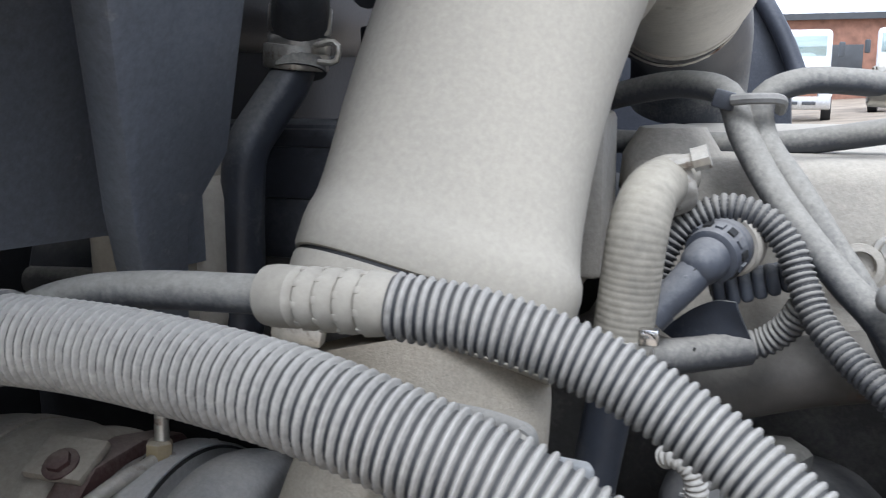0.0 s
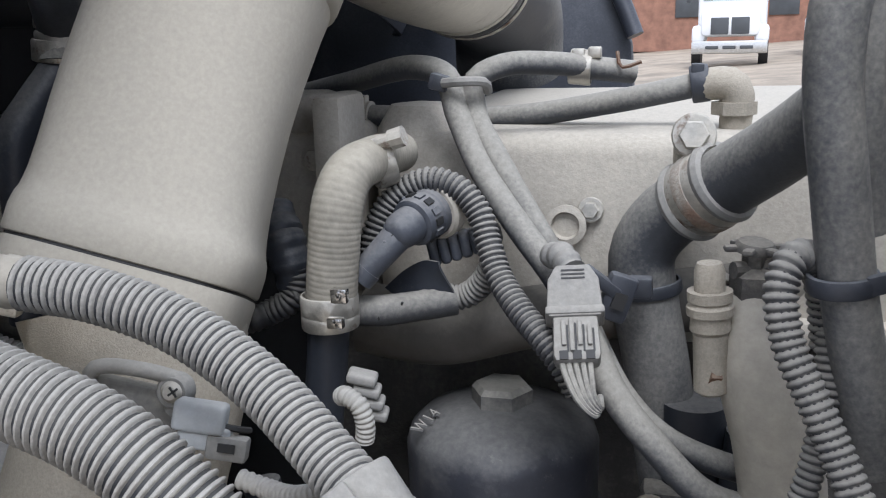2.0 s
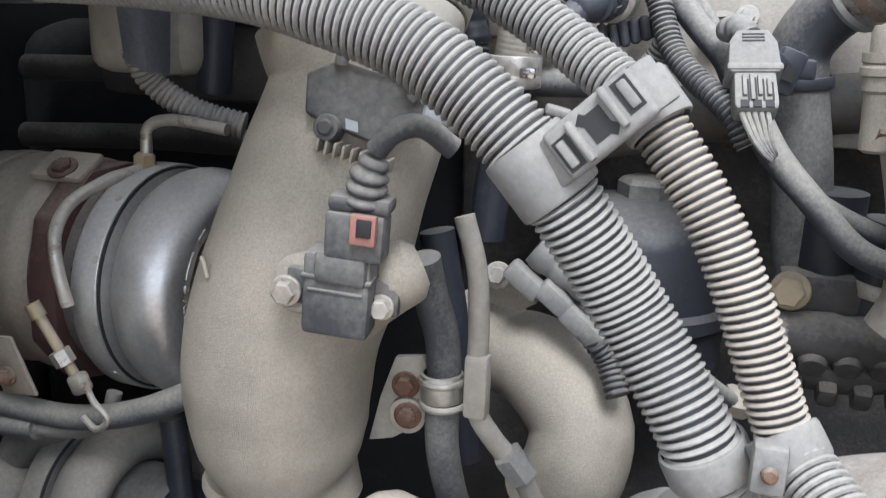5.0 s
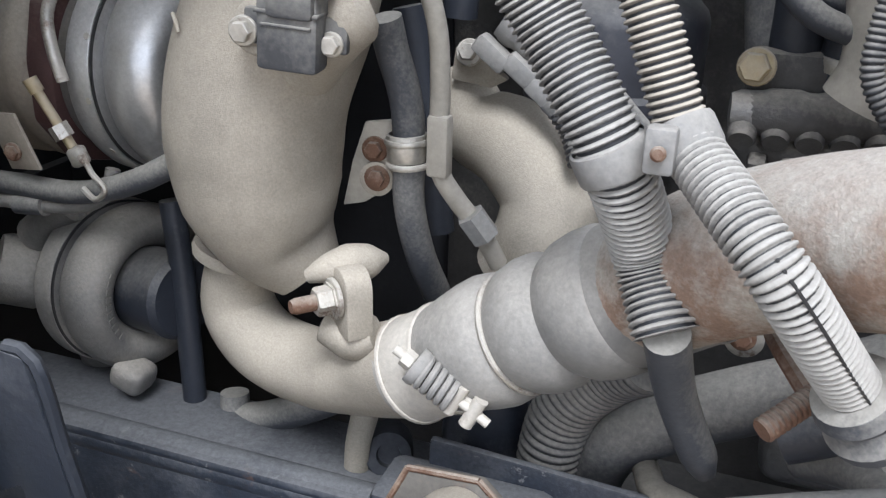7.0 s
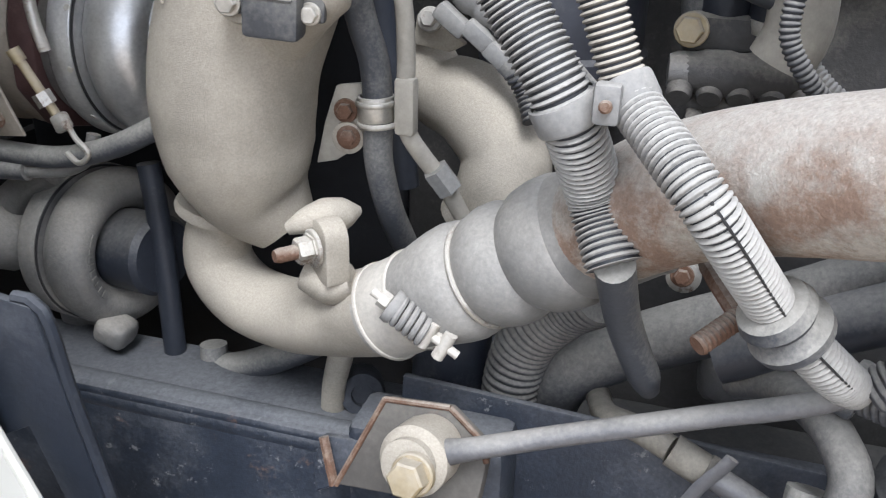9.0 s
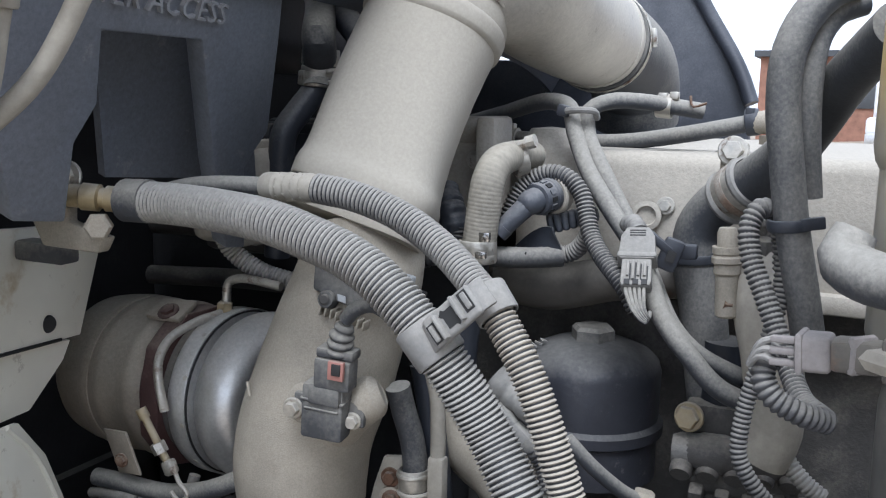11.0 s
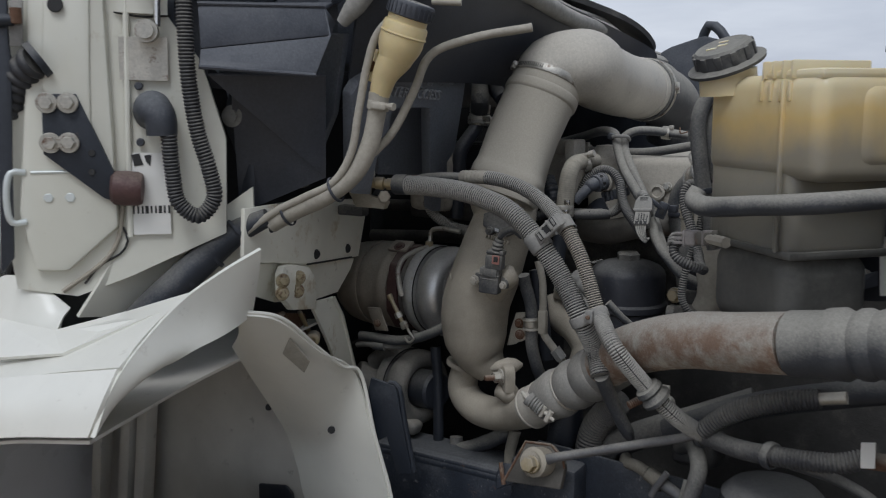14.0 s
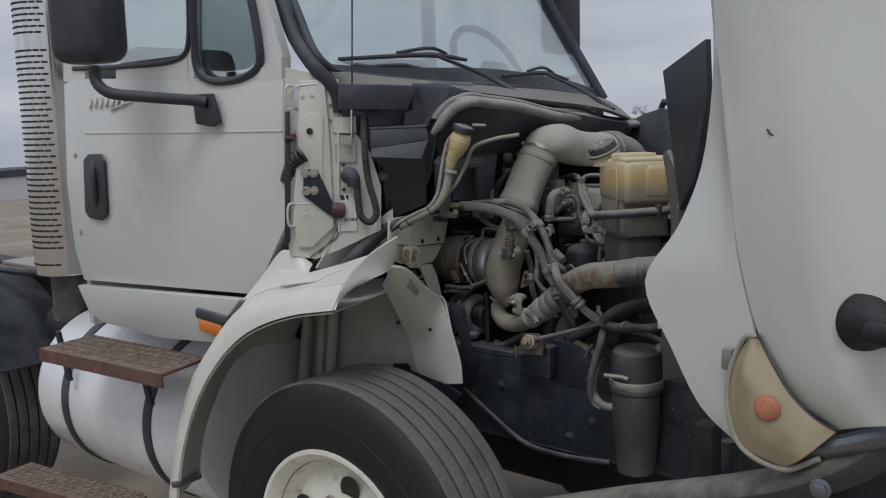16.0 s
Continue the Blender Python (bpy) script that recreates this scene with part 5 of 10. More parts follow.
# ---- engine block and valve cover ----
vc = thing("valve_cover", "dusty grey cast valve cover on the engine", "engine cover", (0.4, 0.8, 1.3))
cov = Geo()
rbox((1.10, 0.42, 0.125), Matrix.Translation((0.60, 0.775, 1.413)), 0.014, cov, 4)
part("cover", cov, "engine", vc)
rim = Geo()
rbox((1.12, 0.44, 0.018), Matrix.Translation((0.60, 0.775, 1.354)), 0.005, rim)
part("rim", rim, "engine", vc)
for bx, by in ((0.17, 0.562), (0.42, 0.562), (0.72, 0.562)):
    part("bolt", bolt_geo((bx, by + 0.015, 1.363), (0, 0, 1), 0.007, 0.008), "steel", vc)
part("end_housing", rbox((0.062, 0.10, 0.085), Matrix.Translation((0.000, 0.600, 1.436)), 0.012, segments=3), "engine", vc)
part("end_cap", rbox((0.040, 0.06, 0.030), Matrix.Translation((-0.004, 0.585, 1.487)), 0.010, segments=3), "engine", vc)
for k in (-0.018, 0.018):
    part("end_bolt", bolt_geo((k, 0.546, 1.462), (0, -1, 0.1), 0.0060, 0.006), "steel", vc)
part("end_rib", rbox((0.020, 0.05, 0.095), Matrix.Translation((0.035, 0.550, 1.456)), 0.005), "engine", vc)
part("dome", lathe([(0.0, 0.03), (0.02, 0.028), (0.03, 0.012), (0.032, -0.01)], (0.075, 0.600, 1.464), (0, 0, 1), 28), "engine", vc)
part("round_port", lathe([(0.0125, 0.0), (0.0132, 0.005), (0.009, 0.006), (0.008, 0.002), (0.0, 0.002)], (0.181, 0.560, 1.419), (0, -1, 0), 28), "engine", vc)
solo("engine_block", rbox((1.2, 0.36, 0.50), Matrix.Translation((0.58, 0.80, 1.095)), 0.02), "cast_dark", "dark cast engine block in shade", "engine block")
# Plain dark box added below the block to hide bright ground.
solo("oil_pan_blocker", rbox((1.1, 0.42, 0.40), Matrix.Translation((0.60, 0.72, 0.66)), 0.03), "dark", "unseen oil pan, a dark box added to hide the ground", "oil pan")
# Dark box added to shut out daylight past the rear of the block.
solo("bell_housing_blocker", rbox((0.52, 0.60, 1.00), Matrix.Translation((-0.25, 0.95, 0.90)), 0.05, segments=3), "dark", "unseen bell housing, a dark box added to close a bright gap", "housing")
solo("manifold_ledge", sweep([(0.050, 0.540, 1.356), (0.101, 0.540, 1.349), (0.155, 0.540, 1.361), (0.208, 0.550, 1.368), (0.311, 0.560, 1.381)], [0.024, 0.022, 0.020, 0.020, 0.02], 20, 0.01), "support", "dark cast ledge under the cover", "casting")

# ---- oil filter housing ----
of = thing("oil_filter_housing", "dark plastic filter canister with a dusty hexagonal cap", "oil filter", (0.15, 0.54, 1.19))
OC = Vector((0.143, 0.535, 1.286))
ro = 0.0627
oz = Vector((0.138, 0.535, 1.311)).z
part("canister", lathe([(ro * 0.98, -0.115), (ro * 0.98, -0.078), (ro * 1.06, -0.075), (ro * 1.06, -0.066), (ro * 0.99, -0.062), (ro * 1.0, -0.018), (ro * 0.96, -0.010), (ro * 0.85, -0.003), (ro * 0.6, 0.004), (ro * 0.3, 0.007), (0.0, 0.007)], (OC.x, 0.535, oz - 0.012), (0, 0, 1), 56), "canister", of)
part("hex_cap", lathe([(ro * 0.32, 0.0), (ro * 0.32, 0.010), (ro * 0.27, 0.0135), (0.0, 0.0135)], (OC.x, 0.535, oz - 0.006), (0, 0, 1), 6), "plast_dusty", of)
part("letters", text_geo("W I 4", 0.011, Matrix.Translation((OC.x - ro * 0.66, 0.500, oz - 0.0075)) @ pose(0, 0, 0, 12, -6, 75), 0.0008), "plast_grey", of, "faint pale moulded letters")

# ---- tied hoses over the cover ----
t1 = thing("vent_hose", "dusty rubber vent hose tied to its twin", "hose", (0.163, 0.500, 1.414), group="tied hoses")
part("hose", sweep([(-0.057, 0.684, 1.491), (0.014, 0.624, 1.505), (0.085, 0.564, 1.518), (0.108, 0.549, 1.512), (0.117, 0.539, 1.491), (0.139, 0.516, 1.456), (0.165, 0.500, 1.425), (0.185, 0.485, 1.405), (0.203, 0.470, 1.380), (0.221, 0.450, 1.352), (0.243, 0.440, 1.329), (0.269, 0.440, 1.304), (0.302, 0.450, 1.291)], 0.0080, 18, 0.006), "rubber", t1)
t2h = thing("vent_hose", "dusty rubber vent hose with spring clamp", "hose", (0.159, 0.520, 1.445), group="tied hoses")
part("hose", sweep([(0.219, 0.584, 1.512), (0.200, 0.574, 1.515), (0.173, 0.564, 1.519), (0.143, 0.554, 1.519), (0.126, 0.549, 1.510), (0.127, 0.544, 1.491), (0.145, 0.524, 1.465), (0.164, 0.514, 1.436), (0.179, 0.506, 1.414), (0.200, 0.500, 1.375), (0.225, 0.470, 1.342), (0.248, 0.460, 1.324), (0.288, 0.470, 1.305), (0.311, 0.500, 1.292)], 0.0073, 18, 0.006), "rubber", t2h)
part("clamp_band", ring((0.188, 0.574, 1.516), (1, 0, -0.1), 0.0098, 0.014, 0.0012, 24), "steel", t2h, "spring clamp")
for cx in ((0.187, 0.569, 1.524), (0.197, 0.569, 1.525)):
    part("clamp_ear", rbox((0.008, 0.006, 0.007), Matrix.Translation(cx), 0.001), "steel", t2h)
part("end_wire", sweep([(0.210, 0.574, 1.525), (0.213, 0.569, 1.516), (0.225, 0.569, 1.519)], 0.0012, 6, 0.004), "rusty", t2h)
zt = thing("zip_tie", "black zip tie bunching two hoses", "zip tie", (0.121, 0.539, 1.509))
part("head", rbox((0.012, 0.010, 0.010), Matrix.Translation((0.106, 0.539, 1.510)) @ pose(0, 0, 0, 0, 15, 0), 0.0015), "plast", zt)
part("strap", sweep([(0.110, 0.532, 1.510), (0.123, 0.529, 1.511), (0.135, 0.534, 1.510), (0.135, 0.544, 1.504)], 0.003, 8, 0.003, squash=1.0), "plast_grey", zt)
hp = thing("breather_pipe", "long dusty breather pipe with elbow and clamp", "pipe", (0.141, 0.620, 1.484))
part("thin_end", sweep([(-0.059, 0.660, 1.481), (0.011, 0.645, 1.480)], 0.0055, 12, 0.01), "rubber", hp)
part("hose", sweep([(0.010, 0.645, 1.480), (0.079, 0.635, 1.479), (0.140, 0.625, 1.481), (0.204, 0.615, 1.491), (0.257, 0.605, 1.502)], 0.0079, 18, 0.008), "rubber", hp)
part("collar", sweep([(0.011, 0.643, 1.481), (0.024, 0.642, 1.480)], 0.0105, 18, 0.006), "tanhose", hp)
part("clamp_band", ring((0.260, 0.605, 1.503), (1, 0.0, 0.15), 0.0105, 0.012, 0.0015, 24), "plast", hp)
part("clamp_head", rbox((0.008, 0.008, 0.010), Matrix.Translation((0.258, 0.600, 1.511)), 0.001), "plast", hp)
part("elbow", sweep([(0.257, 0.605, 1.502), (0.277, 0.600, 1.503), (0.282, 0.600, 1.498), (0.282, 0.600, 1.475)], [0.010, 0.011, 0.011, 0.010], 14, 0.005), "cast", hp)
part("hex", lathe([(0.014, -0.004), (0.014, 0.004)], (0.281, 0.600, 1.488), (0, 0, 1), 6), "cast", hp)
part("clip", rbox((0.006, 0.01, 0.022), Matrix.Translation((0.019, 0.640, 1.484)) @ pose(0, 0, 0, 0, 0, 0), 0.001), "tanhose", hp)
# hose with ridged surface and crimped clamp
sh = thing("coolant_hose", "ribbed tan coolant hose with bright clamp", "hose", (0.066, 0.445, 1.397))
rs_ = 0.0143
part("hose", sweep([(0.085, 0.520, 1.470), (0.081, 0.480, 1.471), (0.076, 0.455, 1.466), (0.073, 0.445, 1.452), (0.070, 0.442, 1.424), (0.067, 0.442, 1.398), (0.065, 0.442, 1.386)], [rs_ * 0.85, rs_ * 0.92, rs_ * 0.96, rs_, rs_, rs_, rs_], 28, 0.00040, cycle=ridges(0.008)), "silicone", sh)
part("clamp_band", ring((0.066, 0.442, 1.396), (0.02, 0, -1), rs_ * 1.02, 0.013, 0.0016, 36), "steel", sh)
part("clamp_band", ring((0.066, 0.442, 1.388), (0.02, 0, -1), rs_ * 1.02, 0.010, 0.0016, 36), "steel", sh)
part("clamp_tab", rbox((0.009, 0.005, 0.008), Matrix.Translation((0.082, 0.418, 1.409)), 0.001), "chrome", sh, "bright clamp tab")
part("clamp_tab", rbox((0.009, 0.005, 0.006), Matrix.Translation((0.079, 0.418, 1.394)), 0.001), "chrome", sh)
part("metal_tube", sweep([(0.065, 0.442, 1.386), (0.061, 0.445, 1.360), (0.054, 0.450, 1.319), (0.051, 0.450, 1.286)], rs_ * 0.82, 24, 0.01), "rubber_dark", sh, "dark metal tube")
part("upper_band", ring((0.084, 0.485, 1.469), (0.7, 0.5, 0.25), rs_ * 0.95, 0.012, 0.0016, 32), "steel", sh)
part("upper_screw", lathe([(0.004, -0.012), (0.004, 0.010), (0.006, 0.010), (0.006, 0.018)], (0.085, 0.475, 1.480), (1, 0, 0.3), 10), "steel", sh)
# harness loop round the plug
hl = thing("sensor_harness", "ribbed loom loop round a dusty sensor plug", "wiring", (0.115, 0.500, 1.451))
LP = [(0.077, 0.482, 1.408), (0.079, 0.486, 1.428), (0.090, 0.491, 1.4475), (0.1095, 0.493, 1.4575), (0.128, 0.491, 1.4535), (0.141, 0.487, 1.4405), (0.148, 0.480, 1.424), (0.156, 0.470, 1.408), (0.170, 0.455, 1.394), (0.184, 0.442, 1.384), (0.196, 0.434, 1.373), (0.204, 0.432, 1.360)]
part("loom", loom(LP, 0.0078, 0.0036, 0.19, 16), "loom_dark", hl)
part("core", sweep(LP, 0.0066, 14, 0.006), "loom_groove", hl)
TPZ = [(0.070, 0.464, 1.3855), (0.087, 0.4677, 1.3855), (0.106, 0.482, 1.3850), (0.1245, 0.4915, 1.3870)]
tape = part("taped_hose", sweep(TPZ, [0.0088, 0.0092, 0.0090, 0.0096], 18, 0.003, lambda d_: 1.0 + 0.02 * math.sin(d_ * 900)), "grimy_hose", hl, "cloth-taped harness")
for k in range(6):
    part("tape_crease", rbox((0.0012, 0.0012, 0.0035 + 0.001 * (k % 3)), Matrix.Translation((0.088 + 0.0055 * k, 0.4590 + 0.0042 * k, 1.3865 + 0.0022 * (k % 3 - 1))) @ pose(0, 0, 0, 0, 20 * (k % 3 - 1), 0), 0.0), "ink", tape)
part("lower_loom", loom([(0.122, 0.4915, 1.3868), (0.133, 0.492, 1.3905), (0.143, 0.489, 1.400), (0.150, 0.484, 1.413)], 0.0078, 0.0036, 0.17, 14), "loom_dark", hl)
part("side_loom", loom([(0.038, 0.470, 1.393), (0.019, 0.470, 1.382), (0.012, 0.460, 1.379), (-0.003, 0.460, 1.375)], 0.008, 0.0038, 0.14, 12), "loom_black", hl)
part("wrapped_loom", sweep([(0.014, 0.490, 1.441), (0.021, 0.480, 1.425), (0.029, 0.475, 1.409), (0.030, 0.475, 1.391)], [0.010, 0.0145, 0.012, 0.009], 16, 0.0015, lambda d_: 1.0 + 0.05 * math.sin(d_ * 520) + 0.03 * math.sin(d_ * 1130)), "rubber_dark", hl, "taped black harness")
part("wrapped_branch", loom([(0.031, 0.474, 1.414), (0.034, 0.472, 1.400), (0.030, 0.468, 1.388), (0.016, 0.464, 1.380)], 0.0078, 0.0036, 0.17, 14), "loom_black", hl)
sp2 = thing("cam_sensor", "dusty grey elbow plug on a ribbed sensor collar", "sensor", (0.095, 0.520, 1.430))
sb0, sb1 = Vector((0.1015, 0.4680, 1.4335)), Vector((0.1150, 0.5020, 1.4415))
sba = (sb1 - sb0).normalized()
cap_ = part("cap", lathe([(0.0, -0.0105), (0.0045, -0.0100), (0.0085, -0.0070), (0.0106, -0.0020), (0.0110, 0.0030), (0.0110, 0.0090)], sb0, sba, 28), "plug_dark", sp2)
part("stem", sweep([tuple(sb0 + sba * 0.001), (0.0935, 0.4625, 1.4240), (0.0815, 0.4575, 1.4110)], [0.0092, 0.0086, 0.0080], 20, 0.003), "plug_dark", sp2)
part("stem_end", sweep([(0.0835, 0.4580, 1.4130), (0.0785, 0.4560, 1.4075)], 0.0088, 18, 0.003), "plug_dark", sp2)
part("cap_seam", sweep([tuple(sb0 - sba * 0.0106 + Vector((0.0070, 0.002, 0.0072))), tuple(sb0 - sba * 0.0116), tuple(sb0 - sba * 0.0106 + Vector((-0.0085, -0.0028, -0.0092)))], 0.0006, 6, 0.003), "ink", cap_)
part("clip_tab", rbox((0.0050, 0.0030, 0.0028), Matrix.Translation(sb0 - sba * 0.0112 + Vector((-0.0035, -0.001, -0.0035))) @ pose(0, 0, 0, 0, -45, 0), 0.0008), "plug_dark", cap_)
part("collar", lathe([(0.0118, 0.008), (0.0138, 0.009), (0.0142, 0.012), (0.0142, 0.022), (0.0150, 0.023), (0.0150, 0.027), (0.0120, 0.029)], sb0, sba, 32), "plug_dark", sp2)
for k in range(14):
    a = 2 * math.pi * k / 14
    m = basis(sba, sb0) @ Matrix.Translation((0.0145 * math.cos(a), 0.0145 * math.sin(a), 0.0160)) @ pose(0, 0, 0, 0, 0, math.degrees(a))
    part("collar_slot", rbox((0.0016, 0.0040, 0.0055), m, 0.0), "ink" if k % 2 else "plug_dark", sp2)
part("seat_ring", lathe([(0.0170, 0.027), (0.0185, 0.029), (0.0185, 0.036), (0.0100, 0.038)], sb0, sba, 32), "engine", sp2, "dusty cast seat")
rg = thing("rubber_guard", "black rubber guard of rounded ribs behind the loom", "guard", (0.126, 0.503, 1.418))
for k in range(6):
    part("rib", rbox((0.0066, 0.0120, 0.0185 - 0.0006 * k), Matrix.Translation((0.1085 + 0.0066 * k, 0.5060, 1.4120 + 0.0019 * k)) @ pose(0, 0, 0, 0, -12, 10), 0.0028, segments=3), "plug_dark", rg)
part("backing", rbox((0.046, 0.010, 0.014), Matrix.Translation((0.126, 0.513, 1.417)) @ pose(0, 0, 0, 0, -14, 8), 0.004), "plast", rg)
solo("heat_flap", sheet([[(0.082, 0.492, 1.392), (0.095, 0.490, 1.404), (0.108, 0.486, 1.4115), (0.1185, 0.4815, 1.4125)], [(0.090, 0.489, 1.388), (0.101, 0.488, 1.396), (0.113, 0.485, 1.4035), (0.1205, 0.4815, 1.4065)], [(0.100, 0.486, 1.386), (0.110, 0.486, 1.389), (0.119, 0.485, 1.394), (0.1265, 0.486, 1.3925)]], 0.0016, 4, 4), "rubber_dark", "torn black rubber flap, drawn together with the shade below the panel over the taped harness", "flap")
hb = thing("harness_plug", "dusty ribbed harness plug tucked behind the loom", "connector", (0.103, 0.39, 1.363))
for k in range(4):
    part("rib", rbox((0.0150 - 0.001 * k, 0.012, 0.0056), Matrix.Translation(Vector((0.103, 0.39, 1.363)) + Vector((0.0015 * k, 0.002 * k, 0.0135 - 0.0070 * k))) @ pose(0, 0, 0, 0, 14, 12), 0.002, segments=3), "plast_grey", hb)
part("pigtail", loom([tuple(Vector((0.103, 0.39, 1.363)) + Vector(d_)) for d_ in ((-0.010, -0.004, 0.004), (-0.006, -0.008, 0.0065), (0.001, -0.010, 0.003), (0.004, -0.010, -0.006), (0.003, -0.009, -0.016))], 0.0050, 0.0026, 0.17, 14), "loom", hb)
# grey plug on the tied hoses
cn = thing("wiring_connector", "pale grey wiring plug with two halves and looped wires", "connector", (0.201, 0.450, 1.395))
PA = (Vector((0.2045, 0.428, 1.381)) - Vector((0.1985, 0.456, 1.414))).normalized()
PNn = Vector((0.12, -0.90, 0.42))
PNn = (PNn - PA * PNn.dot(PA)).normalized()
PS = PNn.cross(PA)
PS = PS if PS.x > 0 else -PS
def plug_at(u, v, w=0.0):
    """A point of the plug: u across, v down its length, w out of its face."""
    return Vector((0.1985, 0.452, 1.414)) + PS * u + PA * v + PNn * w
def plug_plate(name, outline, thick, bev, material, parent, w=0.0, label=""):
    pts_ = [tuple(plug_at(u, v, w)) for u, v in outline]
    a_, b_, c_ = (Vector(p) for p in pts_[:3])
    if (b_ - a_).cross(c_ - b_).dot(PNn) < 0:
        pts_ = pts_[::-1]
    return part(name, plate(pts_, thick, bev), material, parent, label)
up_h = plug_plate("upper_half", [(-0.0085, -0.004), (0.0085, -0.004), (0.0130, 0.004), (0.0142, 0.0225), (0.0130, 0.0245), (-0.0130, 0.0245), (-0.0142, 0.0225), (-0.0130, 0.004)], 0.017, 0.0028, "plast_grey", cn, 0.009)
plug_plate("skirt", [(-0.0148, 0.019), (0.0148, 0.019), (0.0150, 0.0235), (-0.0150, 0.0235)], 0.019, 0.0012, "plast_grey", cn, 0.0100)
for v in (-0.0010, 0.0012, 0.0034):
    plug_plate("grip_line", [(-0.0060, v), (0.0060, v), (0.0060, v + 0.0009), (-0.0060, v + 0.0009)], 0.001, 0.0, "ink", up_h, 0.0094)
lo_h = plug_plate("lower_half", [(-0.0112, 0.0225), (0.0112, 0.0225), (0.0118, 0.0440), (0.0108, 0.0475), (-0.0108, 0.0475), (-0.0118, 0.0440)], 0.014, 0.002, "plast_grey", cn, 0.0075)
for u, v0, v1 in ((-0.0062, 0.027, 0.040), (-0.0022, 0.026, 0.043), (0.0018, 0.027, 0.040), (0.0066, 0.029, 0.040)):
    plug_plate("rib", [(u - 0.0011, v0), (u + 0.0011, v0), (u + 0.0011, v1), (u - 0.0011, v1)], 0.003, 0.0004, "plast_grey", lo_h, 0.0096)
    plug_plate("slot", [(u + 0.0014, v0 + 0.002), (u + 0.0024, v0 + 0.002), (u + 0.0024, v1 + 0.003), (u + 0.0014, v1 + 0.003)], 0.001, 0.0, "ink", lo_h, 0.0080)
for u in (-0.0065, 0.0, 0.0065):
    plug_plate("wire_port", [(u - 0.0022, 0.0425), (u + 0.0022, 0.0425), (u + 0.0022, 0.0470), (u - 0.0022, 0.0470)], 0.001, 0.0, "ink", lo_h, 0.0081)
for k, u in enumerate((-0.0080, -0.0048, -0.0012, 0.0024, 0.0060)):
    part("wire", sweep([tuple(plug_at(u, 0.044, 0.002)), tuple(plug_at(u * 0.9 + 0.001, 0.054, 0.003)), tuple(plug_at(u * 0.5 + 0.0040, 0.064 + 0.0008 * (4 - k), 0.000)), tuple(plug_at(u * 0.2 + 0.0090, 0.068 + 0.0010 * (4 - k), -0.006)), tuple(plug_at(0.0105, 0.060, -0.012))], 0.0016, 8, 0.003), "rubber", cn)
part("neck", sweep([tuple(plug_at(-0.012, -0.020, -0.012)), tuple(plug_at(-0.005, -0.015, -0.004)), tuple(plug_at(0.000, -0.004, 0.0))], [0.0070, 0.0082, 0.0078], 16, 0.00090, cycle=ridges(0.12)), "plast_grey", cn)
part("mount", rbox((0.016, 0.010, 0.026), Matrix.Translation((0.2200, 0.470, 1.3995)) @ pose(0, 0, 0, 0, 20, 15), 0.0025), "plast", cn, "black mounting clip")
part("mount_arm", rbox((0.024, 0.008, 0.007), Matrix.Translation((0.2120, 0.466, 1.4090)) @ pose(0, 0, 0, 0, 38, 10), 0.002), "plast", cn)
part("mount_slot", rbox((0.007, 0.003, 0.009), Matrix.Translation((0.2215, 0.4645, 1.3990)) @ pose(0, 0, 0, 0, 20, 15), 0.0), "ink", cn)
bs2 = thing("cover_bolt", "flanged bolt on the valve cover behind the plug", "bolt", (0.196, 0.545, 1.428))
part("bolt", bolt_geo((0.196, 0.563, 1.428), (0, -1, 0.1), 0.0055, 0.007, 1.5), "steel", bs2)
# crankcase hose with P-clamp
ck = thing("crankcase_hose", "thick dark rubber hose in a steel clamp", "hose", (0.243, 0.520, 1.426))
rk = 0.0198
part("hose", sweep([(0.365, 0.320, 1.563), (0.351, 0.360, 1.548), (0.337, 0.400, 1.532), (0.318, 0.440, 1.503), (0.297, 0.480, 1.477), (0.267, 0.510, 1.451), (0.243, 0.525, 1.432), (0.230, 0.530, 1.410), (0.232, 0.530, 1.382), (0.240, 0.530, 1.339), (0.246, 0.530, 1.295), (0.252, 0.530, 1.257)], [rk * 0.7, rk * 0.75, rk * 0.8, rk * 0.85, rk * 0.93, rk, rk, rk * 0.98, rk, rk, rk, rk], 30, 0.008), "rubber", ck)
pcx = (Vector((0.297, 0.480, 1.477)) - Vector((0.243, 0.525, 1.432))).normalized()
pcl = part("p_clamp", ring((0.265, 0.513, 1.450), pcx, rk * 1.02, 0.022, 0.003, 36), "steel", ck, "dusty cushioned P-clamp")
for e_ in (-0.013, 0.013):
    part("clamp_cushion", ring(Vector((0.265, 0.513, 1.450)) + pcx * e_, pcx, rk * 1.01, 0.008, 0.0042, 40), "plast_grey", pcl)
part("rust_streak", ring((0.265, 0.513, 1.450), pcx, rk * 1.02 + 0.0028, 0.008, 0.0006, 36), "rustpipe", pcl, "rust-streaked strap")
part("clamp_ear", rbox((0.022, 0.006, 0.03), Matrix.Translation((0.257, 0.525, 1.473)), 0.003), "cast", pcl)
part("bolt", bolt_geo((0.257, 0.515, 1.481), (0, -1, 0.15), 0.0085, 0.010, 1.45), "steel", pcl)
part("tie", ring((0.232, 0.530, 1.389), (0.1, 0, -1), rk * 1.01, 0.008, 0.0018, 32), "plast", ck)
part("tie_head", rbox((0.014, 0.010, 0.012), Matrix.Translation((0.231, 0.490, 1.400)), 0.002), "plast", ck)
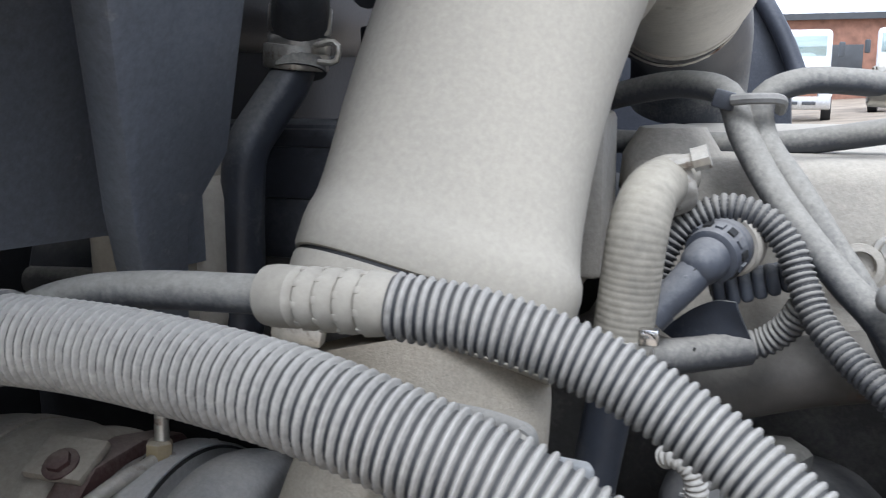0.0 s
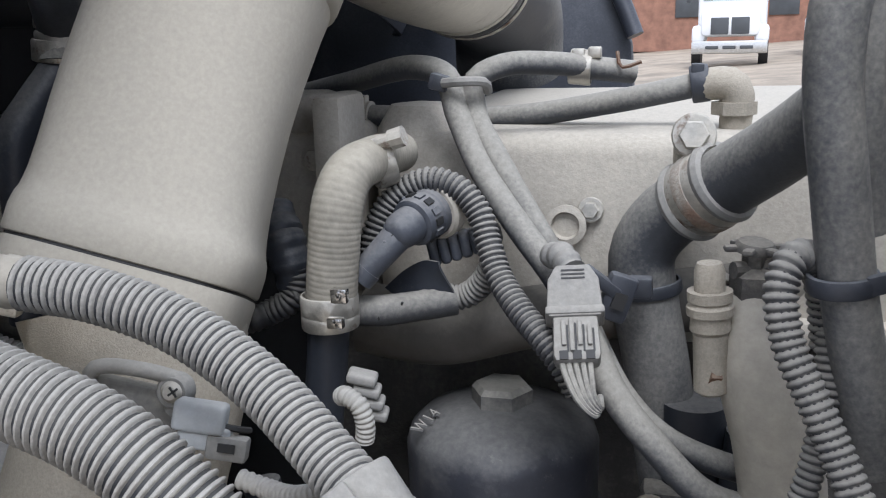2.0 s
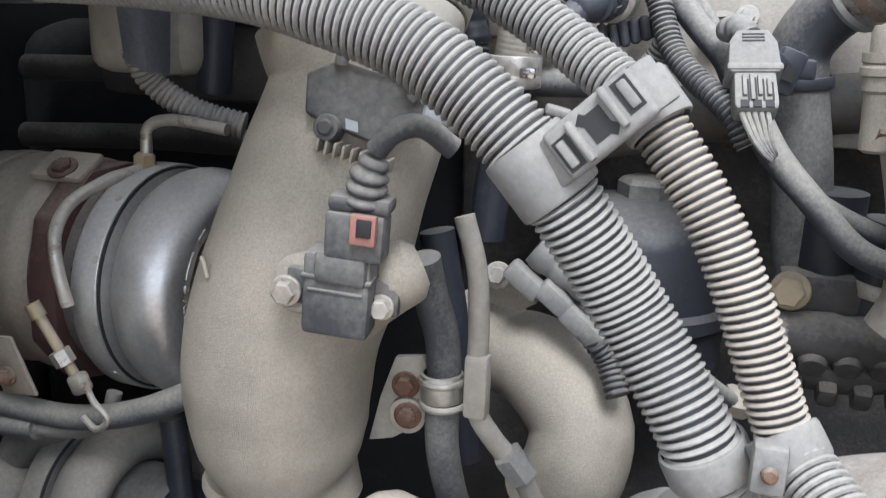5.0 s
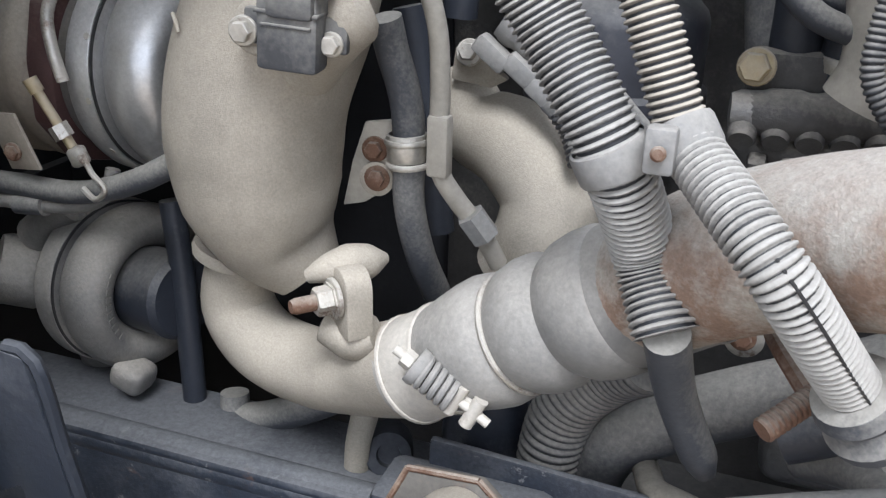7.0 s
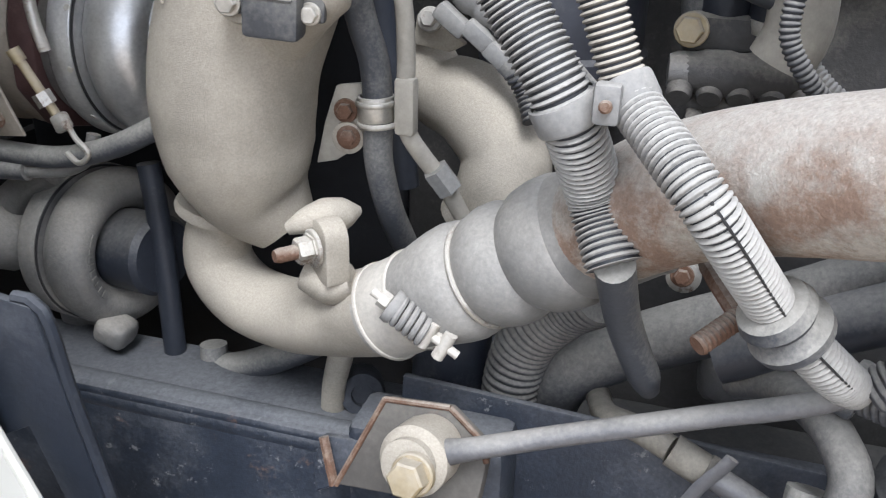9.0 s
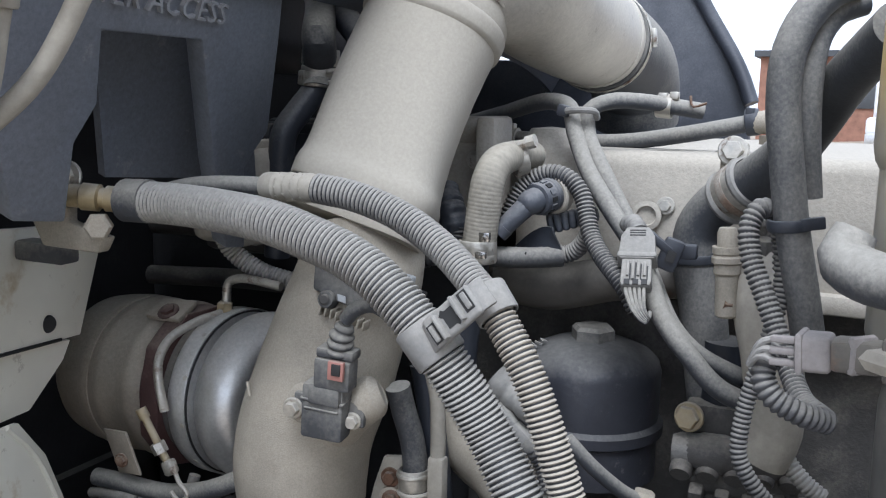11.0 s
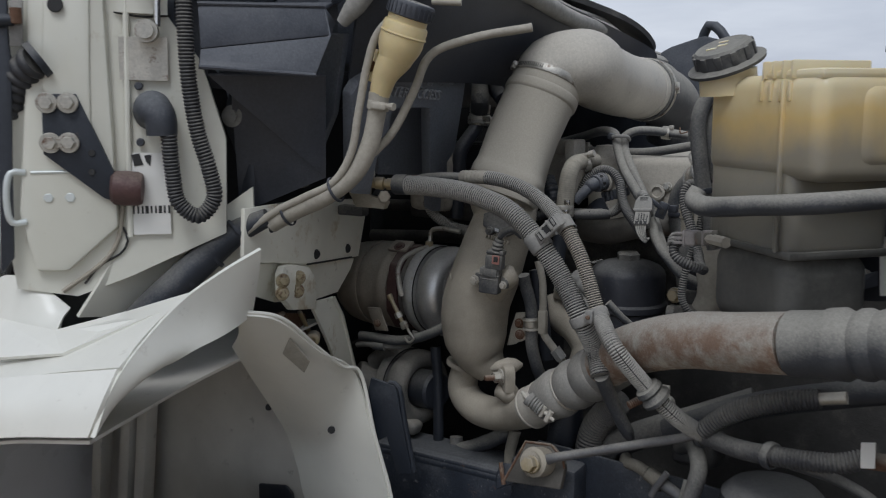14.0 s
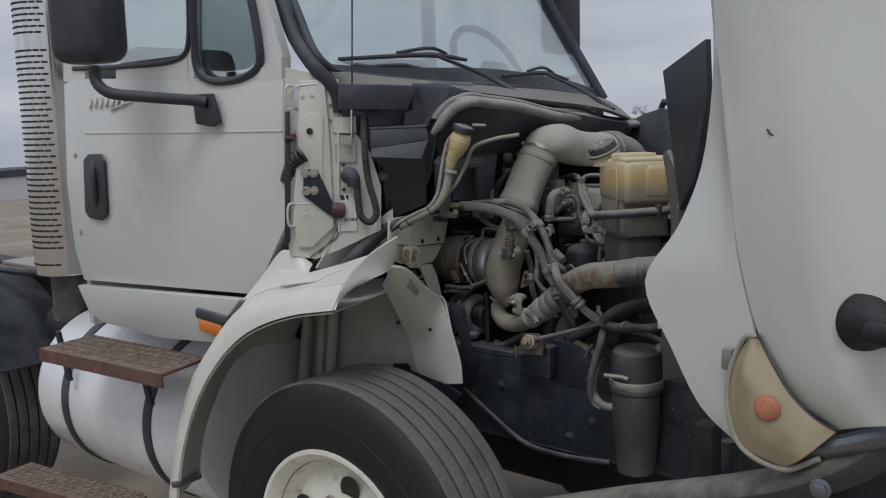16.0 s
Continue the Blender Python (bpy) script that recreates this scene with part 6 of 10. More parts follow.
# fat tan pipe with worm clamp
fp = thing("water_pipe", "fat tan dusty water pipe with worm clamp", "pipe", (0.295, 0.450, 1.363))
rf = 0.0217
part("pipe", sweep([(0.305, 0.500, 1.409), (0.292, 0.470, 1.403), (0.288, 0.455, 1.389), (0.295, 0.450, 1.363), (0.304, 0.450, 1.327), (0.308, 0.450, 1.275), (0.300, 0.450, 1.253)], [rf * 0.75, rf * 0.72, rf * 0.8, rf, rf * 1.02, rf, rf], 32, 0.008), "tanhose", fp)
clamp(fp, (0.287, 0.465, 1.397), Vector((0.302, 0.490, 1.403)) - Vector((0.288, 0.455, 1.389)), rf * 0.74, 0.011, (-1, -0.2, 0.3), name="clamp_band")
wpa = (Vector((0.302, 0.490, 1.403)) - Vector((0.288, 0.455, 1.389))).normalized()
for k in range(9):
    a = radians(-150 + 13 * k)
    v_ = Vector((math.cos(a), math.sin(a), 0.45))
    v_ = (v_ - wpa * wpa.dot(v_)).normalized()
    part("clamp_slot", rbox((0.0014, 0.0062, 0.0008), Matrix.Translation(Vector((0.287, 0.465, 1.397)) + v_ * (rf * 0.74 + 0.0019)) @ Matrix((wpa.cross(v_), wpa, v_)).transposed().to_4x4(), 0.0), "ink", fp)
dr = thing("drain_valve", "dusty brass drain valve with stacked washers", "valve", (0.267, 0.445, 1.400))
part("cap", lathe([(0.006, 0.016), (0.0075, 0.012), (0.0075, 0.002), (0.011, 0.002), (0.011, -0.003), (0.0095, -0.004), (0.0115, -0.006), (0.0115, -0.010), (0.0095, -0.011), (0.010, -0.018), (0.0085, -0.02), (0.0085, -0.05), (0.006, -0.052)], (0.267, 0.442, 1.412), (-0.05, 0, 1), 20), "cast", dr)
part("nut", lathe([(0.006, 0), (0.006, 0.006)], (0.272, 0.440, 1.371), (-1, -0.5, 0.2), 6), "rusty", dr)
vt = thing("bleed_valve", "dusty bleed tap with wing handle", "valve", (0.289, 0.460, 1.423))
part("body", lathe([(0.010, -0.02), (0.0115, -0.018), (0.0115, -0.002), (0.009, 0.0), (0.006, 0.002), (0.006, 0.01)], (0.288, 0.460, 1.420), (0, 0, 1), 6), "cast_dark", vt)
part("knob", lathe([(0.0, 0.0045), (0.0085, 0.004), (0.0098, 0.002), (0.0098, -0.001), (0.005, -0.002)], (0.288, 0.458, 1.4315), (0.1, -0.1, 1), 24), "cast_dark", vt)
for k in range(6):
    a = radians(60 * k + 12)
    part("knob_lobe", rbox((0.0075, 0.0055, 0.0035), Matrix.Translation((0.288 + 0.0115 * math.cos(a), 0.458 + 0.0115 * math.sin(a), 1.4322)) @ pose(0, 0, 0, 0, 0, math.degrees(a)), 0.0014), "cast_dark", vt)
part("arm", sweep([(0.278, 0.455, 1.421), (0.288, 0.460, 1.421), (0.300, 0.465, 1.426)], 0.0045, 10, 0.005), "cast_dark", vt)

# harness hanging beside the tank
bh = thing("tank_harness", "black split-loom harness hanging beside the tank", "wiring", (0.306, 0.330, 1.420))
HA_ = [(0.312, 0.375, 1.411), (0.309, 0.375, 1.434), (0.304, 0.37, 1.449), (0.296, 0.362, 1.452), (0.291, 0.355, 1.442), (0.294, 0.348, 1.422), (0.304, 0.34, 1.401), (0.314, 0.332, 1.38), (0.323, 0.322, 1.361), (0.333, 0.3, 1.348), (0.345, 0.275, 1.347)]
HB_ = [(0.312, 0.372, 1.42), (0.312, 0.366, 1.397), (0.308, 0.358, 1.37), (0.301, 0.352, 1.342), (0.296, 0.348, 1.314), (0.296, 0.345, 1.29), (0.307, 0.345, 1.271), (0.324, 0.35, 1.252)]
part("loom", loom(HA_, 0.0070, 0.0036, 0.19, 16), "loom_dark", bh)
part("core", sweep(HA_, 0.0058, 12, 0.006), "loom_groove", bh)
part("loom_branch", loom(HB_, 0.0058, 0.0034, 0.18, 14), "loom_dark", bh)
part("loop", loom([(0.323, 0.25, 1.388), (0.316, 0.245, 1.383), (0.316, 0.24, 1.374), (0.322, 0.238, 1.366), (0.335, 0.24, 1.359), (0.35, 0.25, 1.353)], 0.0068, 0.0036, 0.19, 16), "loom_dark", bh)
lp = thing("level_sensor_plug", "pinkish grey plug on the tank level sensor", "connector", (0.341, 0.232, 1.395))
LPC = Vector((0.341, 0.232, 1.395))
LPA = (Vector((0.355, 0.23, 1.396)) - LPC).normalized()
lpm = Matrix((LPA, Vector((0, 0, 1)).cross(LPA).normalized(), LPA.cross(Vector((0, 0, 1)).cross(LPA)).normalized())).transposed().to_4x4()
part("plug", rbox((0.016, 0.019, 0.0190), Matrix.Translation(LPC) @ lpm, 0.003, segments=3), "plug_pink", lp)
part("plug_lip", rbox((0.004, 0.021, 0.0210), Matrix.Translation(LPC - LPA * 0.007) @ lpm, 0.002), "plug_pink", lp)
for dz in (-0.006, 0.0, 0.006):
    part("latch_finger", rbox((0.013, 0.005, 0.0036), Matrix.Translation(LPC - LPA * 0.016 + Vector((0, -0.004, dz))) @ lpm, 0.001), "plug_pink", lp)
    part("wire", sweep([tuple(LPC - LPA * 0.020 + Vector((0, -0.003, dz))), tuple(LPC - LPA * 0.027 + Vector((0, -0.004, dz * 0.6))), tuple(LPC - LPA * 0.033 + Vector((0, 0, -0.010)))], 0.0019, 8, 0.003), "plast_grey", bh)
part("nose", rbox((0.026, 0.017, 0.0165), Matrix.Translation(LPC + LPA * 0.020) @ lpm, 0.003), "support", lp, "brownish sensor nose")
part("nose_flange", rbox((0.006, 0.022, 0.022), Matrix.Translation(LPC + LPA * 0.034) @ lpm, 0.002), "support", lp)
tv = thing("tank_vent_hose", "dusty black vent hose strapped beside the tank", "hose", (0.316, 0.300, 1.501))
part("hose", sweep([(0.343, 0.385, 1.595), (0.328, 0.375, 1.589), (0.314, 0.365, 1.572), (0.306, 0.36, 1.55), (0.305, 0.36, 1.518), (0.31, 0.36, 1.48), (0.316, 0.362, 1.441), (0.325, 0.366, 1.398), (0.332, 0.37, 1.362)], 0.0108, 20, 0.008), "rubber", tv)
part("hose_twin", sweep([(0.345, 0.4, 1.584), (0.33, 0.39, 1.577), (0.321, 0.382, 1.562), (0.318, 0.378, 1.537), (0.319, 0.378, 1.499), (0.323, 0.38, 1.459)], 0.0090, 16, 0.008), "rubber", tv)
part("strap", ring((0.314, 0.362, 1.443), (0.10, 0.05, -1), 0.0118, 0.008, 0.002, 28), "plast", tv)
part("strap_tail", rbox((0.016, 0.004, 0.008), Matrix.Translation(Vector((0.314, 0.362, 1.443)) + Vector((0.014, -0.006, 0.002))) @ pose(0, 0, 0, 0, -8, 25), 0.001), "plast", tv)
# fuel manifold casting low down
fm = thing("fuel_manifold", "dusty cast fuel manifold with bolts and clamps", "casting", (0.277, 0.500, 1.241))
part("rail", sweep([(0.235, 0.490, 1.233), (0.275, 0.490, 1.234), (0.321, 0.500, 1.233)], [0.016, 0.017, 0.017], 20, 0.006, lambda s: 1.0 if int(s / 0.012) % 3 else 0.9), "cast_dark", fm)
part("bolt", bolt_geo((0.241, 0.485, 1.264), (-0.2, -1, 0.1), 0.010, 0.010, 1.25), "brass", fm)
part("arm", rbox((0.06, 0.03, 0.03), Matrix.Translation((0.263, 0.510, 1.258)), 0.008), "cast_dark", fm)
part("band", ring((0.297, 0.510, 1.265), (0.1, 0, 1), 0.020, 0.010, 0.002, 28), "steel", fm)
part("post", lathe([(0.019, -0.03), (0.019, 0.04)], (0.296, 0.510, 1.269), (0.1, 0, 1), 24), "rubber_dark", fm)
part("post", lathe([(0.020, -0.03), (0.020, 0.05)], (0.263, 0.520, 1.273), (0, 0, 1), 24), "rubber_dark", fm)
part("lower_rail", sweep([(0.244, 0.500, 1.209), (0.279, 0.500, 1.208), (0.325, 0.510, 1.212)], [0.013, 0.014, 0.014], 16, 0.008), "cast_dark", fm)
part("harness", loom([(0.321, 0.460, 1.298), (0.312, 0.460, 1.279), (0.316, 0.455, 1.258), (0.333, 0.450, 1.239), (0.347, 0.450, 1.229)], 0.0072, 0.0036, 0.15, 12), "loom", fm)
for k in range(5):
    part("nub", lathe([(0.0090, -0.012), (0.0095, 0.004), (0.0080, 0.007), (0.0, 0.007)], (0.238 + 0.021 * k, 0.478 + 0.003 * k, 1.2215), (0.0, -0.75, -0.5), 16), "cast_dark", fm)
    part("lower_nub", rbox((0.013, 0.016, 0.016), Matrix.Translation((0.250 + 0.021 * k, 0.486 + 0.002 * k, 1.1985)) @ pose(0, 0, 0, 25, 0, 0), 0.004), "cast_dark", fm)
part("end_cap", lathe([(0.0, 0.007), (0.012, 0.006), (0.0145, 0.0), (0.0145, -0.012)], (0.234, 0.489, 1.233), (-1, -0.1, 0), 24), "cast_mid", fm)
nl = thing("banjo_line", "short injector line running to a banjo bolt", "pipe", (0.204, 0.400, 1.228))
part("line", sweep([(0.163, 0.400, 1.259), (0.183, 0.410, 1.235), (0.206, 0.430, 1.210), (0.225, 0.450, 1.196)], 0.006, 12, 0.006), "rubber", nl)
part("union", lathe([(0.009, -0.008), (0.010, -0.005), (0.010, 0.005), (0.008, 0.008)], (0.216, 0.440, 1.203), (1, 0.2, -0.2), 6), "cast", nl)

# ---- chassis rail, strut and wheel ----
rail = thing("chassis_rail", "black painted chassis rail with dust and scuffs", "chassis rail", (0.0, 0.36, 0.7))
part("web", rbox((3.6, 0.010, 0.27), Matrix.Translation((0.2, 0.335, 0.83)), 0.002), "rail", rail)
part("top_flange", rbox((3.6, 0.085, 0.010), Matrix.Translation((0.2, 0.3725, 0.968)), 0.003), "rail", rail)
part("rolled_edge", sweep([(-1.6, 0.3445, 0.960), (-0.4, 0.3445, 0.960), (0.8, 0.3445, 0.960), (2.0, 0.3445, 0.960)], 0.0155, 24, 0.05), "rail", rail)
part("bottom_flange", rbox((3.6, 0.085, 0.010), Matrix.Translation((0.2, 0.3725, 0.692)), 0.003), "rail", rail)
for x, z in ((0.28, 0.80), (0.45, 0.76), (0.20, 0.74), (-0.05, 0.86), (0.55, 0.86), (0.75, 0.78)):
    part("bolt", bolt_geo((x, 0.330, z), (0, -1, 0), 0.011, 0.01), "rail", rail)
part("far_rail", rbox((3.6, 0.08, 0.27), Matrix.Translation((0.2, 1.32, 0.83)), 0.004), "frame", rail)
part("crossmember", rbox((0.12, 0.95, 0.10), Matrix.Translation((0.10, 0.84, 0.86)), 0.01), "frame", rail)
part("patch_plate", rbox((0.34, 0.006, 0.13), Matrix.Translation((0.250, 0.325, 0.970)) @ pose(0, 0, 0, 0, 3, 0), 0.002), "rail", rail, "lower bolted plate")
bk = thing("strut_bracket", "rusty edged black gusset bracket bolted on the rail", "bracket", (0.101, 0.280, 1.014))
HX = [(0.09, 0.269, 1.06), (0.134, 0.266, 1.065), (0.155, 0.259, 1.052), (0.161, 0.255, 1.038), (0.158, 0.246, 1.008), (0.061, 0.254, 0.996), (0.075, 0.261, 1.025)]
part("plate", plate(HX[::-1], 0.010, 0.002), "support", bk)
for a, b in zip(HX[:3] + [HX[5]], HX[1:4] + [HX[0]]):
    part("edge", sweep([a, b], 0.0020, 8, 0.01), "rusty", bk, "rusted edge")
part("side_plate", plate([(0.034, 0.277, 0.992), (0.038, 0.27, 0.971), (0.052, 0.271, 0.979), (0.069, 0.271, 0.987), (0.071, 0.279, 1.016), (0.039, 0.282, 1.011)], 0.008, 0.002), "rail", bk)
part("side_fold", sweep([(0.043, 0.277, 1.014), (0.054, 0.267, 0.984)], 0.0035, 8, 0.01), "rusty", bk, "rusted fold")
part("foot", rbox((0.11, 0.05, 0.10), Matrix.Translation((0.112, 0.305, 0.975)), 0.008), "rail", bk)
st = thing("torque_rod", "bare steel torque rod with bolted rubber eye", "rod", (0.131, 0.235, 1.050))
S0 = Vector((0.123, 0.240, 1.045))
part("eye", lathe([(0.012, -0.022), (0.0205, -0.020), (0.022, -0.012), (0.022, 0.010), (0.019, 0.013), (0.0165, 0.014), (0.0165, 0.020), (0.012, 0.021)], S0, (-0.10, -0.85, 0.25), 32), "cast", st)
part("bolt", bolt_geo(Vector((0.127, 0.218, 1.050)), (-0.10, -0.85, 0.25), 0.0115, 0.016, 1.15), "brass", st)
part("rod", sweep([tuple(S0), (0.154, 0.238, 1.059), (0.208, 0.245, 1.077), (0.282, 0.250, 1.103), (0.342, 0.255, 1.124), (0.363, 0.262, 1.137)], [0.010, 0.0068, 0.0064, 0.0064, 0.0064, 0.0064], 18, 0.01), "rod", st)

wheel = thing("front_wheel", "worn truck tyre on a white steel wheel", "wheel", (-0.246, -0.11, 0.466))
W = (-0.246, -0.25, 0.466)
R = 0.505
tp_ = [(0.305, 0.004), (0.318, -0.004), (0.34, -0.010), (0.40, -0.012), (0.455, -0.006), (0.484, 0.004), (0.494, 0.012), (0.500, 0.020)]
tp_ += [(R - 0.011, 0.026), (R - 0.012, 0.15), (R - 0.011, 0.260)]
tp_ += [(0.492, 0.268), (0.484, 0.282), (0.40, 0.296), (0.305, 0.28)]
tyre = part("tyre", lathe(tp_, W, (0, 1, 0), 96, closed=True), "tyre", wheel, "black smooth tyre sidewall")
for k in range(5):
    a = 0.0185 + k * 0.0500
    part("tread_rib", lathe([(R - 0.014, a), (R - 0.003, a), (R, a + 0.003), (R + 0.002, a + 0.021), (R, a + 0.0385), (R - 0.003, a + 0.041), (R - 0.014, a + 0.041)], W, (0, 1, 0), 96, closed=True), "tread", tyre, "dusty grey tread rib")
part("bead_ring", lathe([(0.40 + 0.002 * math.cos(k), -0.0115 + 0.002 * math.sin(k)) for k in range(6)], W, (0, 1, 0), 72, closed=True), "tyre", tyre)
rimp = part("rim", lathe([(0.300, 0.27), (0.270, 0.25), (0.262, 0.10), (0.278, 0.03), (0.300, 0.004), (0.311, 0.0), (0.309, -0.006), (0.298, -0.006), (0.282, 0.008), (0.270, 0.030)], W, (0, 1, 0), 72, closed=True), "white_dirty", wheel)
part("disc", lathe([(0.0, 0.10), (0.268, 0.085), (0.268, 0.035), (0.255, 0.060), (0.235, 0.072), (0.205, 0.066), (0.165, 0.050), (0.12, 0.048), (0.115, 0.06), (0.0, 0.06)], W, (0, 1, 0), 64), "white_dirty", wheel, "chipped white wheel disc")
HP = (-0.215, -0.195, 0.674)
HA = math.atan2(HP[2] - W[2], HP[0] - W[0])
for k in range(5):
    a = HA + radians(72 * k)
    part("hand_hole", lathe([(0.0, 0.0), (0.036, 0.0), (0.038, 0.003)], (W[0] + 0.19 * math.cos(a), W[1] + 0.054, W[2] + 0.19 * math.sin(a)), (0, -1, 0), 24), "ink", rimp, "dark hand hole")
for k in range(10):
    a = radians(36 * k)
    part("wheel_nut", bolt_geo((W[0] + 0.14 * math.cos(a), W[1] + 0.045, W[2] + 0.14 * math.sin(a)), (0, -1, 0), 0.014, 0.02), "steel", rimp)
fw = copy_thing(wheel, pose(-0.246, 1.55, 0.466))

# ---- wheel well and fender ----
well = thing("wheel_well", "grimy off-white wheel well liner", "wheel well", (-0.3, 0.2, 0.8))
part("back_wall", plate([(-0.888, 0.205, 0.693), (-0.353, 0.205, 0.801), (-0.276, 0.205, 0.887), (-0.316, 0.205, 0.971), (-0.341, 0.205, 1.04), (-0.41, 0.205, 1.147), (-0.693, 0.205, 1.115), (-0.833, 0.205, 1.034)], 0.006, 0.001), "liner", well)
rows = [[(-0.877, -0.335, 0.507), (-0.827, -0.335, 0.676), (-0.738, -0.335, 0.852), (-0.610, -0.335, 1.003), (-0.470, -0.335, 1.107), (-0.300, -0.332, 1.175), (-0.120, -0.330, 1.213)],
        [(-0.98, -0.05, 0.58), (-0.96, -0.05, 0.75), (-0.90, -0.05, 0.92), (-0.80, -0.05, 1.05), (-0.68, -0.05, 1.13), (-0.50, -0.05, 1.17), (-0.25, -0.05, 1.19)],
        [(-0.98, 0.21, 0.58), (-0.96, 0.21, 0.75), (-0.90, 0.21, 0.92), (-0.80, 0.21, 1.05), (-0.68, 0.21, 1.13), (-0.50, 0.21, 1.18), (-0.25, 0.21, 1.22)]]
part("arch", sheet(rows, 0.004, 4, 4), "liner", well)
for k, x in enumerate((-0.78, -0.70, -0.655)):
    part("rib", rbox((0.03, 0.03, 0.42), Matrix.Translation((x, 0.17, 0.93)) @ pose(0, 0, 0, 0, 8, 0), 0.008), "liner", well)
# One black plate covers the rubber flap and the shaded area under it.
part("flap_and_shade", plate([(-0.39, 0.19, 0.852), (-0.164, 0.19, 0.788), (-0.104, 0.19, 0.857), (-0.161, 0.19, 0.879), (-0.264, 0.19, 0.893), (-0.31, 0.19, 0.9), (-0.313, 0.19, 0.912), (-0.327, 0.19, 0.922), (-0.389, 0.19, 0.911)], 0.006, 0.002), "frame", well, "torn black rubber flap, drawn together with the shade below the panel")
part("lip_strip", rbox((0.03, 0.10, 0.02), Matrix.Translation((-0.871, -0.300, 0.558)) @ pose(0, 0, 0, 0, -14, 0), 0.003), "cast_dark", well)

fd = thing("rear_fender", "white plastic fender half flaring over the wheel", "fender", (-0.5, -0.25, 1.0))
frows = [[(-0.879, -0.338, 0.508), (-0.826, -0.340, 0.678), (-0.736, -0.342, 0.854), (-0.607, -0.343, 1.009), (-0.467, -0.343, 1.114), (-0.295, -0.340, 1.182), (-0.113, -0.337, 1.220)],
         [(-0.917, -0.334, 0.497), (-0.859, -0.336, 0.679), (-0.763, -0.338, 0.875), (-0.642, -0.338, 1.024), (-0.490, -0.336, 1.150), (-0.307, -0.332, 1.214), (-0.102, -0.325, 1.258)],
         [(-0.967, -0.310, 0.475), (-0.910, -0.312, 0.670), (-0.810, -0.314, 0.879), (-0.697, -0.314, 1.021), (-0.531, -0.310, 1.174), (-0.339, -0.308, 1.237), (-0.110, -0.298, 1.285)]]
part("arch", sheet(frows, 0.005, 5, 3), "fender", fd)
trows = [[(-0.532, -0.309, 1.173), (-0.413, -0.308, 1.213), (-0.250, -0.304, 1.257), (-0.107, -0.297, 1.287)],
         [(-0.546, -0.262, 1.199), (-0.451, -0.258, 1.231), (-0.296, -0.250, 1.269), (-0.131, -0.235, 1.312)],
         [(-0.518, -0.235, 1.241), (-0.458, -0.225, 1.252), (-0.327, -0.210, 1.281), (-0.143, -0.165, 1.341)]]
part("shelf", sheet(trows, 0.005, 5, 4), "fender", fd)
part("upright", sheet([[(-0.570, -0.265, 1.180), (-0.514, -0.238, 1.250), (-0.442, -0.222, 1.333), (-0.411, -0.212, 1.344)], [(-0.457, -0.260, 1.225), (-0.421, -0.235, 1.263), (-0.391, -0.215, 1.313), (-0.382, -0.200, 1.331)], [(-0.362, -0.245, 1.249), (-0.328, -0.220, 1.273), (-0.342, -0.200, 1.288), (-0.347, -0.185, 1.299)]], 0.006, 4, 4), "fender", fd)
part("wing", sheet([[(-0.108, -0.337, 1.222), (-0.109, -0.300, 1.278), (-0.132, -0.200, 1.331), (-0.128, -0.130, 1.362), (-0.113, -0.075, 1.386)],
                    [(-0.113, -0.310, 1.246), (-0.109, -0.260, 1.276), (-0.130, -0.170, 1.307), (-0.131, -0.110, 1.330), (-0.123, -0.070, 1.358)],
                    [(-0.117, -0.280, 1.268), (-0.116, -0.220, 1.276), (-0.122, -0.150, 1.281), (-0.138, -0.090, 1.289), (-0.148, -0.060, 1.297)]], 0.005, 5, 4), "fender", fd)
part("ramp", plate([(-0.440, -0.230, 1.284), (-0.298, -0.240, 1.287), (-0.194, -0.150, 1.320), (-0.154, -0.200, 1.319), (-0.242, -0.270, 1.273), (-0.382, -0.280, 1.248)], 0.004), "fender", fd)
fi = thing("inner_fender", "white inner fender flange with a bare patch", "fender", (-0.12, 0.05, 0.9))
part("strip", sheet([[(-0.142, -0.090, 1.303), (-0.126, -0.030, 1.284), (-0.134, 0.060, 1.219), (-0.140, 0.150, 1.164), (-0.116, 0.165, 1.062), (-0.099, 0.180, 0.960), (-0.098, 0.185, 0.895)],
                     [(-0.177, -0.05, 1.265), (-0.183, 0.02, 1.208), (-0.193, 0.09, 1.135), (-0.206, 0.158, 1.057), (-0.194, 0.176, 0.985), (-0.177, 0.186, 0.926), (-0.149, 0.188, 0.885)],
                     [(-0.24, 0.0, 1.226), (-0.269, 0.07, 1.151), (-0.295, 0.14, 1.076), (-0.308, 0.185, 1.018), (-0.297, 0.195, 0.962), (-0.276, 0.2, 0.895), (-0.174, 0.198, 0.88)]], 0.005, 5, 4), "fender", fi)
part("flange_edge", sweep([(-0.142, -0.090, 1.303), (-0.126, -0.030, 1.286), (-0.134, 0.060, 1.221), (-0.137, 0.120, 1.178), (-0.134, 0.150, 1.167), (-0.116, 0.165, 1.062), (-0.097, 0.180, 0.960), (-0.096, 0.185, 0.896)], 0.003, 8, 0.01), "fender", fi)
part("bare_patch", plate([(-0.134, 0.000, 1.251), (-0.125, 0.030, 1.211), (-0.140, 0.035, 1.192), (-0.152, 0.005, 1.225)], 0.002), "tanhose", fi)
for px in ((-0.189, 0.15, 1.061), (-0.364, 0.196, 1.053)):
    part("clip_hole", lathe([(0.0, 0.001), (0.006, 0.001), (0.006, -0.001)], px, (0.5, -0.8, 0.2), 12), "ink", fi)

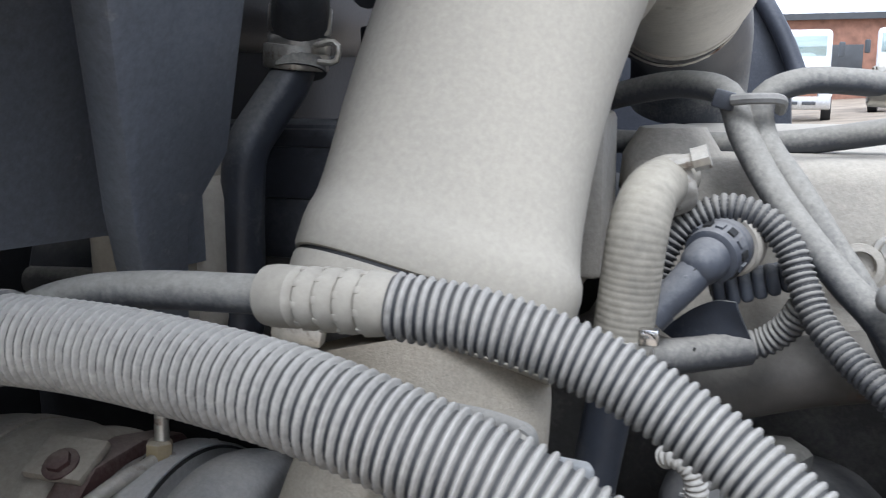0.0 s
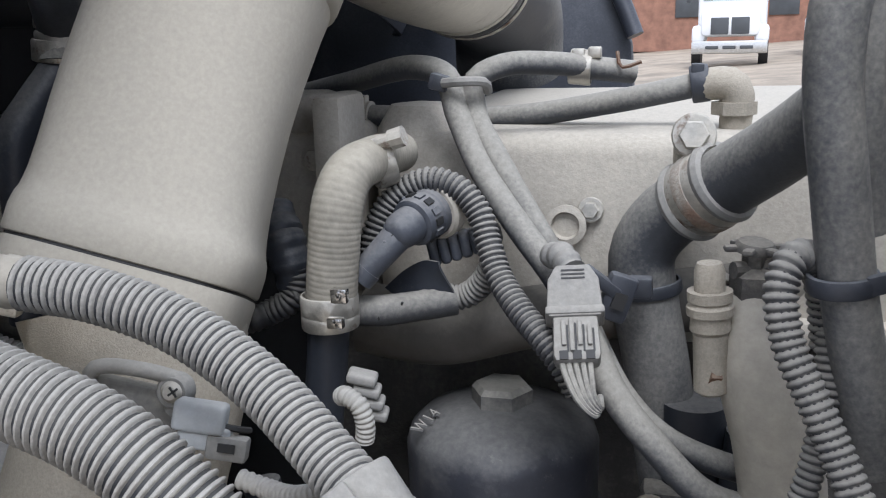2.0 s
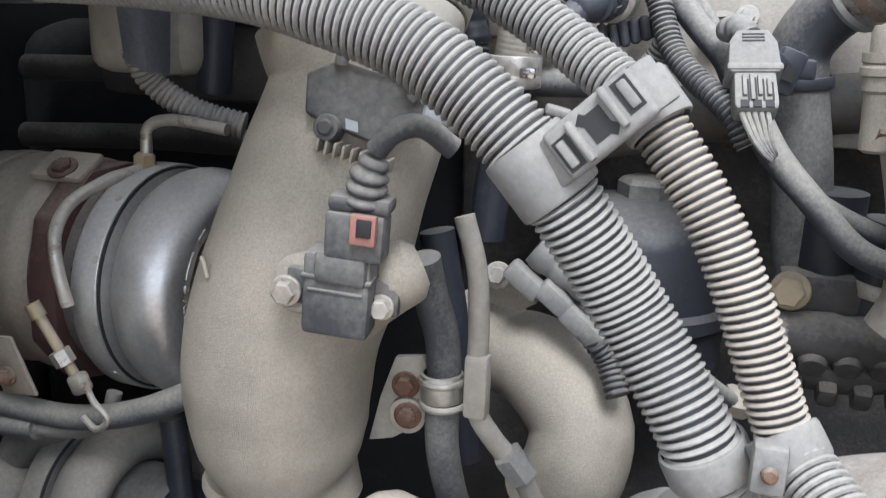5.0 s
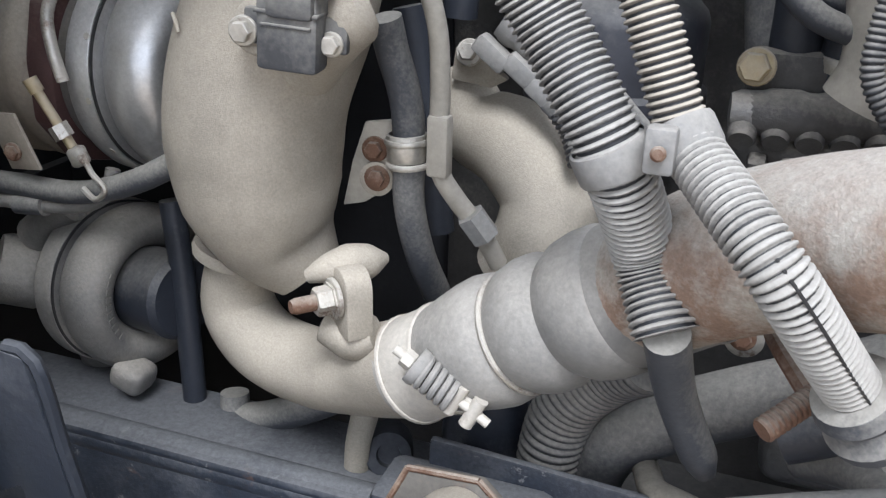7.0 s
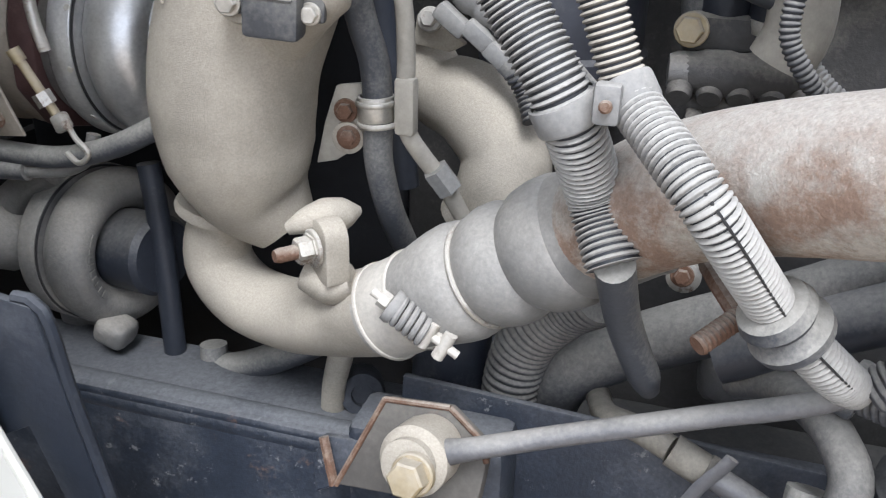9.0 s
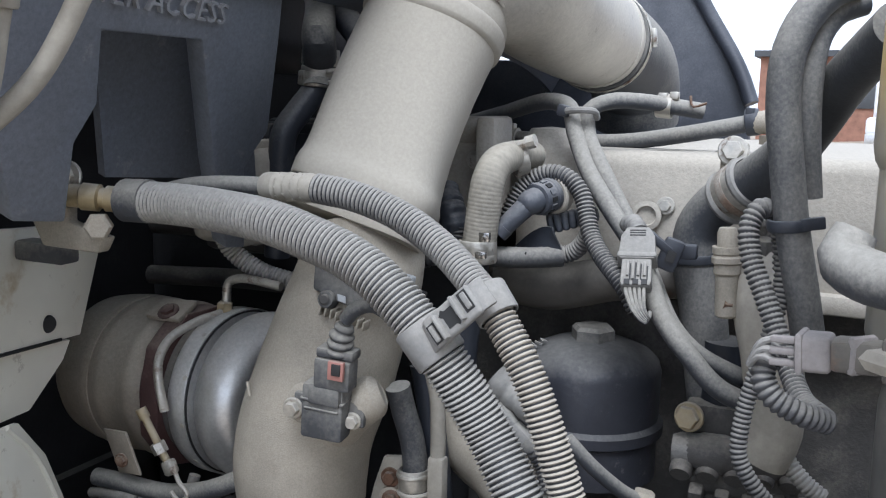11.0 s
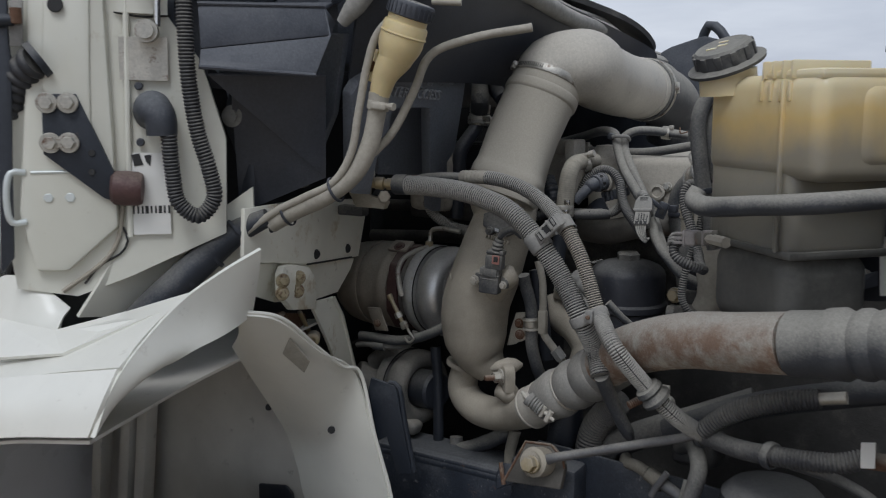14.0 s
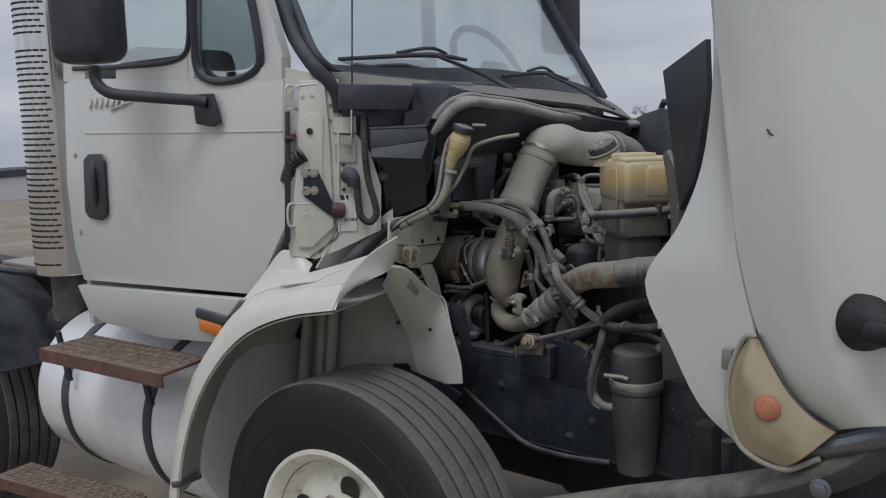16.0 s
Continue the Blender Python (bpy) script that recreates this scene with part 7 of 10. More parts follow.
# ---- white bulkhead panel and brace beside the turbocharger ----
bh2 = thing("bulkhead_panel", "white painted bulkhead panel with dark round holes", "panel", (-0.27, 0.2, 1.2))
part("upper_sheet", plate([(-0.189, -0.028, 1.426), (-0.217, 0.088, 1.423), (-0.247, 0.221, 1.413), (-0.282, 0.368, 1.400), (-0.271, 0.323, 1.305), (-0.246, 0.215, 1.314), (-0.231, 0.150, 1.320), (-0.210, 0.059, 1.338), (-0.188, -0.034, 1.353)], 0.006, 0.001), "white_dirty", bh2)
part("lower_sheet", plate([(-0.206, -0.012, 1.346), (-0.225, 0.072, 1.337), (-0.273, 0.313, 1.303), (-0.276, 0.307, 1.286), (-0.272, 0.266, 1.253), (-0.254, 0.178, 1.256), (-0.233, 0.071, 1.276), (-0.215, -0.007, 1.306)], 0.006), "white_dirty", bh2)
part("seam_line", sweep([(-0.222, 0.141, 1.322), (-0.237, 0.206, 1.316), (-0.258, 0.296, 1.308)], 0.0016, 6, 0.01), "ink", bh2)
for px in ((-0.255, 0.281, 1.325), (-0.229, 0.171, 1.333), (-0.199, 0.040, 1.392)):
    part("hole", lathe([(0.0, 0.002), (0.0065, 0.002), (0.0078, 0.0)], px, (1, -0.1, 0), 20), "ink", bh2)
bpl = thing("bolt_plate", "white mounting plate with four tarnished bolts", "bracket", (-0.220, 0.104, 1.290))
part("plate", plate([(-0.203, 0.047, 1.322), (-0.205, 0.056, 1.334), (-0.212, 0.086, 1.332), (-0.222, 0.130, 1.320), (-0.226, 0.148, 1.302), (-0.228, 0.153, 1.275), (-0.227, 0.150, 1.251), (-0.210, 0.078, 1.265), (-0.203, 0.048, 1.293)], 0.012, 0.002), "white_dirty", bpl)
for px in ((-0.190, 0.050, 1.315), (-0.201, 0.097, 1.311), (-0.200, 0.092, 1.292), (-0.190, 0.048, 1.297)):
    part("bolt", bolt_geo(px, (0.9, -0.4, 0.1), 0.0068, 0.009, 1.55), "tarnish", bpl)
br = thing("hood_hinge_brace", "white brace strip with rusty socket behind", "bracket", (-0.258, 0.224, 1.208))
part("strip", plate([(-0.239, 0.159, 1.257), (-0.259, 0.244, 1.250), (-0.266, 0.275, 1.211), (-0.280, 0.333, 1.079), (-0.262, 0.258, 1.112), (-0.250, 0.207, 1.191)], 0.006, 0.001), "white_dirty", br)
part("strip_edge", sweep([(-0.250, 0.231, 1.251), (-0.257, 0.264, 1.213), (-0.270, 0.318, 1.091)], 0.0025, 8, 0.01), "white_dirty", br)
# Dark sheet stands in for the shaded cavity behind the web.
part("web_shade", plate([(-0.252, 0.099, 1.251), (-0.271, 0.181, 1.232), (-0.288, 0.250, 1.151), (-0.300, 0.310, 1.049), (-0.268, 0.150, 1.080)], 0.003), "frame", br, "dark plate put in for the shaded void behind the web")
part("web", plate([(-0.250, 0.099, 1.251), (-0.269, 0.181, 1.232), (-0.276, 0.205, 1.165), (-0.286, 0.255, 1.070), (-0.263, 0.155, 1.128)], 0.004), "rusty", br, "rusty brown web")
part("web_rib", sweep([(-0.240, 0.100, 1.250), (-0.245, 0.123, 1.220), (-0.253, 0.158, 1.147)], 0.006, 8, 0.01), "rusty", br)
part("socket", lathe([(0.005, -0.010), (0.0105, -0.010), (0.0105, 0.012), (0.007, 0.014), (0.004, 0.014), (0.004, 0.004)], (-0.240, 0.172, 1.197), (0.6, -0.8, 0), 20), "brass", br)
part("pin", sweep([(-0.258, 0.187, 1.196), (-0.250, 0.152, 1.242)], 0.0035, 10, 0.01), "brass", br)

sbk = thing("splash_bracket", "bent black steel splash bracket before the rail", "bracket", (-0.066, 0.160, 1.117))
part("plate", plate([(-0.129, 0.180, 1.149), (-0.098, 0.180, 1.145), (-0.083, 0.180, 1.143), (-0.070, 0.180, 1.085), (-0.054, 0.180, 1.011), (-0.081, 0.180, 1.003), (-0.100, 0.180, 1.060), (-0.158, 0.180, 1.028)], 0.006, 0.001), "frame", sbk)
part("flange", sweep([(-0.096, 0.178, 1.146), (-0.081, 0.178, 1.144), (-0.068, 0.178, 1.087), (-0.052, 0.178, 1.013)], 0.004, 8, 0.01), "frame", sbk)

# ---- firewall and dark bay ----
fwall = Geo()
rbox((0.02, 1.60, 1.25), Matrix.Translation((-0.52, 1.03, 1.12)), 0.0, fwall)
solo("wall_firewall", fwall, "dark", "dark firewall behind the engine", "wall", kind="structure")
bay = thing("bay_rear_ledge", "dusty tan steel ledge behind the turbocharger", "ledge", (-0.40, 0.55, 1.38))
part("ledge", rbox((0.085, 0.06, 0.095), Matrix.Translation((-0.199, 0.470, 1.423)), 0.014, segments=3), "tank_low", bay)
part("ledge_rib", rbox((0.012, 0.066, 0.10), Matrix.Translation((-0.171, 0.462, 1.427)), 0.005), "tanhose", bay)
part("ledge_back", rbox((0.20, 0.03, 0.09), Matrix.Translation((-0.211, 0.560, 1.392)), 0.01), "cast_dark", bay)
part("cross_bar", sweep([(-0.448, 0.620, 1.357), (-0.325, 0.620, 1.361), (-0.190, 0.600, 1.367)], 0.012, 12, 0.02), "cast_dark", bay)
part("lower_bar", sweep([(-0.456, 0.620, 1.292), (-0.318, 0.620, 1.300), (-0.192, 0.600, 1.306)], 0.012, 12, 0.02), "cast_dark", bay)
eb = thing("relay_box", "black relay box on the firewall", "box", (-0.153, 0.550, 1.466))
part("box", rbox((0.12, 0.05, 0.05), Matrix.Translation((-0.156, 0.560, 1.471)), 0.006), "plast", eb)
part("lid", rbox((0.125, 0.055, 0.012), Matrix.Translation((-0.154, 0.560, 1.486)), 0.003), "plast", eb)
part("lower_plug", rbox((0.06, 0.04, 0.06), Matrix.Translation((-0.168, 0.560, 1.435)), 0.008), "plast", eb)
part("side_loom", loom([(-0.180, 0.500, 1.480), (-0.196, 0.500, 1.478), (-0.217, 0.500, 1.470), (-0.230, 0.500, 1.455)], 0.012, 0.005, 0.15, 14), "loom_black", eb)
part("drop_loom", loom([(-0.186, 0.420, 1.397), (-0.180, 0.430, 1.374), (-0.153, 0.440, 1.354), (-0.122, 0.450, 1.345)], 0.0095, 0.004, 0.15, 12), "loom", eb)
hh = thing("heater_pipe", "blue-black rubber heater pipe with spring clamps", "hose", (-0.134, 0.440, 1.460))
part("pipe", sweep([(-0.157, 0.470, 1.364), (-0.153, 0.470, 1.412), (-0.151, 0.470, 1.458), (-0.147, 0.470, 1.484), (-0.140, 0.485, 1.505), (-0.133, 0.500, 1.524), (-0.130, 0.505, 1.540)], [0.0125, 0.0125, 0.0125, 0.0125, 0.0125, 0.0125, 0.012], 20, 0.006), "rubber_dark", hh)
part("joint", sweep([(-0.129, 0.500, 1.526), (-0.130, 0.505, 1.547), (-0.115, 0.480, 1.575), (-0.140, 0.520, 1.608), (-0.185, 0.560, 1.654)], [0.0165, 0.0165, 0.016, 0.014, 0.014], 20, 0.006), "rubber", hh)
part("clamp_band", ring((-0.132, 0.505, 1.535), (0.1, 0, 1), 0.0178, 0.014, 0.0015, 28), "steel", hh)
part("clamp_band", ring((-0.130, 0.505, 1.542), (0.1, 0, 1), 0.0168, 0.010, 0.0015, 28), "steel", hh)
part("clamp_band", ring((-0.129, 0.505, 1.556), (0.1, 0, 1), 0.0168, 0.016, 0.0015, 28), "steel", hh)
part("clamp_loop", sweep([(-0.114, 0.492, 1.541), (-0.100, 0.492, 1.542), (-0.101, 0.492, 1.532), (-0.112, 0.492, 1.532)], 0.0018, 8, 0.004), "steel", hh)
part("twin_pipe", sweep([(-0.081, 0.500, 1.572), (-0.123, 0.530, 1.603), (-0.166, 0.560, 1.648), (-0.198, 0.580, 1.694)], 0.013, 16, 0.01), "rubber_dark", hh)
so = Geo()
rbox((0.06, 0.05, 0.07), Matrix.Translation((-0.438, 0.350, 1.448)), 0.01, so)
solo("valve_block", so, "cast", "dusty metal valve block in the dark bay", "valve")

# ---- air cleaner ----
ac = thing("air_cleaner", "black plastic air cleaner box with moulded lettering", "air cleaner", (-0.2, 0.22, 1.45))
part("front_panel", plate([(-0.089, 0.149, 1.664), (-0.067, 0.364, 1.696), (-0.091, 0.369, 1.628), (-0.112, 0.388, 1.570), (-0.139, 0.409, 1.494), (-0.145, 0.398, 1.478), (-0.152, 0.392, 1.462), (-0.179, 0.426, 1.385), (-0.179, 0.399, 1.388), (-0.153, 0.352, 1.465), (-0.119, 0.300, 1.564), (-0.123, 0.206, 1.564), (-0.140, 0.216, 1.516), (-0.151, 0.205, 1.490), (-0.171, 0.212, 1.433), (-0.172, 0.169, 1.438), (-0.121, 0.106, 1.583)], 0.02, 0.003), "plast_aged", ac)
part("recess_cheek", plate([(-0.163, 0.361, 1.569), (-0.162, 0.378, 1.569), (-0.205, 0.444, 1.443), (-0.206, 0.426, 1.444)], 0.05), "plast_aged", ac)
part("recess_back", plate([(-0.168, 0.252, 1.571), (-0.160, 0.375, 1.576), (-0.205, 0.440, 1.443), (-0.209, 0.298, 1.453)], 0.008), "plast_aged", ac)
part("back_box", rbox((0.26, 0.22, 0.20), Matrix.Translation((-0.29, 0.26, 1.72)), 0.01), "plast_aged", ac)
part("side_wall", plate([(-0.485, 0.160, 1.679), (-0.122, 0.130, 1.662), (-0.145, 0.130, 1.552), (-0.207, 0.150, 1.467), (-0.386, 0.180, 1.505), (-0.413, 0.180, 1.605)], 0.012, 0.003), "plast_aged", ac)
PN = Vector((1, -0.05, -0.37)).normalized()
PV = (Vector((0.37, 0.0, 1.0)) - PN * PN.dot(Vector((0.37, 0.0, 1.0)))).normalized()
PU = PV.cross(PN)
for q in ((-0.082, 0.244, 1.604), (-0.080, 0.270, 1.607), (-0.078, 0.299, 1.608), (-0.076, 0.327, 1.609), (-0.079, 0.183, 1.621), (-0.077, 0.206, 1.623)):
    fm = Matrix((PU, PV, PN)).transposed().to_4x4()
    part("fin", rbox((0.004, 0.030, 0.010), Matrix.Translation(q) @ fm @ pose(0, 0, 0, -10, 0, 8), 0.0012), "plast_aged", ac)
TP0, TP1 = Vector((-0.096, 0.168, 1.583)), Vector((-0.091, 0.308, 1.577))
tu_ = (TP1 - TP0).normalized()
tm = Matrix((tu_, PN.cross(tu_), PN)).transposed().to_4x4()
tm.translation = (TP0 + TP1) / 2
part("letters", text_geo("FILTER ACCESS", 0.0225, tm, 0.0030), "letter_grey", ac, "raised moulded letters")

# ---- brake fluid reservoir and its hoses ----
rv = thing("clutch_reservoir", "amber plastic fluid reservoir with black ribbed cap", "reservoir", (0.084, -0.079, 1.564))
CC, NB = Vector((0.032, 0.050, 1.671)), Vector((-0.012, 0.046, 1.573))
rax = (CC - Vector((0.012, 0.047, 1.615))).normalized()
rr = 0.0272
part("bowl", lathe([(rr * 0.62, -rr * 2.35), (rr * 0.80, -rr * 2.0), (rr * 0.98, -rr * 1.55), (rr * 1.04, -rr * 1.25), (rr * 1.04, -rr * 0.45), (rr * 1.00, -rr * 0.35), (rr * 0.92, -rr * 0.3), (rr * 0.92, 0.0)], CC, rax, 40), "fluid", rv)
part("bowl_seam", ring(CC - rax * rr * 0.85, rax, rr * 1.03, 0.003, 0.0018, 40), "fluid", rv)
part("neck", sweep([tuple(CC - rax * rr * 1.9), (-0.002, 0.046, 1.600), tuple(NB)], [rr * 0.82, 0.0165, 0.0125], 24, 0.005), "fluid", rv)
part("ear", rbox((0.026, 0.010, 0.042), Matrix.Translation((-0.022, 0.052, 1.612)) @ pose(0, 0, 0, 0, 15, 0), 0.004), "fluid", rv)
part("mount_bolt", bolt_geo((-0.024, 0.044, 1.612), (0.3, -0.9, 0), 0.005, 0.005), "rusty", rv)
cap = part("cap", lathe([(rr * 0.95, -rr * 0.05), (rr * 1.06, 0.0), (rr * 1.08, rr * 0.55), (rr * 1.02, rr * 0.66), (rr * 0.9, rr * 0.69), (rr * 0.86, rr * 0.66), (0.0, rr * 0.66)], CC, rax, 36), "plast", rv, "black ribbed screw cap with dusty top")
part("cap_top", lathe([(rr * 0.84, rr * 0.665), (rr * 0.80, rr * 0.69), (0.0, rr * 0.69)], CC, rax, 32), "plast_grey", cap, "pale dusty cap top")
for k in range(28):
    a = 2 * math.pi * k / 28
    m = basis(rax, CC) @ Matrix.Translation((rr * 1.07 * math.cos(a), rr * 1.07 * math.sin(a), rr * 0.28)) @ pose(0, 0, 0, 0, 0, math.degrees(a))
    part("grip_rib", rbox((0.0018, 0.0022, rr * 0.5), m, 0.0), "plast", cap)
for k in range(2):
    part("symbol_bar", rbox((0.010, 0.002, 0.0006), basis(rax, CC) @ pose(0.0, -0.004 + 0.008 * k, rr * 0.695, 0, 0, 20), 0.0), "ink", cap)
rh = thing("reservoir_hose", "dusty rubber supply hose bundled with ties", "hose", (-0.113, 0.000, 1.425))
part("hose", sweep([(-0.0115, 0.046, 1.578), (-0.016, 0.045, 1.550), (-0.026, 0.042, 1.510), (-0.046, 0.036, 1.474), (-0.082, 0.022, 1.445), (-0.128, 0.012, 1.424), (-0.165, 0.005, 1.404)], [0.0138, 0.0118, 0.0120, 0.0122, 0.0125, 0.0125, 0.0125], 18, 0.008), "tanhose", rh)
hcx = Vector((-0.0115, 0.046, 1.575)) - Vector((-0.016, 0.045, 1.550))
CND = [(-0.167, 0.0, 1.413), (-0.204, -0.02, 1.393), (-0.231, -0.06, 1.357), (-0.266, -0.1, 1.309), (-0.31, -0.12, 1.263)]
part("conduit", sweep(CND, [0.0125, 0.017, 0.021, 0.023, 0.024], 20, 0.006), "rubber_dark", rh, "thick black conduit")
part("hose_band", ring((-0.0135, 0.0457, 1.562), hcx, 0.0130, 0.012, 0.0014, 28), "tanhose", rh, "dusty steel hose band")
part("clamp_housing", rbox((0.024, 0.010, 0.0095), Matrix.Translation((-0.002, 0.033, 1.561)) @ pose(0, 0, 0, 0, 6, 0), 0.003, segments=3), "tanhose", rh)
part("clamp_screw", lathe([(0.0032, -0.006), (0.0032, 0.004), (0.0048, 0.004), (0.0048, 0.009), (0.0, 0.009)], (0.012, 0.033, 1.561), (1, -0.1, -0.1), 8), "tanhose", rh)
for q, r_ in (((-0.070, 0.026, 1.453), 0.0165), ((-0.140, 0.010, 1.418), 0.0155)):
    part("tie", ring(q, (-0.8, -0.2, -0.4), r_, 0.004, 0.0014, 24), "plast", rh)
for k in range(3):
    part("wrap", ring(Vector(CND[1]).lerp(Vector(CND[3]), 0.35 * k), Vector(CND[3]) - Vector(CND[1]), 0.0185 + 0.0022 * k, 0.006, 0.0015, 24), "plast", rh)
tb3 = thing("vent_tube", "thin dusty tube arching from the reservoir", "tube", (0.083, 0.080, 1.612))
part("tube", sweep([(0.010, 0.040, 1.668), (-0.008, 0.036, 1.648), (-0.022, 0.034, 1.610), (-0.034, 0.030, 1.550), (-0.044, 0.026, 1.500), (-0.066, 0.018, 1.464), (-0.104, 0.006, 1.444), (-0.150, -0.004, 1.422), (-0.190, -0.020, 1.392)], 0.0052, 12, 0.008), "tanhose", tb3)
part("tube_end", sweep([(0.050, 0.075, 1.690), (0.084, 0.090, 1.688)], 0.0042, 12, 0.01), "tanhose", tb3)
part("tube_long", sweep([(0.147, 0.160, 1.660), (0.073, 0.130, 1.647), (0.031, 0.100, 1.626), (0.015, 0.085, 1.580), (-0.012, 0.070, 1.524), (-0.039, 0.050, 1.491)], 0.0056, 12, 0.008), "tanhose", tb3)

# ---- coolant tank ----
ct = thing("coolant_tank", "yellowed plastic coolant tank with stained lower half", "coolant tank", (0.47, 0.24, 1.31))
A, B = Vector((0.352, 0.240)), Vector((0.508, 0.098))
d = (B - A).normalized()
nrm = Vector((d.y * -1, d.x))
wA, dA = (B - A).length, 0.20
ctr = A + d * wA / 2 + nrm * dA / 2
rz = math.degrees(math.atan2(d.y, d.x))
def tank_m(z, dx=0.0, dy=0.0, ry=0.0):
    return pose(ctr.x, ctr.y, z, 0, 0, rz) @ Matrix.Translation((dx, dy, 0)) @ pose(0, 0, 0, 0, ry, 0)
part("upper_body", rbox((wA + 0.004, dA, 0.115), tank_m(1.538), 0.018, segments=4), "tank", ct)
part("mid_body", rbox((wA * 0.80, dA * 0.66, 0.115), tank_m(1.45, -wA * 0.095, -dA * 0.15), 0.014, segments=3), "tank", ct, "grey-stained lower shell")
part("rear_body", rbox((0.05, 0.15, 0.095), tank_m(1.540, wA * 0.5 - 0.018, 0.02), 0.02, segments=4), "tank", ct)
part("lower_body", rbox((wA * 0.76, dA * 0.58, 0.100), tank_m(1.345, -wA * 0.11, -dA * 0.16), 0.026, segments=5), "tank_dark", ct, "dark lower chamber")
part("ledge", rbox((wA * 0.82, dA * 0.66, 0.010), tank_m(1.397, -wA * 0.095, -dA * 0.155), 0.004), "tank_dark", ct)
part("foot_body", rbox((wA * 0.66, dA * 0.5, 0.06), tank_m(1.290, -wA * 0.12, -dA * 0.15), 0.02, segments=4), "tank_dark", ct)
part("seam", rbox((0.005, 0.006, 0.19), tank_m(1.495, wA * 0.22, -dA / 2 - 0.001), 0.002), "tank", ct)
for k in range(4):
    part("top_rib", rbox((0.005, 0.10, 0.020), tank_m(1.600, 0.005 + 0.017 * k, -0.05), 0.002), "tank", ct)
    part("rib_foot", rbox((0.005, 0.004, 0.022), tank_m(1.577, 0.005 + 0.017 * k, -dA / 2 - 0.001), 0.001), "tank", ct)
part("top_shelf", rbox((wA * 0.5, dA * 0.96, 0.012), tank_m(1.594, wA * 0.24, 0.0), 0.005), "tank", ct)
ssr = part("level_sensor", sweep([tuple(tank_m(1.397, -0.098, -dA / 2 - 0.002).translation), tuple(tank_m(1.397, -0.048, -dA / 2 - 0.002).translation)], 0.0070, 8, 0.006), "tanhose", ct, "tan level sensor tube")
part("sensor_collar", rbox((0.006, 0.018, 0.020), tank_m(1.397, -0.090, -dA / 2 - 0.002), 0.003), "plug_pink", ssr)
part("filler", lathe([(0.034, -0.03), (0.034, 0.0)], (0.377, 0.230, 1.605), (-0.05, -0.1, 1), 32), "tank", ct)
capc = part("cap", lathe([(0.030, -0.004), (0.046, -0.003), (0.047, 0.001), (0.041, 0.003), (0.036, 0.004), (0.035, 0.020), (0.032, 0.023), (0.0, 0.023)], (0.376, 0.228, 1.612), (-0.22, -0.42, 1), 40), "plast_dusty", ct, "dusty black pressure cap")
for k in range(12):
    a = 2 * math.pi * k / 12
    part("grip", rbox((0.004, 0.008, 0.016), basis((-0.22, -0.42, 1), (0.376, 0.228, 1.612)) @ pose(0.0355 * math.cos(a), 0.0355 * math.sin(a), 0.012, 0, 0, math.degrees(a)), 0.001), "plast_dusty", capc)
for k in range(3):
    part("symbol_bar", rbox((0.012, 0.004, 0.001), basis((-0.22, -0.42, 1), (0.376, 0.228, 1.612)) @ pose(-0.006 + 0.008 * (k % 2), -0.012 + 0.011 * k, 0.0236, 0, 0, 20), 0.0), "tank", capc)
hx = thing("tank_hose", "dusty hose clipped across the coolant tank", "hose", (0.487, 0.160, 1.457))
part("hose", sweep([(0.354, 0.210, 1.460), (0.350, 0.205, 1.448), (0.363, 0.190, 1.442), (0.446, 0.130, 1.452), (0.516, 0.090, 1.462), (0.567, 0.130, 1.466), (0.606, 0.200, 1.468), (0.629, 0.240, 1.468)], [0.010, 0.0125, 0.0125, 0.0115, 0.0115, 0.011, 0.011, 0.011], 18, 0.006), "rubber", hx)
part("clip", rbox((0.014, 0.018, 0.03), Matrix.Translation((0.580, 0.140, 1.468)), 0.002), "plast", hx)
part("riser", sweep([(0.595, 0.220, 1.470), (0.583, 0.240, 1.527), (0.582, 0.250, 1.564)], 0.013, 16, 0.006), "rubber", hx)
part("riser_clip", ring((0.588, 0.225, 1.494), (0, 0, 1), 0.013, 0.03, 0.002, 20), "plast", hx)
tbk = thing("tank_bracket", "black steel bracket with label and bolts", "bracket", (0.571, 0.270, 1.386))
part("plate", plate([(0.492, 0.300, 1.426), (0.609, 0.270, 1.436), (0.615, 0.270, 1.337), (0.506, 0.300, 1.321)], 0.006), "plast", tbk)
part("label", plate([(0.554, 0.262, 1.409), (0.574, 0.258, 1.411), (0.579, 0.258, 1.342), (0.559, 0.262, 1.339)], 0.001), "label", tbk, "white bar code label")
for k in range(9):
    part("print_bar", plate([(0.566, 0.256, 1.405), (0.572, 0.254, 1.405), (0.573, 0.254, 1.402), (0.566, 0.256, 1.401)], 0.0006) if k == 0 else rbox((0.007, 0.001, 0.0022), Matrix.Translation(Vector((0.569, 0.255, 1.403)) - Vector((0, 0, 0.0062 * k))), 0.0), "ink", tbk)
for q in ((0.536, 0.270, 1.401), (0.538, 0.270, 1.358), (0.604, 0.255, 1.403), (0.606, 0.255, 1.353)):
    part("bolt", bolt_geo(q, (0.1, -1, 0), 0.007, 0.006), "steel", tbk)
part("arm", plate([(0.509, 0.240, 1.398), (0.550, 0.265, 1.411), (0.550, 0.265, 1.394), (0.519, 0.240, 1.381)], 0.006), "plast", tbk)
part("arm", plate([(0.511, 0.240, 1.354), (0.552, 0.265, 1.367), (0.553, 0.265, 1.350), (0.521, 0.240, 1.340)], 0.006), "plast", tbk)

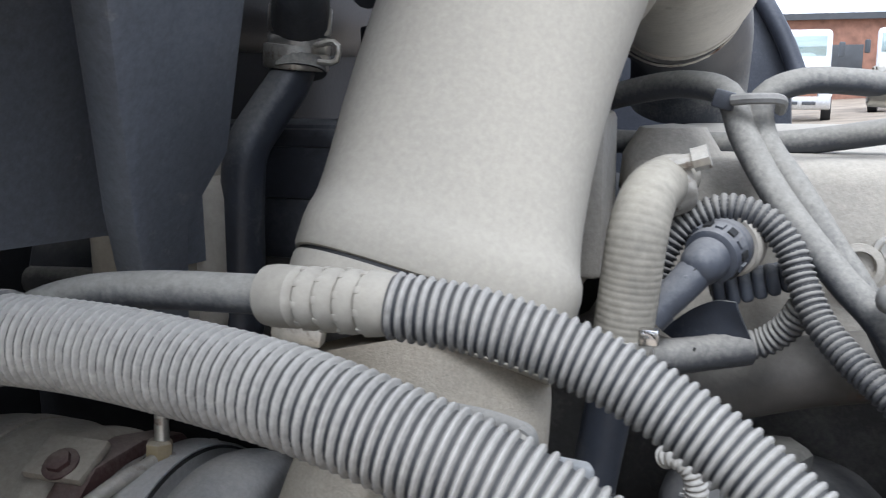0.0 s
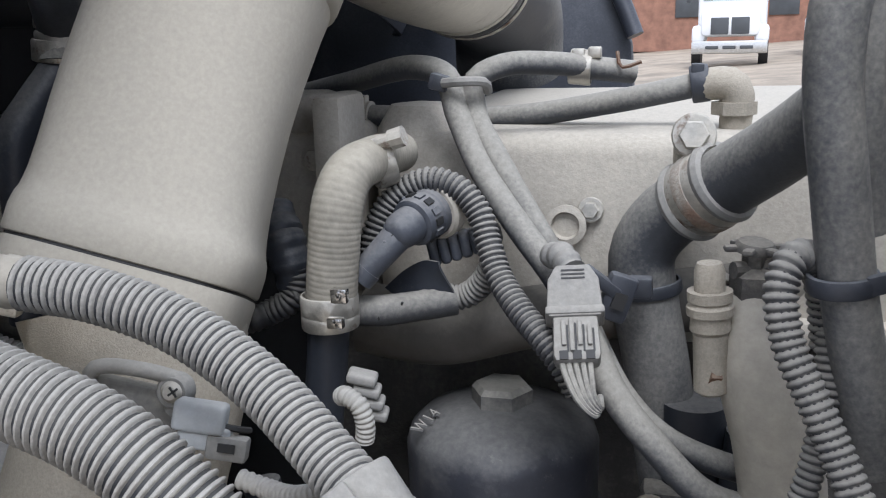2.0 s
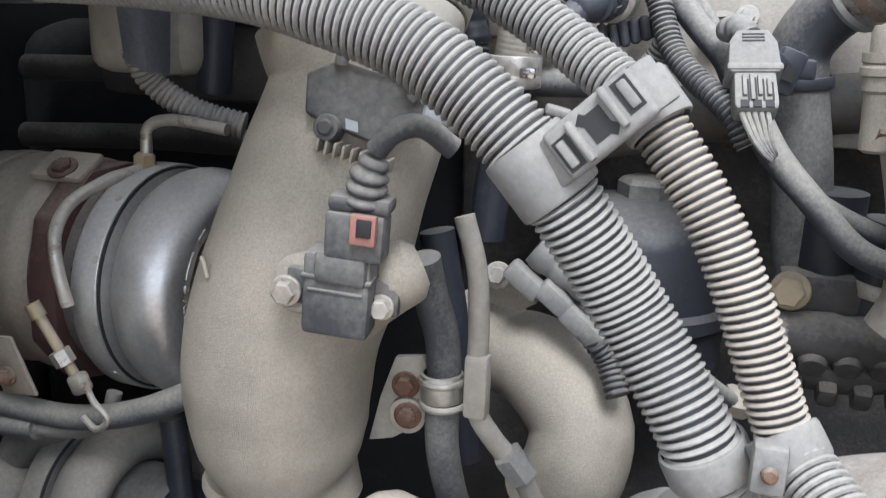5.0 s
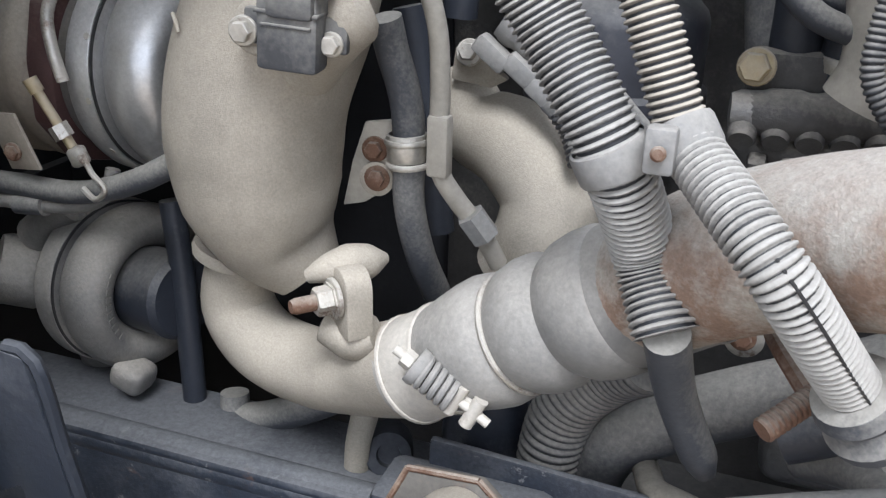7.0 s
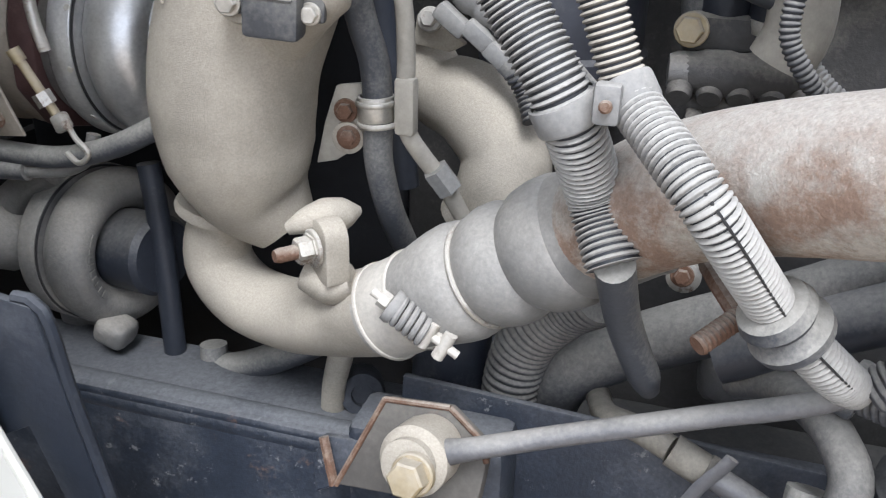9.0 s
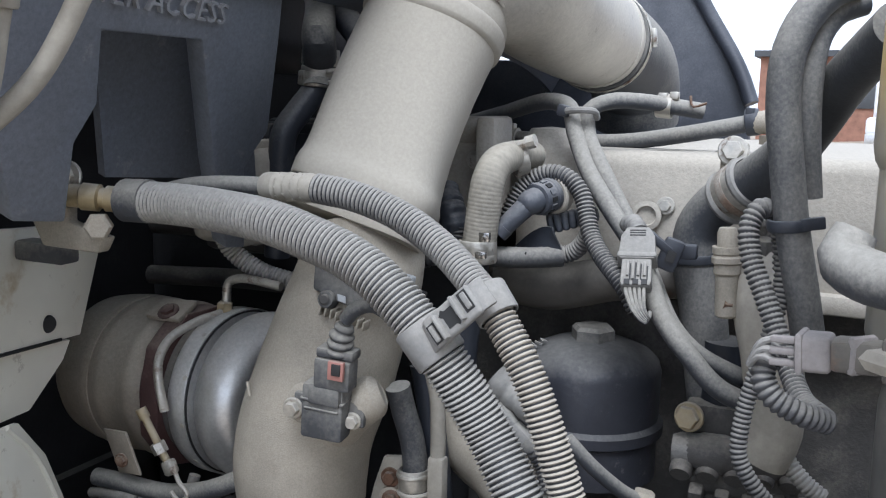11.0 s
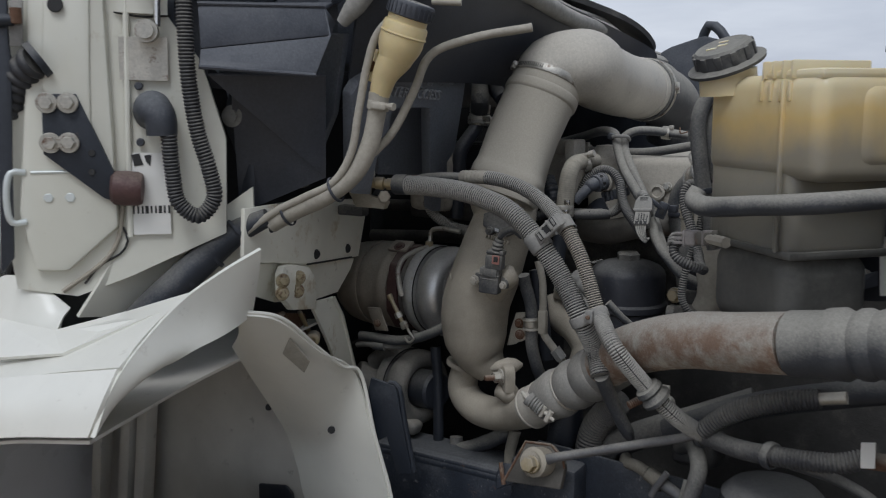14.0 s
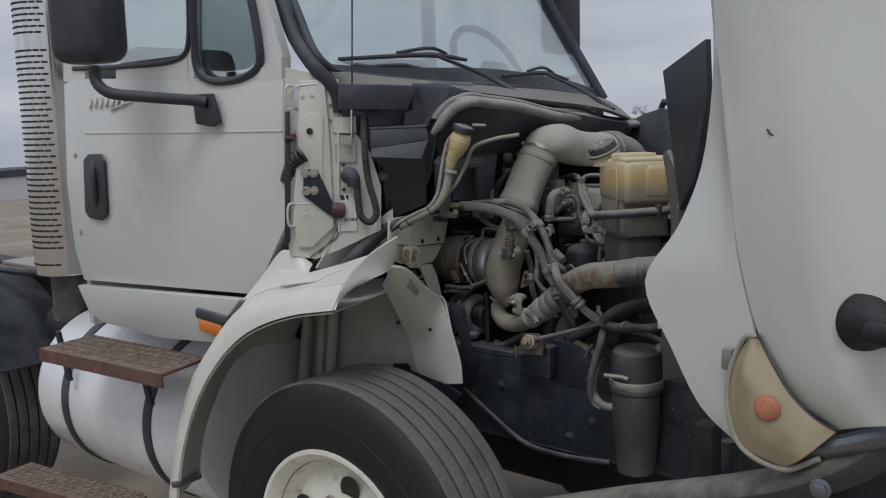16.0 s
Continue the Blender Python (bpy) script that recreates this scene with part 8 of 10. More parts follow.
# ---- cab ----
DY = -0.222
cab = thing("truck_cab", "white truck cab with door pillar and dark cowl", "truck cab", (-1.0, 0.83, 1.0))
part("hinge_pillar", plate([(-0.402, -0.198, 1.864), (-0.304, -0.105, 1.830), (-0.295, -0.097, 1.734), (-0.236, -0.041, 1.619), (-0.216, -0.022, 1.520), (-0.219, -0.025, 1.395), (-0.309, -0.110, 1.341), (-0.358, -0.156, 1.317), (-0.411, -0.206, 1.330), (-0.418, -0.212, 1.413)], 0.03), "pillar", cab)
part("pillar_rib", plate([(-0.358, -0.189, 1.826), (-0.307, -0.141, 1.828), (-0.302, -0.136, 1.722), (-0.300, -0.135, 1.521), (-0.300, -0.134, 1.408), (-0.347, -0.179, 1.352), (-0.376, -0.206, 1.354), (-0.386, -0.216, 1.429), (-0.373, -0.203, 1.595), (-0.365, -0.196, 1.721)], 0.02, 0.006), "pillar", cab)
part("pressed_panel", plate([(-0.342, -0.208, 1.585), (-0.308, -0.176, 1.502), (-0.302, -0.17, 1.508), (-0.3, -0.168, 1.6), (-0.295, -0.164, 1.717), (-0.304, -0.171, 1.735), (-0.324, -0.191, 1.736), (-0.334, -0.2, 1.725)], 0.008, 0.004), "pillar", cab, "raised pressing on the pillar")
# Dark strip laid on the pillar to draw the shade in the door gap.
part("gap_shade", plate([(-0.38, -0.247, 1.495), (-0.386, -0.252, 1.351), (-0.374, -0.24, 1.373), (-0.369, -0.236, 1.495), (-0.363, -0.231, 1.614), (-0.364, -0.232, 1.642), (-0.361, -0.229, 1.741), (-0.371, -0.238, 1.741)], 0.006, 0.002), "rubber_dark", cab, "dark strip standing for the shaded door gap")
part("pillar_hole", lathe([(0.0, 0.001), (0.0085, 0.001), (0.0095, 0.0)], (-0.321, -0.195, 1.684), (0.69, -0.73, 0), 20), "ink", cab)
part("flange", sweep([(-0.273, -0.125, 1.827), (-0.276, -0.128, 1.667), (-0.280, -0.132, 1.503), (-0.282, -0.134, 1.394)], 0.004, 8, 0.02), "pillar", cab)
part("foil_patch", plate([(-0.283, -0.135, 1.648), (-0.240, -0.094, 1.648), (-0.241, -0.095, 1.593), (-0.284, -0.135, 1.595)], 0.003), "steel", cab, "bare metal patch")
part("foil_patch", plate([(-0.283, -0.135, 1.721), (-0.238, -0.092, 1.722), (-0.239, -0.093, 1.675), (-0.284, -0.136, 1.678)], 0.003), "pillar", cab)
lab = part("sticker", plate([(-0.281, -0.131, 1.503), (-0.245, -0.097, 1.502), (-0.246, -0.098, 1.396), (-0.284, -0.135, 1.397)], 0.001), "label", cab, "worn paper sticker with bar code")
for k in range(9):
    part("print_bar", plate([(-0.279, -0.131, 1.435), (-0.277, -0.129, 1.435), (-0.277, -0.130, 1.424), (-0.279, -0.131, 1.424)], 0.0004) if k == 0 else rbox((0.0024 if k % 3 else 0.004, 0.0008, 0.010), Matrix.Translation(Vector((-0.278, -0.130, 1.429)) + Vector((0.69, 0.65, 0)).normalized() * 0.0055 * k) @ pose(0, 0, 0, 0, 0, 43.4), 0.0), "ink", lab)
# Black sweep paints the shaded gap between door and pillar.
part("door_gap_line", sweep([(-0.395, -0.2, 1.775), (-0.402, -0.2, 1.668), (-0.408, -0.2, 1.539), (-0.42, -0.2, 1.406), (-0.433, -0.2, 1.367), (-0.49, -0.2, 1.282)], 0.007, 10, 0.02), "ink", cab, "black line for the shaded gap along the door seal")
part("pillar_foot", sheet([[(-0.299, -0.127, 1.411), (-0.274, -0.055, 1.4), (-0.24, -0.02, 1.419), (-0.197, 0.006, 1.453)],
     [(-0.312, -0.15, 1.356), (-0.287, -0.065, 1.356), (-0.246, -0.03, 1.375), (-0.197, 0.006, 1.394)],
     [(-0.334, -0.185, 1.293), (-0.32, -0.09, 1.282), (-0.257, -0.05, 1.312), (-0.198, 0.009, 1.337)]], 0.006, 5, 5), "pillar", cab, "cream inner panel below the pillar")
part("trim_strip", sweep([(-0.347, -0.193, 1.325), (-0.308, -0.156, 1.364), (-0.296, -0.144, 1.388), (-0.288, -0.137, 1.445)], 0.003, 8, 0.01), "cast", cab)
for q in ((-0.268, -0.120, 1.587), (-0.269, -0.121, 1.516)):
    part("grommet", lathe([(0.0, 0.004), (0.004, 0.004), (0.0055, 0.0)], q, (0.69, -0.73, 0), 12), "plast", cab)
for q in ((-0.292, -0.138, 1.755), (-0.293, -0.139, 1.712), (-0.300, -0.145, 1.470), (-0.235, -0.084, 1.754)):
    part("plug", lathe([(0.0, 0.003), (0.0035, 0.003), (0.0045, 0.0)], q, (0.69, -0.73, 0), 12), "plast_grey", cab)
part("torn_print", plate([(-0.277, -0.130, 1.500), (-0.270, -0.123, 1.502), (-0.267, -0.120, 1.487), (-0.275, -0.128, 1.486)], 0.0004), "ink", cab)
part("torn_print", plate([(-0.266, -0.119, 1.499), (-0.259, -0.113, 1.500), (-0.261, -0.114, 1.485), (-0.264, -0.118, 1.491)], 0.0004), "ink", cab)
part("panel_seam", sweep([(-0.288, -0.136, 1.678), (-0.264, -0.113, 1.673), (-0.238, -0.088, 1.675)], 0.0014, 6, 0.01), "ink", cab)
part("panel_seam", sweep([(-0.291, -0.138, 1.407), (-0.287, -0.135, 1.389), (-0.293, -0.140, 1.374), (-0.314, -0.159, 1.357), (-0.328, -0.173, 1.334)], 0.0016, 6, 0.01), "ink", cab)
# roof, rear wall and pillars of the cab
part("roof", rbox((1.0, 2.06, 0.04), Matrix.Translation((-1.12, 0.83, 2.66)), 0.02), "white", cab)
part("rear_wall", rbox((0.03, 2.06, 0.95), Matrix.Translation((-1.56, 0.83, 1.45)), 0.01), "white", cab)
part("rear_post", rbox((0.06, 0.06, 0.85), Matrix.Translation((-1.55, -0.17, 2.25)), 0.01), "white", cab)
part("rear_post", rbox((0.06, 0.06, 0.85), Matrix.Translation((-1.55, 1.83, 2.25)), 0.01), "white", cab)
part("far_side", rbox((0.90, 0.03, 0.95), Matrix.Translation((-1.105, 1.87, 1.42)), 0.01), "white", cab)
part("floor_pan", rbox((1.05, 1.6, 0.03), Matrix.Translation((-1.02, 1.05, 1.04)), 0.0), "dark", cab)
part("dashboard", rbox((0.30, 1.8, 0.22), Matrix.Translation((-0.62, 0.83, 1.66)), 0.06, segments=3), "plast", cab)
part("a_pillar", sweep([(-0.276, -0.127, 1.734), (-0.280, -0.130, 1.797), (-0.321, -0.165, 1.864), (-0.415, -0.150, 1.962), (-0.467, -0.140, 2.062), (-0.553, -0.120, 2.218)], [0.012, 0.018, 0.022, 0.024, 0.024, 0.024], 12, 0.02), "plast", cab, "black A-pillar trim")
part("a_pillar", sweep([(-0.493, 1.800, 1.775), (-0.750, 1.730, 2.239), (-0.877, 1.700, 2.480)], 0.022, 12, 0.02), "plast", cab, "black A-pillar trim")
part("pillar_skin", plate([(-0.494, -0.212, 1.856), (-0.402, -0.212, 1.851), (-0.398, -0.212, 1.895), (-0.495, -0.205, 2.153), (-0.595, -0.205, 2.165), (-0.536, -0.208, 2.063)], 0.03), "white", cab)
# windscreen
WB = [(-0.311, -0.140, 1.864), (-0.367, 0.200, 1.837), (-0.401, 0.830, 1.821), (-0.492, 1.460, 1.807), (-0.511, 1.800, 1.786)]
WT = [(-0.448, -0.110, 2.063), (-0.483, 0.220, 2.092), (-0.577, 0.830, 2.150), (-0.720, 1.440, 2.213), (-0.762, 1.720, 2.240)]
FB = [tuple(Vector(b).lerp(Vector(t), k) + Vector((0.007, -0.002, 0.0))) for b, t, k in zip(WB, WT, (0.04, 0.14, 0.20, 0.14, 0.08))]
WU = [tuple(Vector(t) + (Vector(t) - Vector(b)) * (2.62 - t[2]) / max(0.05, t[2] - b[2])) for t, b in zip(WT, WB)]
ws = part("windscreen", sheet([WB, WT, WU], 0.005, 5, 3), "glass", cab)
ws.visible_shadow = False
part("frit_band", sheet([[tuple(Vector(b) + Vector((0.007, -0.002, 0.0))) for b in WB], FB], 0.002, 5, 2), "plast", cab, "black band along the foot of the glass")
part("windscreen_seal", sweep([tuple(Vector(WT[0]) + Vector((0.0, -0.01, 0))), tuple(Vector(WB[0]) + Vector((0.005, -0.005, 0.01)))] + WB[1:] + [WT[4]], 0.012, 10, 0.02), "plast", cab)
# cowl
CF = [(-0.283, -0.113, 1.813), (-0.134, 0.050, 1.805), (-0.02, 0.45, 1.765), (0.01, 0.83, 1.735), (-0.03, 1.12, 1.700), (-0.16, 1.45, 1.680)]
CB = [(-0.306, -0.145, 1.861), (-0.367, 0.200, 1.837), (-0.354, 0.500, 1.828), (-0.401, 0.830, 1.821), (-0.449, 1.300, 1.811), (-0.511, 1.800, 1.786)]
part("cowl_top", sheet([CF, [tuple((Vector(a) + Vector(b)) / 2 + Vector((0, 0, 0.012))) for a, b in zip(CF, CB)], CB], 0.01, 5, 4), "plast_dusty", cab, "grey dusty cowl cover")
part("cowl_front", sheet([[(-0.05, 0.06, 1.715), (0.012, 0.12, 1.752), (0.014, 0.45, 1.738), (0.010, 0.83, 1.700), (-0.035, 1.12, 1.680), (-0.16, 1.45, 1.665)], [(-0.08, 0.08, 1.655), (-0.030, 0.16, 1.675), (-0.020, 0.45, 1.670), (-0.020, 0.83, 1.645), (-0.070, 1.12, 1.610), (-0.19, 1.45, 1.600)], [(-0.12, 0.12, 1.600), (-0.085, 0.20, 1.600), (-0.075, 0.45, 1.600), (-0.070, 0.83, 1.575), (-0.110, 1.12, 1.540), (-0.23, 1.45, 1.530)]], 0.008, 5, 4), "cowl", cab, "dark cowl face")
part("cowl_corner", plate([(-0.245, -0.150, 1.814), (-0.110, 0.022, 1.804), (-0.130, -0.000, 1.738), (-0.197, -0.082, 1.741), (-0.250, -0.150, 1.743)], 0.03, 0.004), "cowl", cab, "black corner cowl plastic")
part("cowl_block", plate([(-0.268, -0.122, 1.739), (-0.22, -0.068, 1.734), (-0.218, -0.066, 1.693), (-0.145, 0.018, 1.689), (-0.129, 0.035, 1.735), (-0.128, 0.037, 1.799), (-0.176, -0.017, 1.806), (-0.221, -0.069, 1.813), (-0.268, -0.123, 1.811)], 0.012, 0.003), "cowl", cab, "black plastic block under the cowl")
part("cowl_side", plate([(-0.122, 0.019, 1.736), (-0.133, -0.001, 1.732), (-0.132, -0.008, 1.686), (-0.105, 0.036, 1.683), (-0.088, 0.068, 1.696), (-0.065, 0.119, 1.753), (-0.032, 0.182, 1.786), (-0.073, 0.116, 1.807), (-0.125, 0.027, 1.812)], 0.012, 0.003), "cowl", cab, "black cowl side panel")
part("block_ledge", sweep([(-0.213, -0.086, 1.787), (-0.164, -0.031, 1.784), (-0.119, 0.021, 1.782)], 0.004, 8, 0.01), "cowl", cab)
part("cowl_wing", plate([(-0.127, 0.035, 1.808), (-0.039, 0.100, 1.796), (-0.049, 0.090, 1.758), (-0.088, 0.075, 1.727), (-0.094, 0.050, 1.686), (-0.162, 0.030, 1.687), (-0.160, 0.030, 1.742)], 0.012, 0.003), "cowl", cab, "black cowl wing panel")
# scuttle box below the corner
sct = thing("scuttle_cover", "black scuffed plastic scuttle cover at the cowl corner", "cover", (-0.183, 0.000, 1.660))
for name_, quad in (("top_ledge", [(-0.271, -0.02, 1.764), (-0.215, -0.07, 1.74), (-0.161, 0.02, 1.743), (-0.198, 0.07, 1.766)]), ("upper_face", [(-0.215, -0.07, 1.74), (-0.207, -0.072, 1.693), (-0.153, 0.018, 1.696), (-0.161, 0.02, 1.743)]), ("middle_ledge", [(-0.207, -0.072, 1.693), (-0.188, -0.09, 1.687), (-0.085, 0.03, 1.688), (-0.083, 0.045, 1.695), (-0.153, 0.018, 1.696)]), ("lower_face", [(-0.188, -0.09, 1.687), (-0.184, -0.092, 1.632), (-0.075, 0.028, 1.651), (-0.085, 0.03, 1.688)]), ("flared_lip", [(-0.184, -0.092, 1.632), (-0.167, -0.112, 1.609), (-0.078, 0.0, 1.6), (-0.075, 0.028, 1.651)])):
    part(name_, plate(quad, 0.006, 0.0022), "cowl", sct)
for edge in ([(-0.215, -0.07, 1.74), (-0.161, 0.02, 1.743)], [(-0.188, -0.09, 1.687), (-0.085, 0.03, 1.688)], [(-0.167, -0.112, 1.609), (-0.078, 0.0, 1.6)]):
    part("moulded_edge", sweep(edge, 0.0028, 8, 0.01), "cowl", sct)
part("end_cheek", plate([(-0.085, 0.03, 1.688), (-0.075, 0.028, 1.651), (-0.078, 0.0, 1.6), (-0.083, 0.05, 1.669)], 0.005, 0.001), "cowl", sct)
part("back", plate([(-0.258, -0.060, 1.725), (-0.222, -0.050, 1.724), (-0.225, -0.040, 1.604), (-0.127, 0.080, 1.604), (-0.147, 0.100, 1.464), (-0.247, 0.030, 1.414), (-0.225, 0.000, 1.585), (-0.272, -0.060, 1.595)], 0.01), "cowl", sct)
part("bent_strap", sweep([(-0.233, 0.020, 1.580), (-0.246, 0.020, 1.545), (-0.232, 0.025, 1.495), (-0.229, 0.025, 1.405)], 0.016, 8, 0.01, squash=0.4), "plast", sct, "black bent steel strap")
part("strap_bolt", bolt_geo((-0.227, 0.000, 1.548), (0.3, -0.9, 0), 0.010, 0.006), "plast_grey", sct)
# cowl seal
sl = thing("cowl_seal", "weathered grey rubber cowl seal with folded lip", "seal", (0.02, 0.3, 1.74))
SP = [(-0.075, 0.052, 1.668), (-0.055, 0.056, 1.69), (-0.02, 0.07, 1.73), (0.024, 0.088, 1.752), (0.03, 0.2, 1.746), (0.03, 0.34, 1.735), (0.022, 0.56, 1.706), (-0.007, 0.8, 1.7), (-0.034, 0.95, 1.684), (-0.058, 1.1, 1.671), (-0.087, 1.4, 1.661)]
part("bulb", sweep(SP, [0.008] + [0.014] * 9 + [0.011], 14, 0.01), "seal", sl)
up_fold = [tuple(Vector(p) + Vector((-0.016, 0.004, 0.020))) for p in SP[1:]]
part("lip", sweep(up_fold, [0.008] * 10, 10, 0.01), "seal", sl)
part("fold_web", sheet([[tuple(Vector(p) + Vector((0.012, -0.004, 0.004))) for p in SP[1:]], [tuple(Vector(p) + Vector((-0.004, 0.0, 0.018))) for p in SP[1:]], [tuple(Vector(p) + Vector((-0.040, 0.006, 0.022))) for p in SP[1:]]], 0.004, 5, 3), "seal", sl, "wide folded rubber lip")
# hinges, bracket and cable loop on the pillar
for q1, q2, q3, q4 in (((-0.361, -0.213, 1.811), (-0.313, -0.167, 1.815), (-0.313, -0.168, 1.751), (-0.363, -0.215, 1.748)), ((-0.368, -0.219, 1.48), (-0.319, -0.173, 1.48), (-0.319, -0.173, 1.412), (-0.369, -0.221, 1.418))):
    hg = part("door_hinge", plate([q4, q3, q2, q1], 0.010, 0.004), "hinge", cab, "galvanised steel hinge leaf with two bolts")
    c = (Vector(q1) + Vector(q2) + Vector(q3) + Vector(q4)) / 4
    e = (Vector(q2) - Vector(q1)).normalized()
    n_ = Vector((0.69, -0.73, 0)).normalized()
    part("raised_edge", sweep([tuple(Vector(q1).lerp(Vector(q2), 0.1) + n_ * 0.005), tuple(Vector(q2) + n_ * 0.005)], 0.0022, 8, 0.01), "hinge", hg)
    part("knuckle", sweep([tuple(Vector(q1) + n_ * 0.004), tuple(Vector(q1) - e * 0.016 + n_ * 0.010), tuple(Vector(q4) - e * 0.016 + n_ * 0.010), tuple(Vector(q4) + n_ * 0.004)], 0.0042, 12, 0.006), "hinge", hg)
    for k in (0.10, 0.62):
        part("bolt", bolt_geo(c + e * (k - 0.25) * 0.05 + n_ * 0.001, n_, 0.0062, 0.006, 1.35), "hinge", hg)
bs = thing("hood_stop_bracket", "black steel bracket with rusted round bump stop", "bracket", (-0.318, -0.201, 1.541))
part("plate", plate([(-0.345, -0.204, 1.577), (-0.316, -0.176, 1.577), (-0.287, -0.149, 1.480), (-0.288, -0.150, 1.443), (-0.296, -0.158, 1.446), (-0.346, -0.206, 1.503)], 0.008, 0.001), "frame", bs)
for q in ((-0.334, -0.207, 1.566), (-0.316, -0.190, 1.566), (-0.333, -0.206, 1.517), (-0.317, -0.191, 1.517)):
    part("bolt", bolt_geo(q, (0.69, -0.73, 0), 0.0085, 0.011, 1.5), "steel", bs)
for q in ((-0.298, -0.173, 1.504), (-0.299, -0.174, 1.480)):
    part("slot", lathe([(0.0, 0.0008), (0.004, 0.0008), (0.0045, 0)], q, (0.69, -0.73, 0), 12), "ink", bs)
bsx = Vector((-0.289, -0.151, 1.459))
bse = (Vector((-0.257, -0.121, 1.456)) - bsx).normalized()
part("bump_stop", lathe([(0.018, -0.002), (0.0215, 0.002), (0.0225, 0.014), (0.0220, 0.030), (0.0190, 0.036), (0.0, 0.038)], bsx, bse, 28), "brown", bs, "brown weathered rubber stop")
lc = thing("door_harness", "black split-loom harness looping from a rubber elbow", "wiring", (-0.224, -0.098, 1.503))
part("loom", loom([(-0.202, -0.099, 1.721), (-0.202, -0.099, 1.665), (-0.201, -0.098, 1.597), (-0.195, -0.092, 1.528), (-0.186, -0.084, 1.482), (-0.183, -0.081, 1.444), (-0.197, -0.095, 1.423), (-0.214, -0.11, 1.439), (-0.219, -0.115, 1.481), (-0.22, -0.117, 1.527)], [0.0105] * 10, 0.0044, 0.17, 16), "loom_black", lc)
part("elbow", sweep([(-0.269, -0.100, 1.553), (-0.245, -0.118, 1.558), (-0.232, -0.119, 1.547), (-0.231, -0.118, 1.526)], [0.024, 0.023, 0.020, 0.019], 20, 0.005), "plast", lc, "black rubber elbow grommet")
part("spigot", lathe([(0.013, -0.005), (0.014, 0.0), (0.014, 0.02), (0.010, 0.02), (0.010, 0.03), (0.0, 0.03)], (-0.254, -0.113, 1.654), (0.69, -0.73, 0), 20), "steel", lc, "steel stud")
dbt = thing("door_boot", "black bellows boot between door and pillar", "boot", (-0.359, -0.226, 1.586))
part("bellows", sweep([(-0.344, -0.21, 1.617), (-0.356, -0.213, 1.61), (-0.373, -0.215, 1.595), (-0.388, -0.216, 1.574), (-0.404, -0.214, 1.544)], [0.022, 0.0215, 0.021, 0.021, 0.021], 20, 0.0016, cycle=ridges(0.13)), "loom_black", dbt)
part("collar", sweep([(-0.342, -0.205, 1.621), (-0.346, -0.211, 1.616)], [0.024, 0.0245], 20, 0.01), "rubber_dark", dbt)
dc = thing("door_check", "rusty door check strap", "strap", (-0.359, -0.226, 1.657))
part("strap", sweep([(-0.371, -0.243, 1.664), (-0.356, -0.23, 1.665)], 0.0075, 12, 0.006), "frame", dc)
part("roller", lathe([(0.0, -0.010), (0.007, -0.009), (0.007, 0.009), (0.0, 0.010)], (-0.352, -0.228, 1.67), (0, 0, 1), 14), "rusty", dc, "rusty roller")
part("plate", plate([(-0.365, -0.231, 1.634), (-0.354, -0.22, 1.634), (-0.351, -0.218, 1.689), (-0.362, -0.228, 1.69)], 0.004, 0.001), "cast_mid", dc)

# ---- door ----
dr_ = thing("cab_door", "white closed cab door with black handle", "door", (-0.9, DY, 1.0))
door_low = [(-0.412, -0.222, 1.415), (-0.403, -0.222, 1.687), (-0.392, -0.222, 1.832), (-1.511, -0.222, 1.883), (-1.576, -0.222, 1.866), (-1.613, -0.222, 1.496), (-1.595, -0.222, 1.265), (-1.549, -0.222, 1.149), (-0.595, -0.222, 1.194), (-0.539, -0.222, 1.233)]
part("panel", plate(door_low, 0.035, 0.004), "white", dr_)
part("skirt", plate([(-1.547, -0.220, 1.136), (-0.604, -0.220, 1.183), (-0.710, -0.215, 1.092), (-0.757, -0.205, 1.025), (-1.052, -0.205, 0.999), (-1.421, -0.210, 1.012), (-1.492, -0.215, 1.043)], 0.03, 0.003), "white", dr_)
part("belt_crease", sweep([(-1.456, -0.222, 1.690), (-0.885, -0.222, 1.687), (-0.405, -0.222, 1.687)], 0.004, 8, 0.02), "white", dr_)
part("window_post", plate([(-0.840, -0.220, 1.852), (-0.803, -0.220, 1.851), (-0.771, -0.215, 2.235), (-0.810, -0.215, 2.240)], 0.03), "white", dr_)
part("rear_post", plate([(-1.574, -0.222, 1.876), (-1.429, -0.222, 1.869), (-1.373, -0.215, 2.313), (-1.519, -0.215, 2.332)], 0.03), "white", dr_)
part("top_rail", plate([(-0.839, -0.222, 1.847), (-0.397, -0.222, 1.828), (-0.392, -0.222, 1.894), (-0.461, -0.222, 1.875), (-0.539, -0.222, 1.844), (-0.767, -0.222, 1.846)], 0.03), "white", dr_)
part("sill_filler", plate([(-1.233, -0.222, 1.866), (-0.833, -0.222, 1.849), (-0.827, -0.222, 1.929), (-0.866, -0.222, 1.918), (-1.228, -0.222, 1.907)], 0.03), "white", dr_)
gl1 = part("rear_glass", plate([(-1.489, -0.205, 1.918), (-0.877, -0.205, 1.928), (-0.850, -0.205, 1.957), (-0.825, -0.200, 2.244), (-1.434, -0.200, 2.323)], 0.004), "glass", dr_)
gl2 = part("vent_glass", plate([(-0.800, -0.205, 1.885), (-0.746, -0.205, 1.852), (-0.584, -0.205, 1.851), (-0.518, -0.205, 1.883), (-0.513, -0.205, 1.934), (-0.563, -0.200, 2.162), (-0.780, -0.200, 2.238)], 0.004), "glass", dr_)
for gl in (gl1, gl2):
    gl.visible_shadow = False
